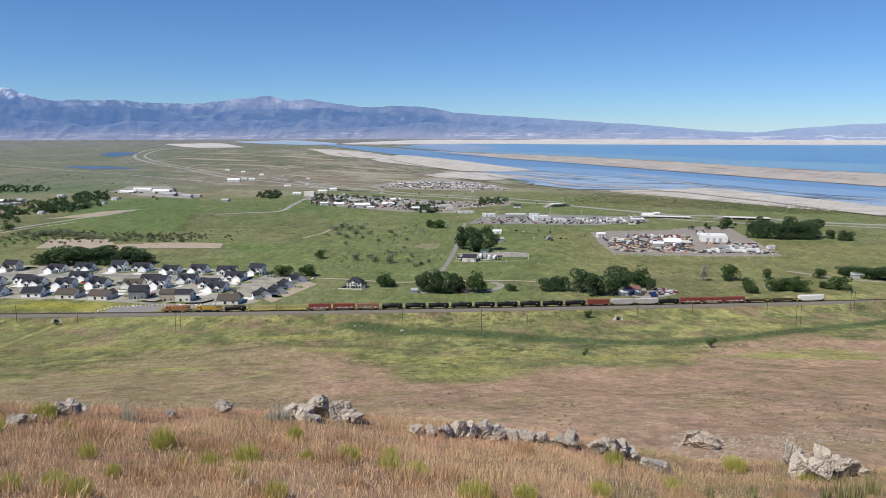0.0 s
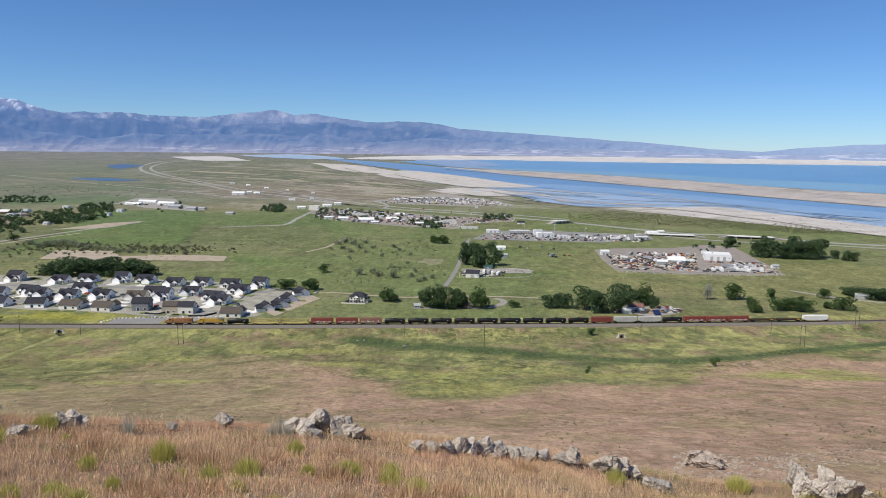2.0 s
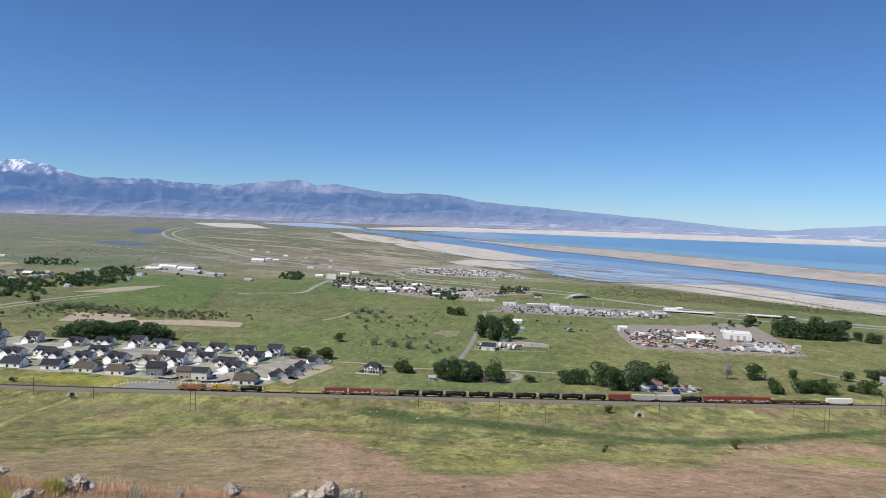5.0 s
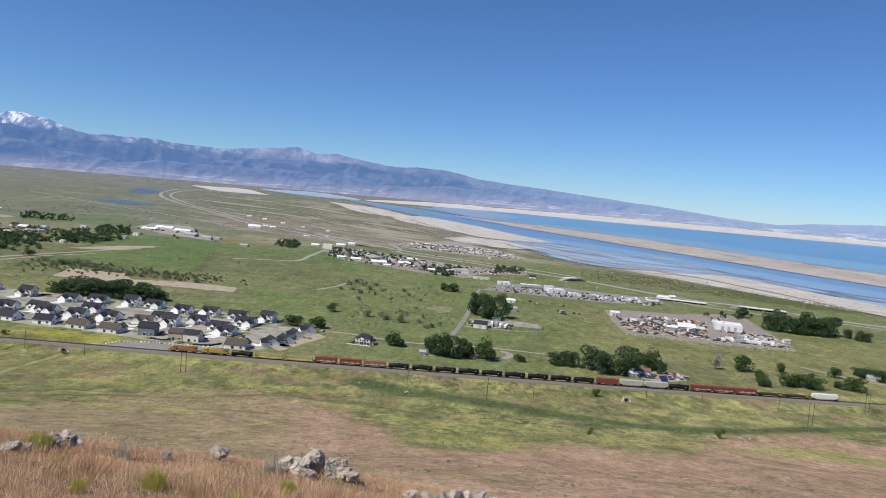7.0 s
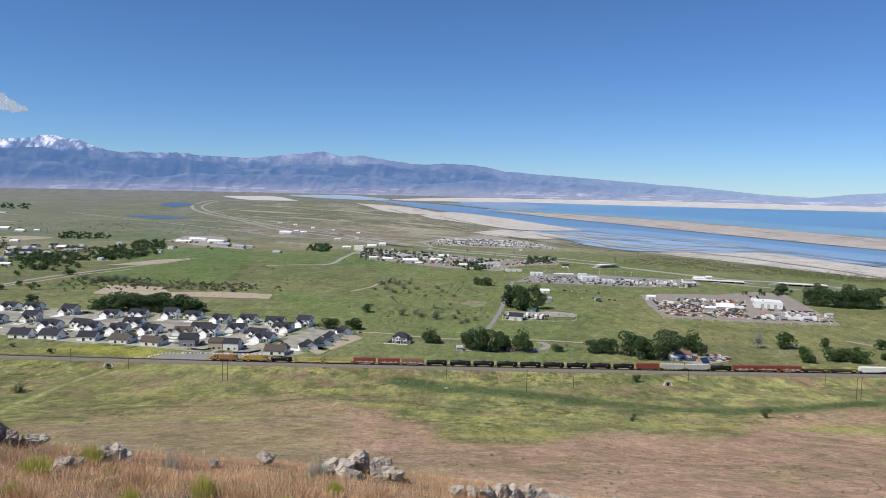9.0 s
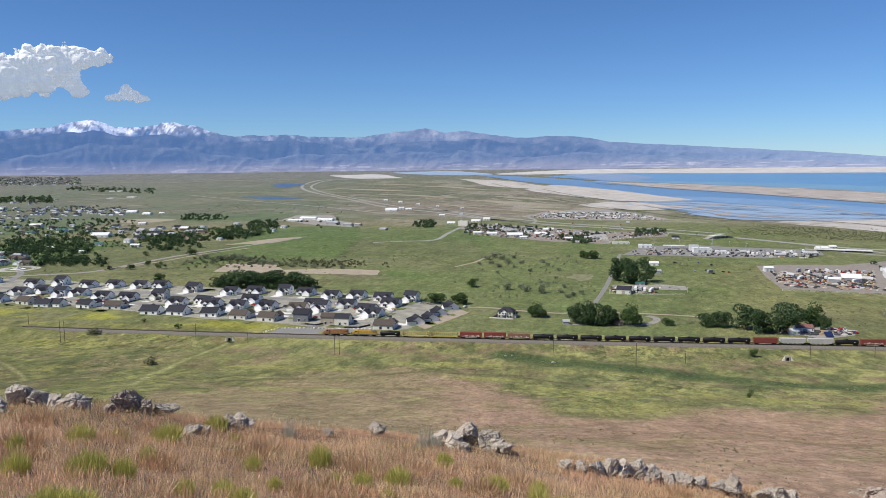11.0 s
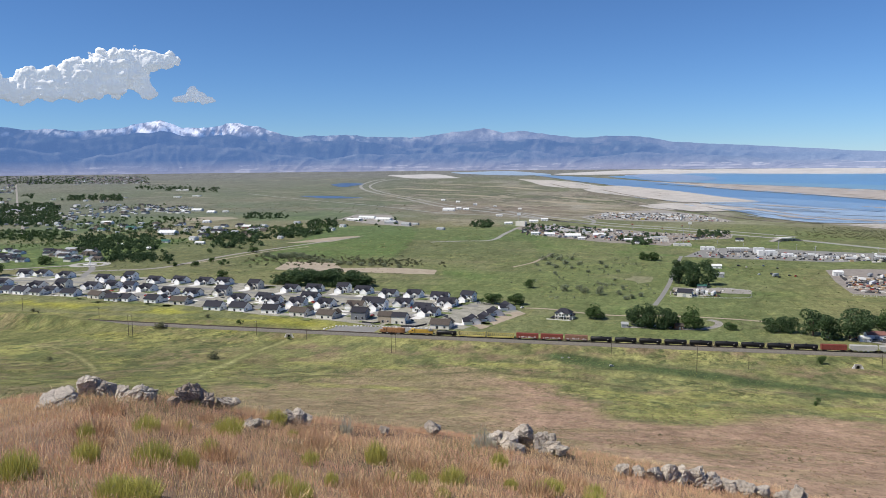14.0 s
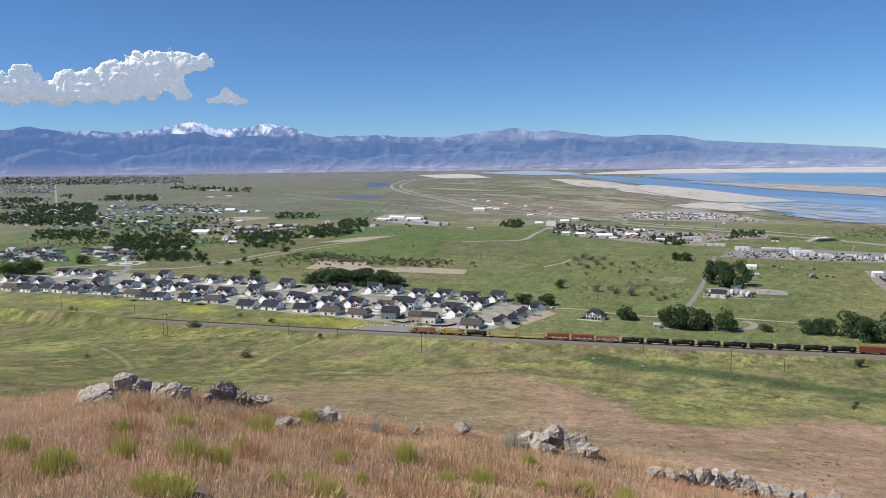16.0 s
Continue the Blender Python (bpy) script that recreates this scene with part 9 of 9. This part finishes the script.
def cloud(label, puffs, seed, step=4.6, grain=1.0):
    # bluish emission brightens the shaded parts; the cloud itself is no light source
    m = mat("cloud_white_" + str(seed), (0.74, 0.83, 0.97), 1.0, var=0.03, size=60, emit=0.33)
    nt = m.node_tree
    b = nt.nodes["Principled BSDF"]
    nt.links.remove(b.inputs["Base Color"].links[0])
    b.inputs["Base Color"].default_value = (0.74, 0.72, 0.70, 1)
    far = 4945.0
    p = np.array(puffs, float)
    u, z, r = np.arctan2(p[:, 0], p[:, 1]) * far, p[:, 2], p[:, 3]
    lo = np.array([(u - 2.2 * r).min(), -60.0, (z - 1.6 * r).min()])
    hi = np.array([(u + 2.2 * r).max(), 60.0, (z + 1.9 * r).max()])
    shape = np.ceil((hi - lo) / step).astype(int) + 2
    g = np.stack(np.meshgrid(*[np.arange(k) for k in shape], indexing="ij"), -1) * step + lo
    body = np.zeros(shape)
    for uu, zz, rr in zip(u, z, r):
        body += np.exp(-((g[..., 0] - uu) ** 2 + (g[..., 1] * 2.6) ** 2 + (np.where(g[..., 2] < zz, 1.25, 1.0) * (g[..., 2] - zz)) ** 2) / (0.78 * rr) ** 2)
    d = np.log(body + 1e-6) + 1.75
    for size, amount in ((130.0, 1.0), (64.0, 1.2), (34.0, 0.8), (18.0, 0.5), (10.0, 0.22)):
        d += amount * (2.4 * np.abs(lattice(g + 999, size * grain, seed + int(size)) - 0.5) - 0.42)
    d[:, :2] = d[:, -2:] = d[:2] = d[-2:] = -1
    d[..., :2] = d[..., -2:] = -1

    def place(v):
        v = v * step + lo
        a, q = v[:, 0] / far, far + v[:, 1]
        return np.c_[np.sin(a) * q, np.cos(a) * q, v[:, 2]]
    verts, faces = skin(d, place)
    me = bpy.data.meshes.new("cloud")
    me.from_pydata(verts.tolist(), [], faces.tolist())
    me.polygons.foreach_set("use_smooth", [True] * len(me.polygons))
    me.materials.append(m)
    tagged(new("cloud", me), label, "cloud", kind="structure")


BIG_CLOUD = [(-3612, 3315, 546, 81), (-3543, 3386, 564, 88), (-3552, 3364, 656, 66), (-3486, 3447, 552, 66), (-3435, 3497, 554, 81), (-3405, 3515, 633, 59), (-3348, 3578, 573, 88), (-3308, 3606, 644, 66), (-3260, 3658, 576, 88), (-3226, 3675, 674, 81), (-3177, 3728, 595, 96), (-3131, 3753, 694, 96), (-3079, 3806, 615, 103), (-3042, 3820, 730, 96), (-2987, 3872, 667, 96), (-2952, 3886, 756, 74), (-2889, 3935, 745, 66), (-2816, 3985, 761, 59), (-2933, 3926, 569, 52), (-3697, 3215, 586, 103), (-3765, 3135, 582, 110)]
SMALL_CLOUD = [(-2815, 4014, 527, 20), (-2777, 4042, 531, 33), (-2728, 4073, 549, 43), (-2679, 4107, 532, 34), (-2731, 4068, 580, 25), (-2640, 4132, 524, 20)]
cloud("large white cumulus cloud with a grey base", BIG_CLOUD, 1)
cloud("small white cloud drifting beside the larger one", SMALL_CLOUD, 2, 2.3, 0.36)
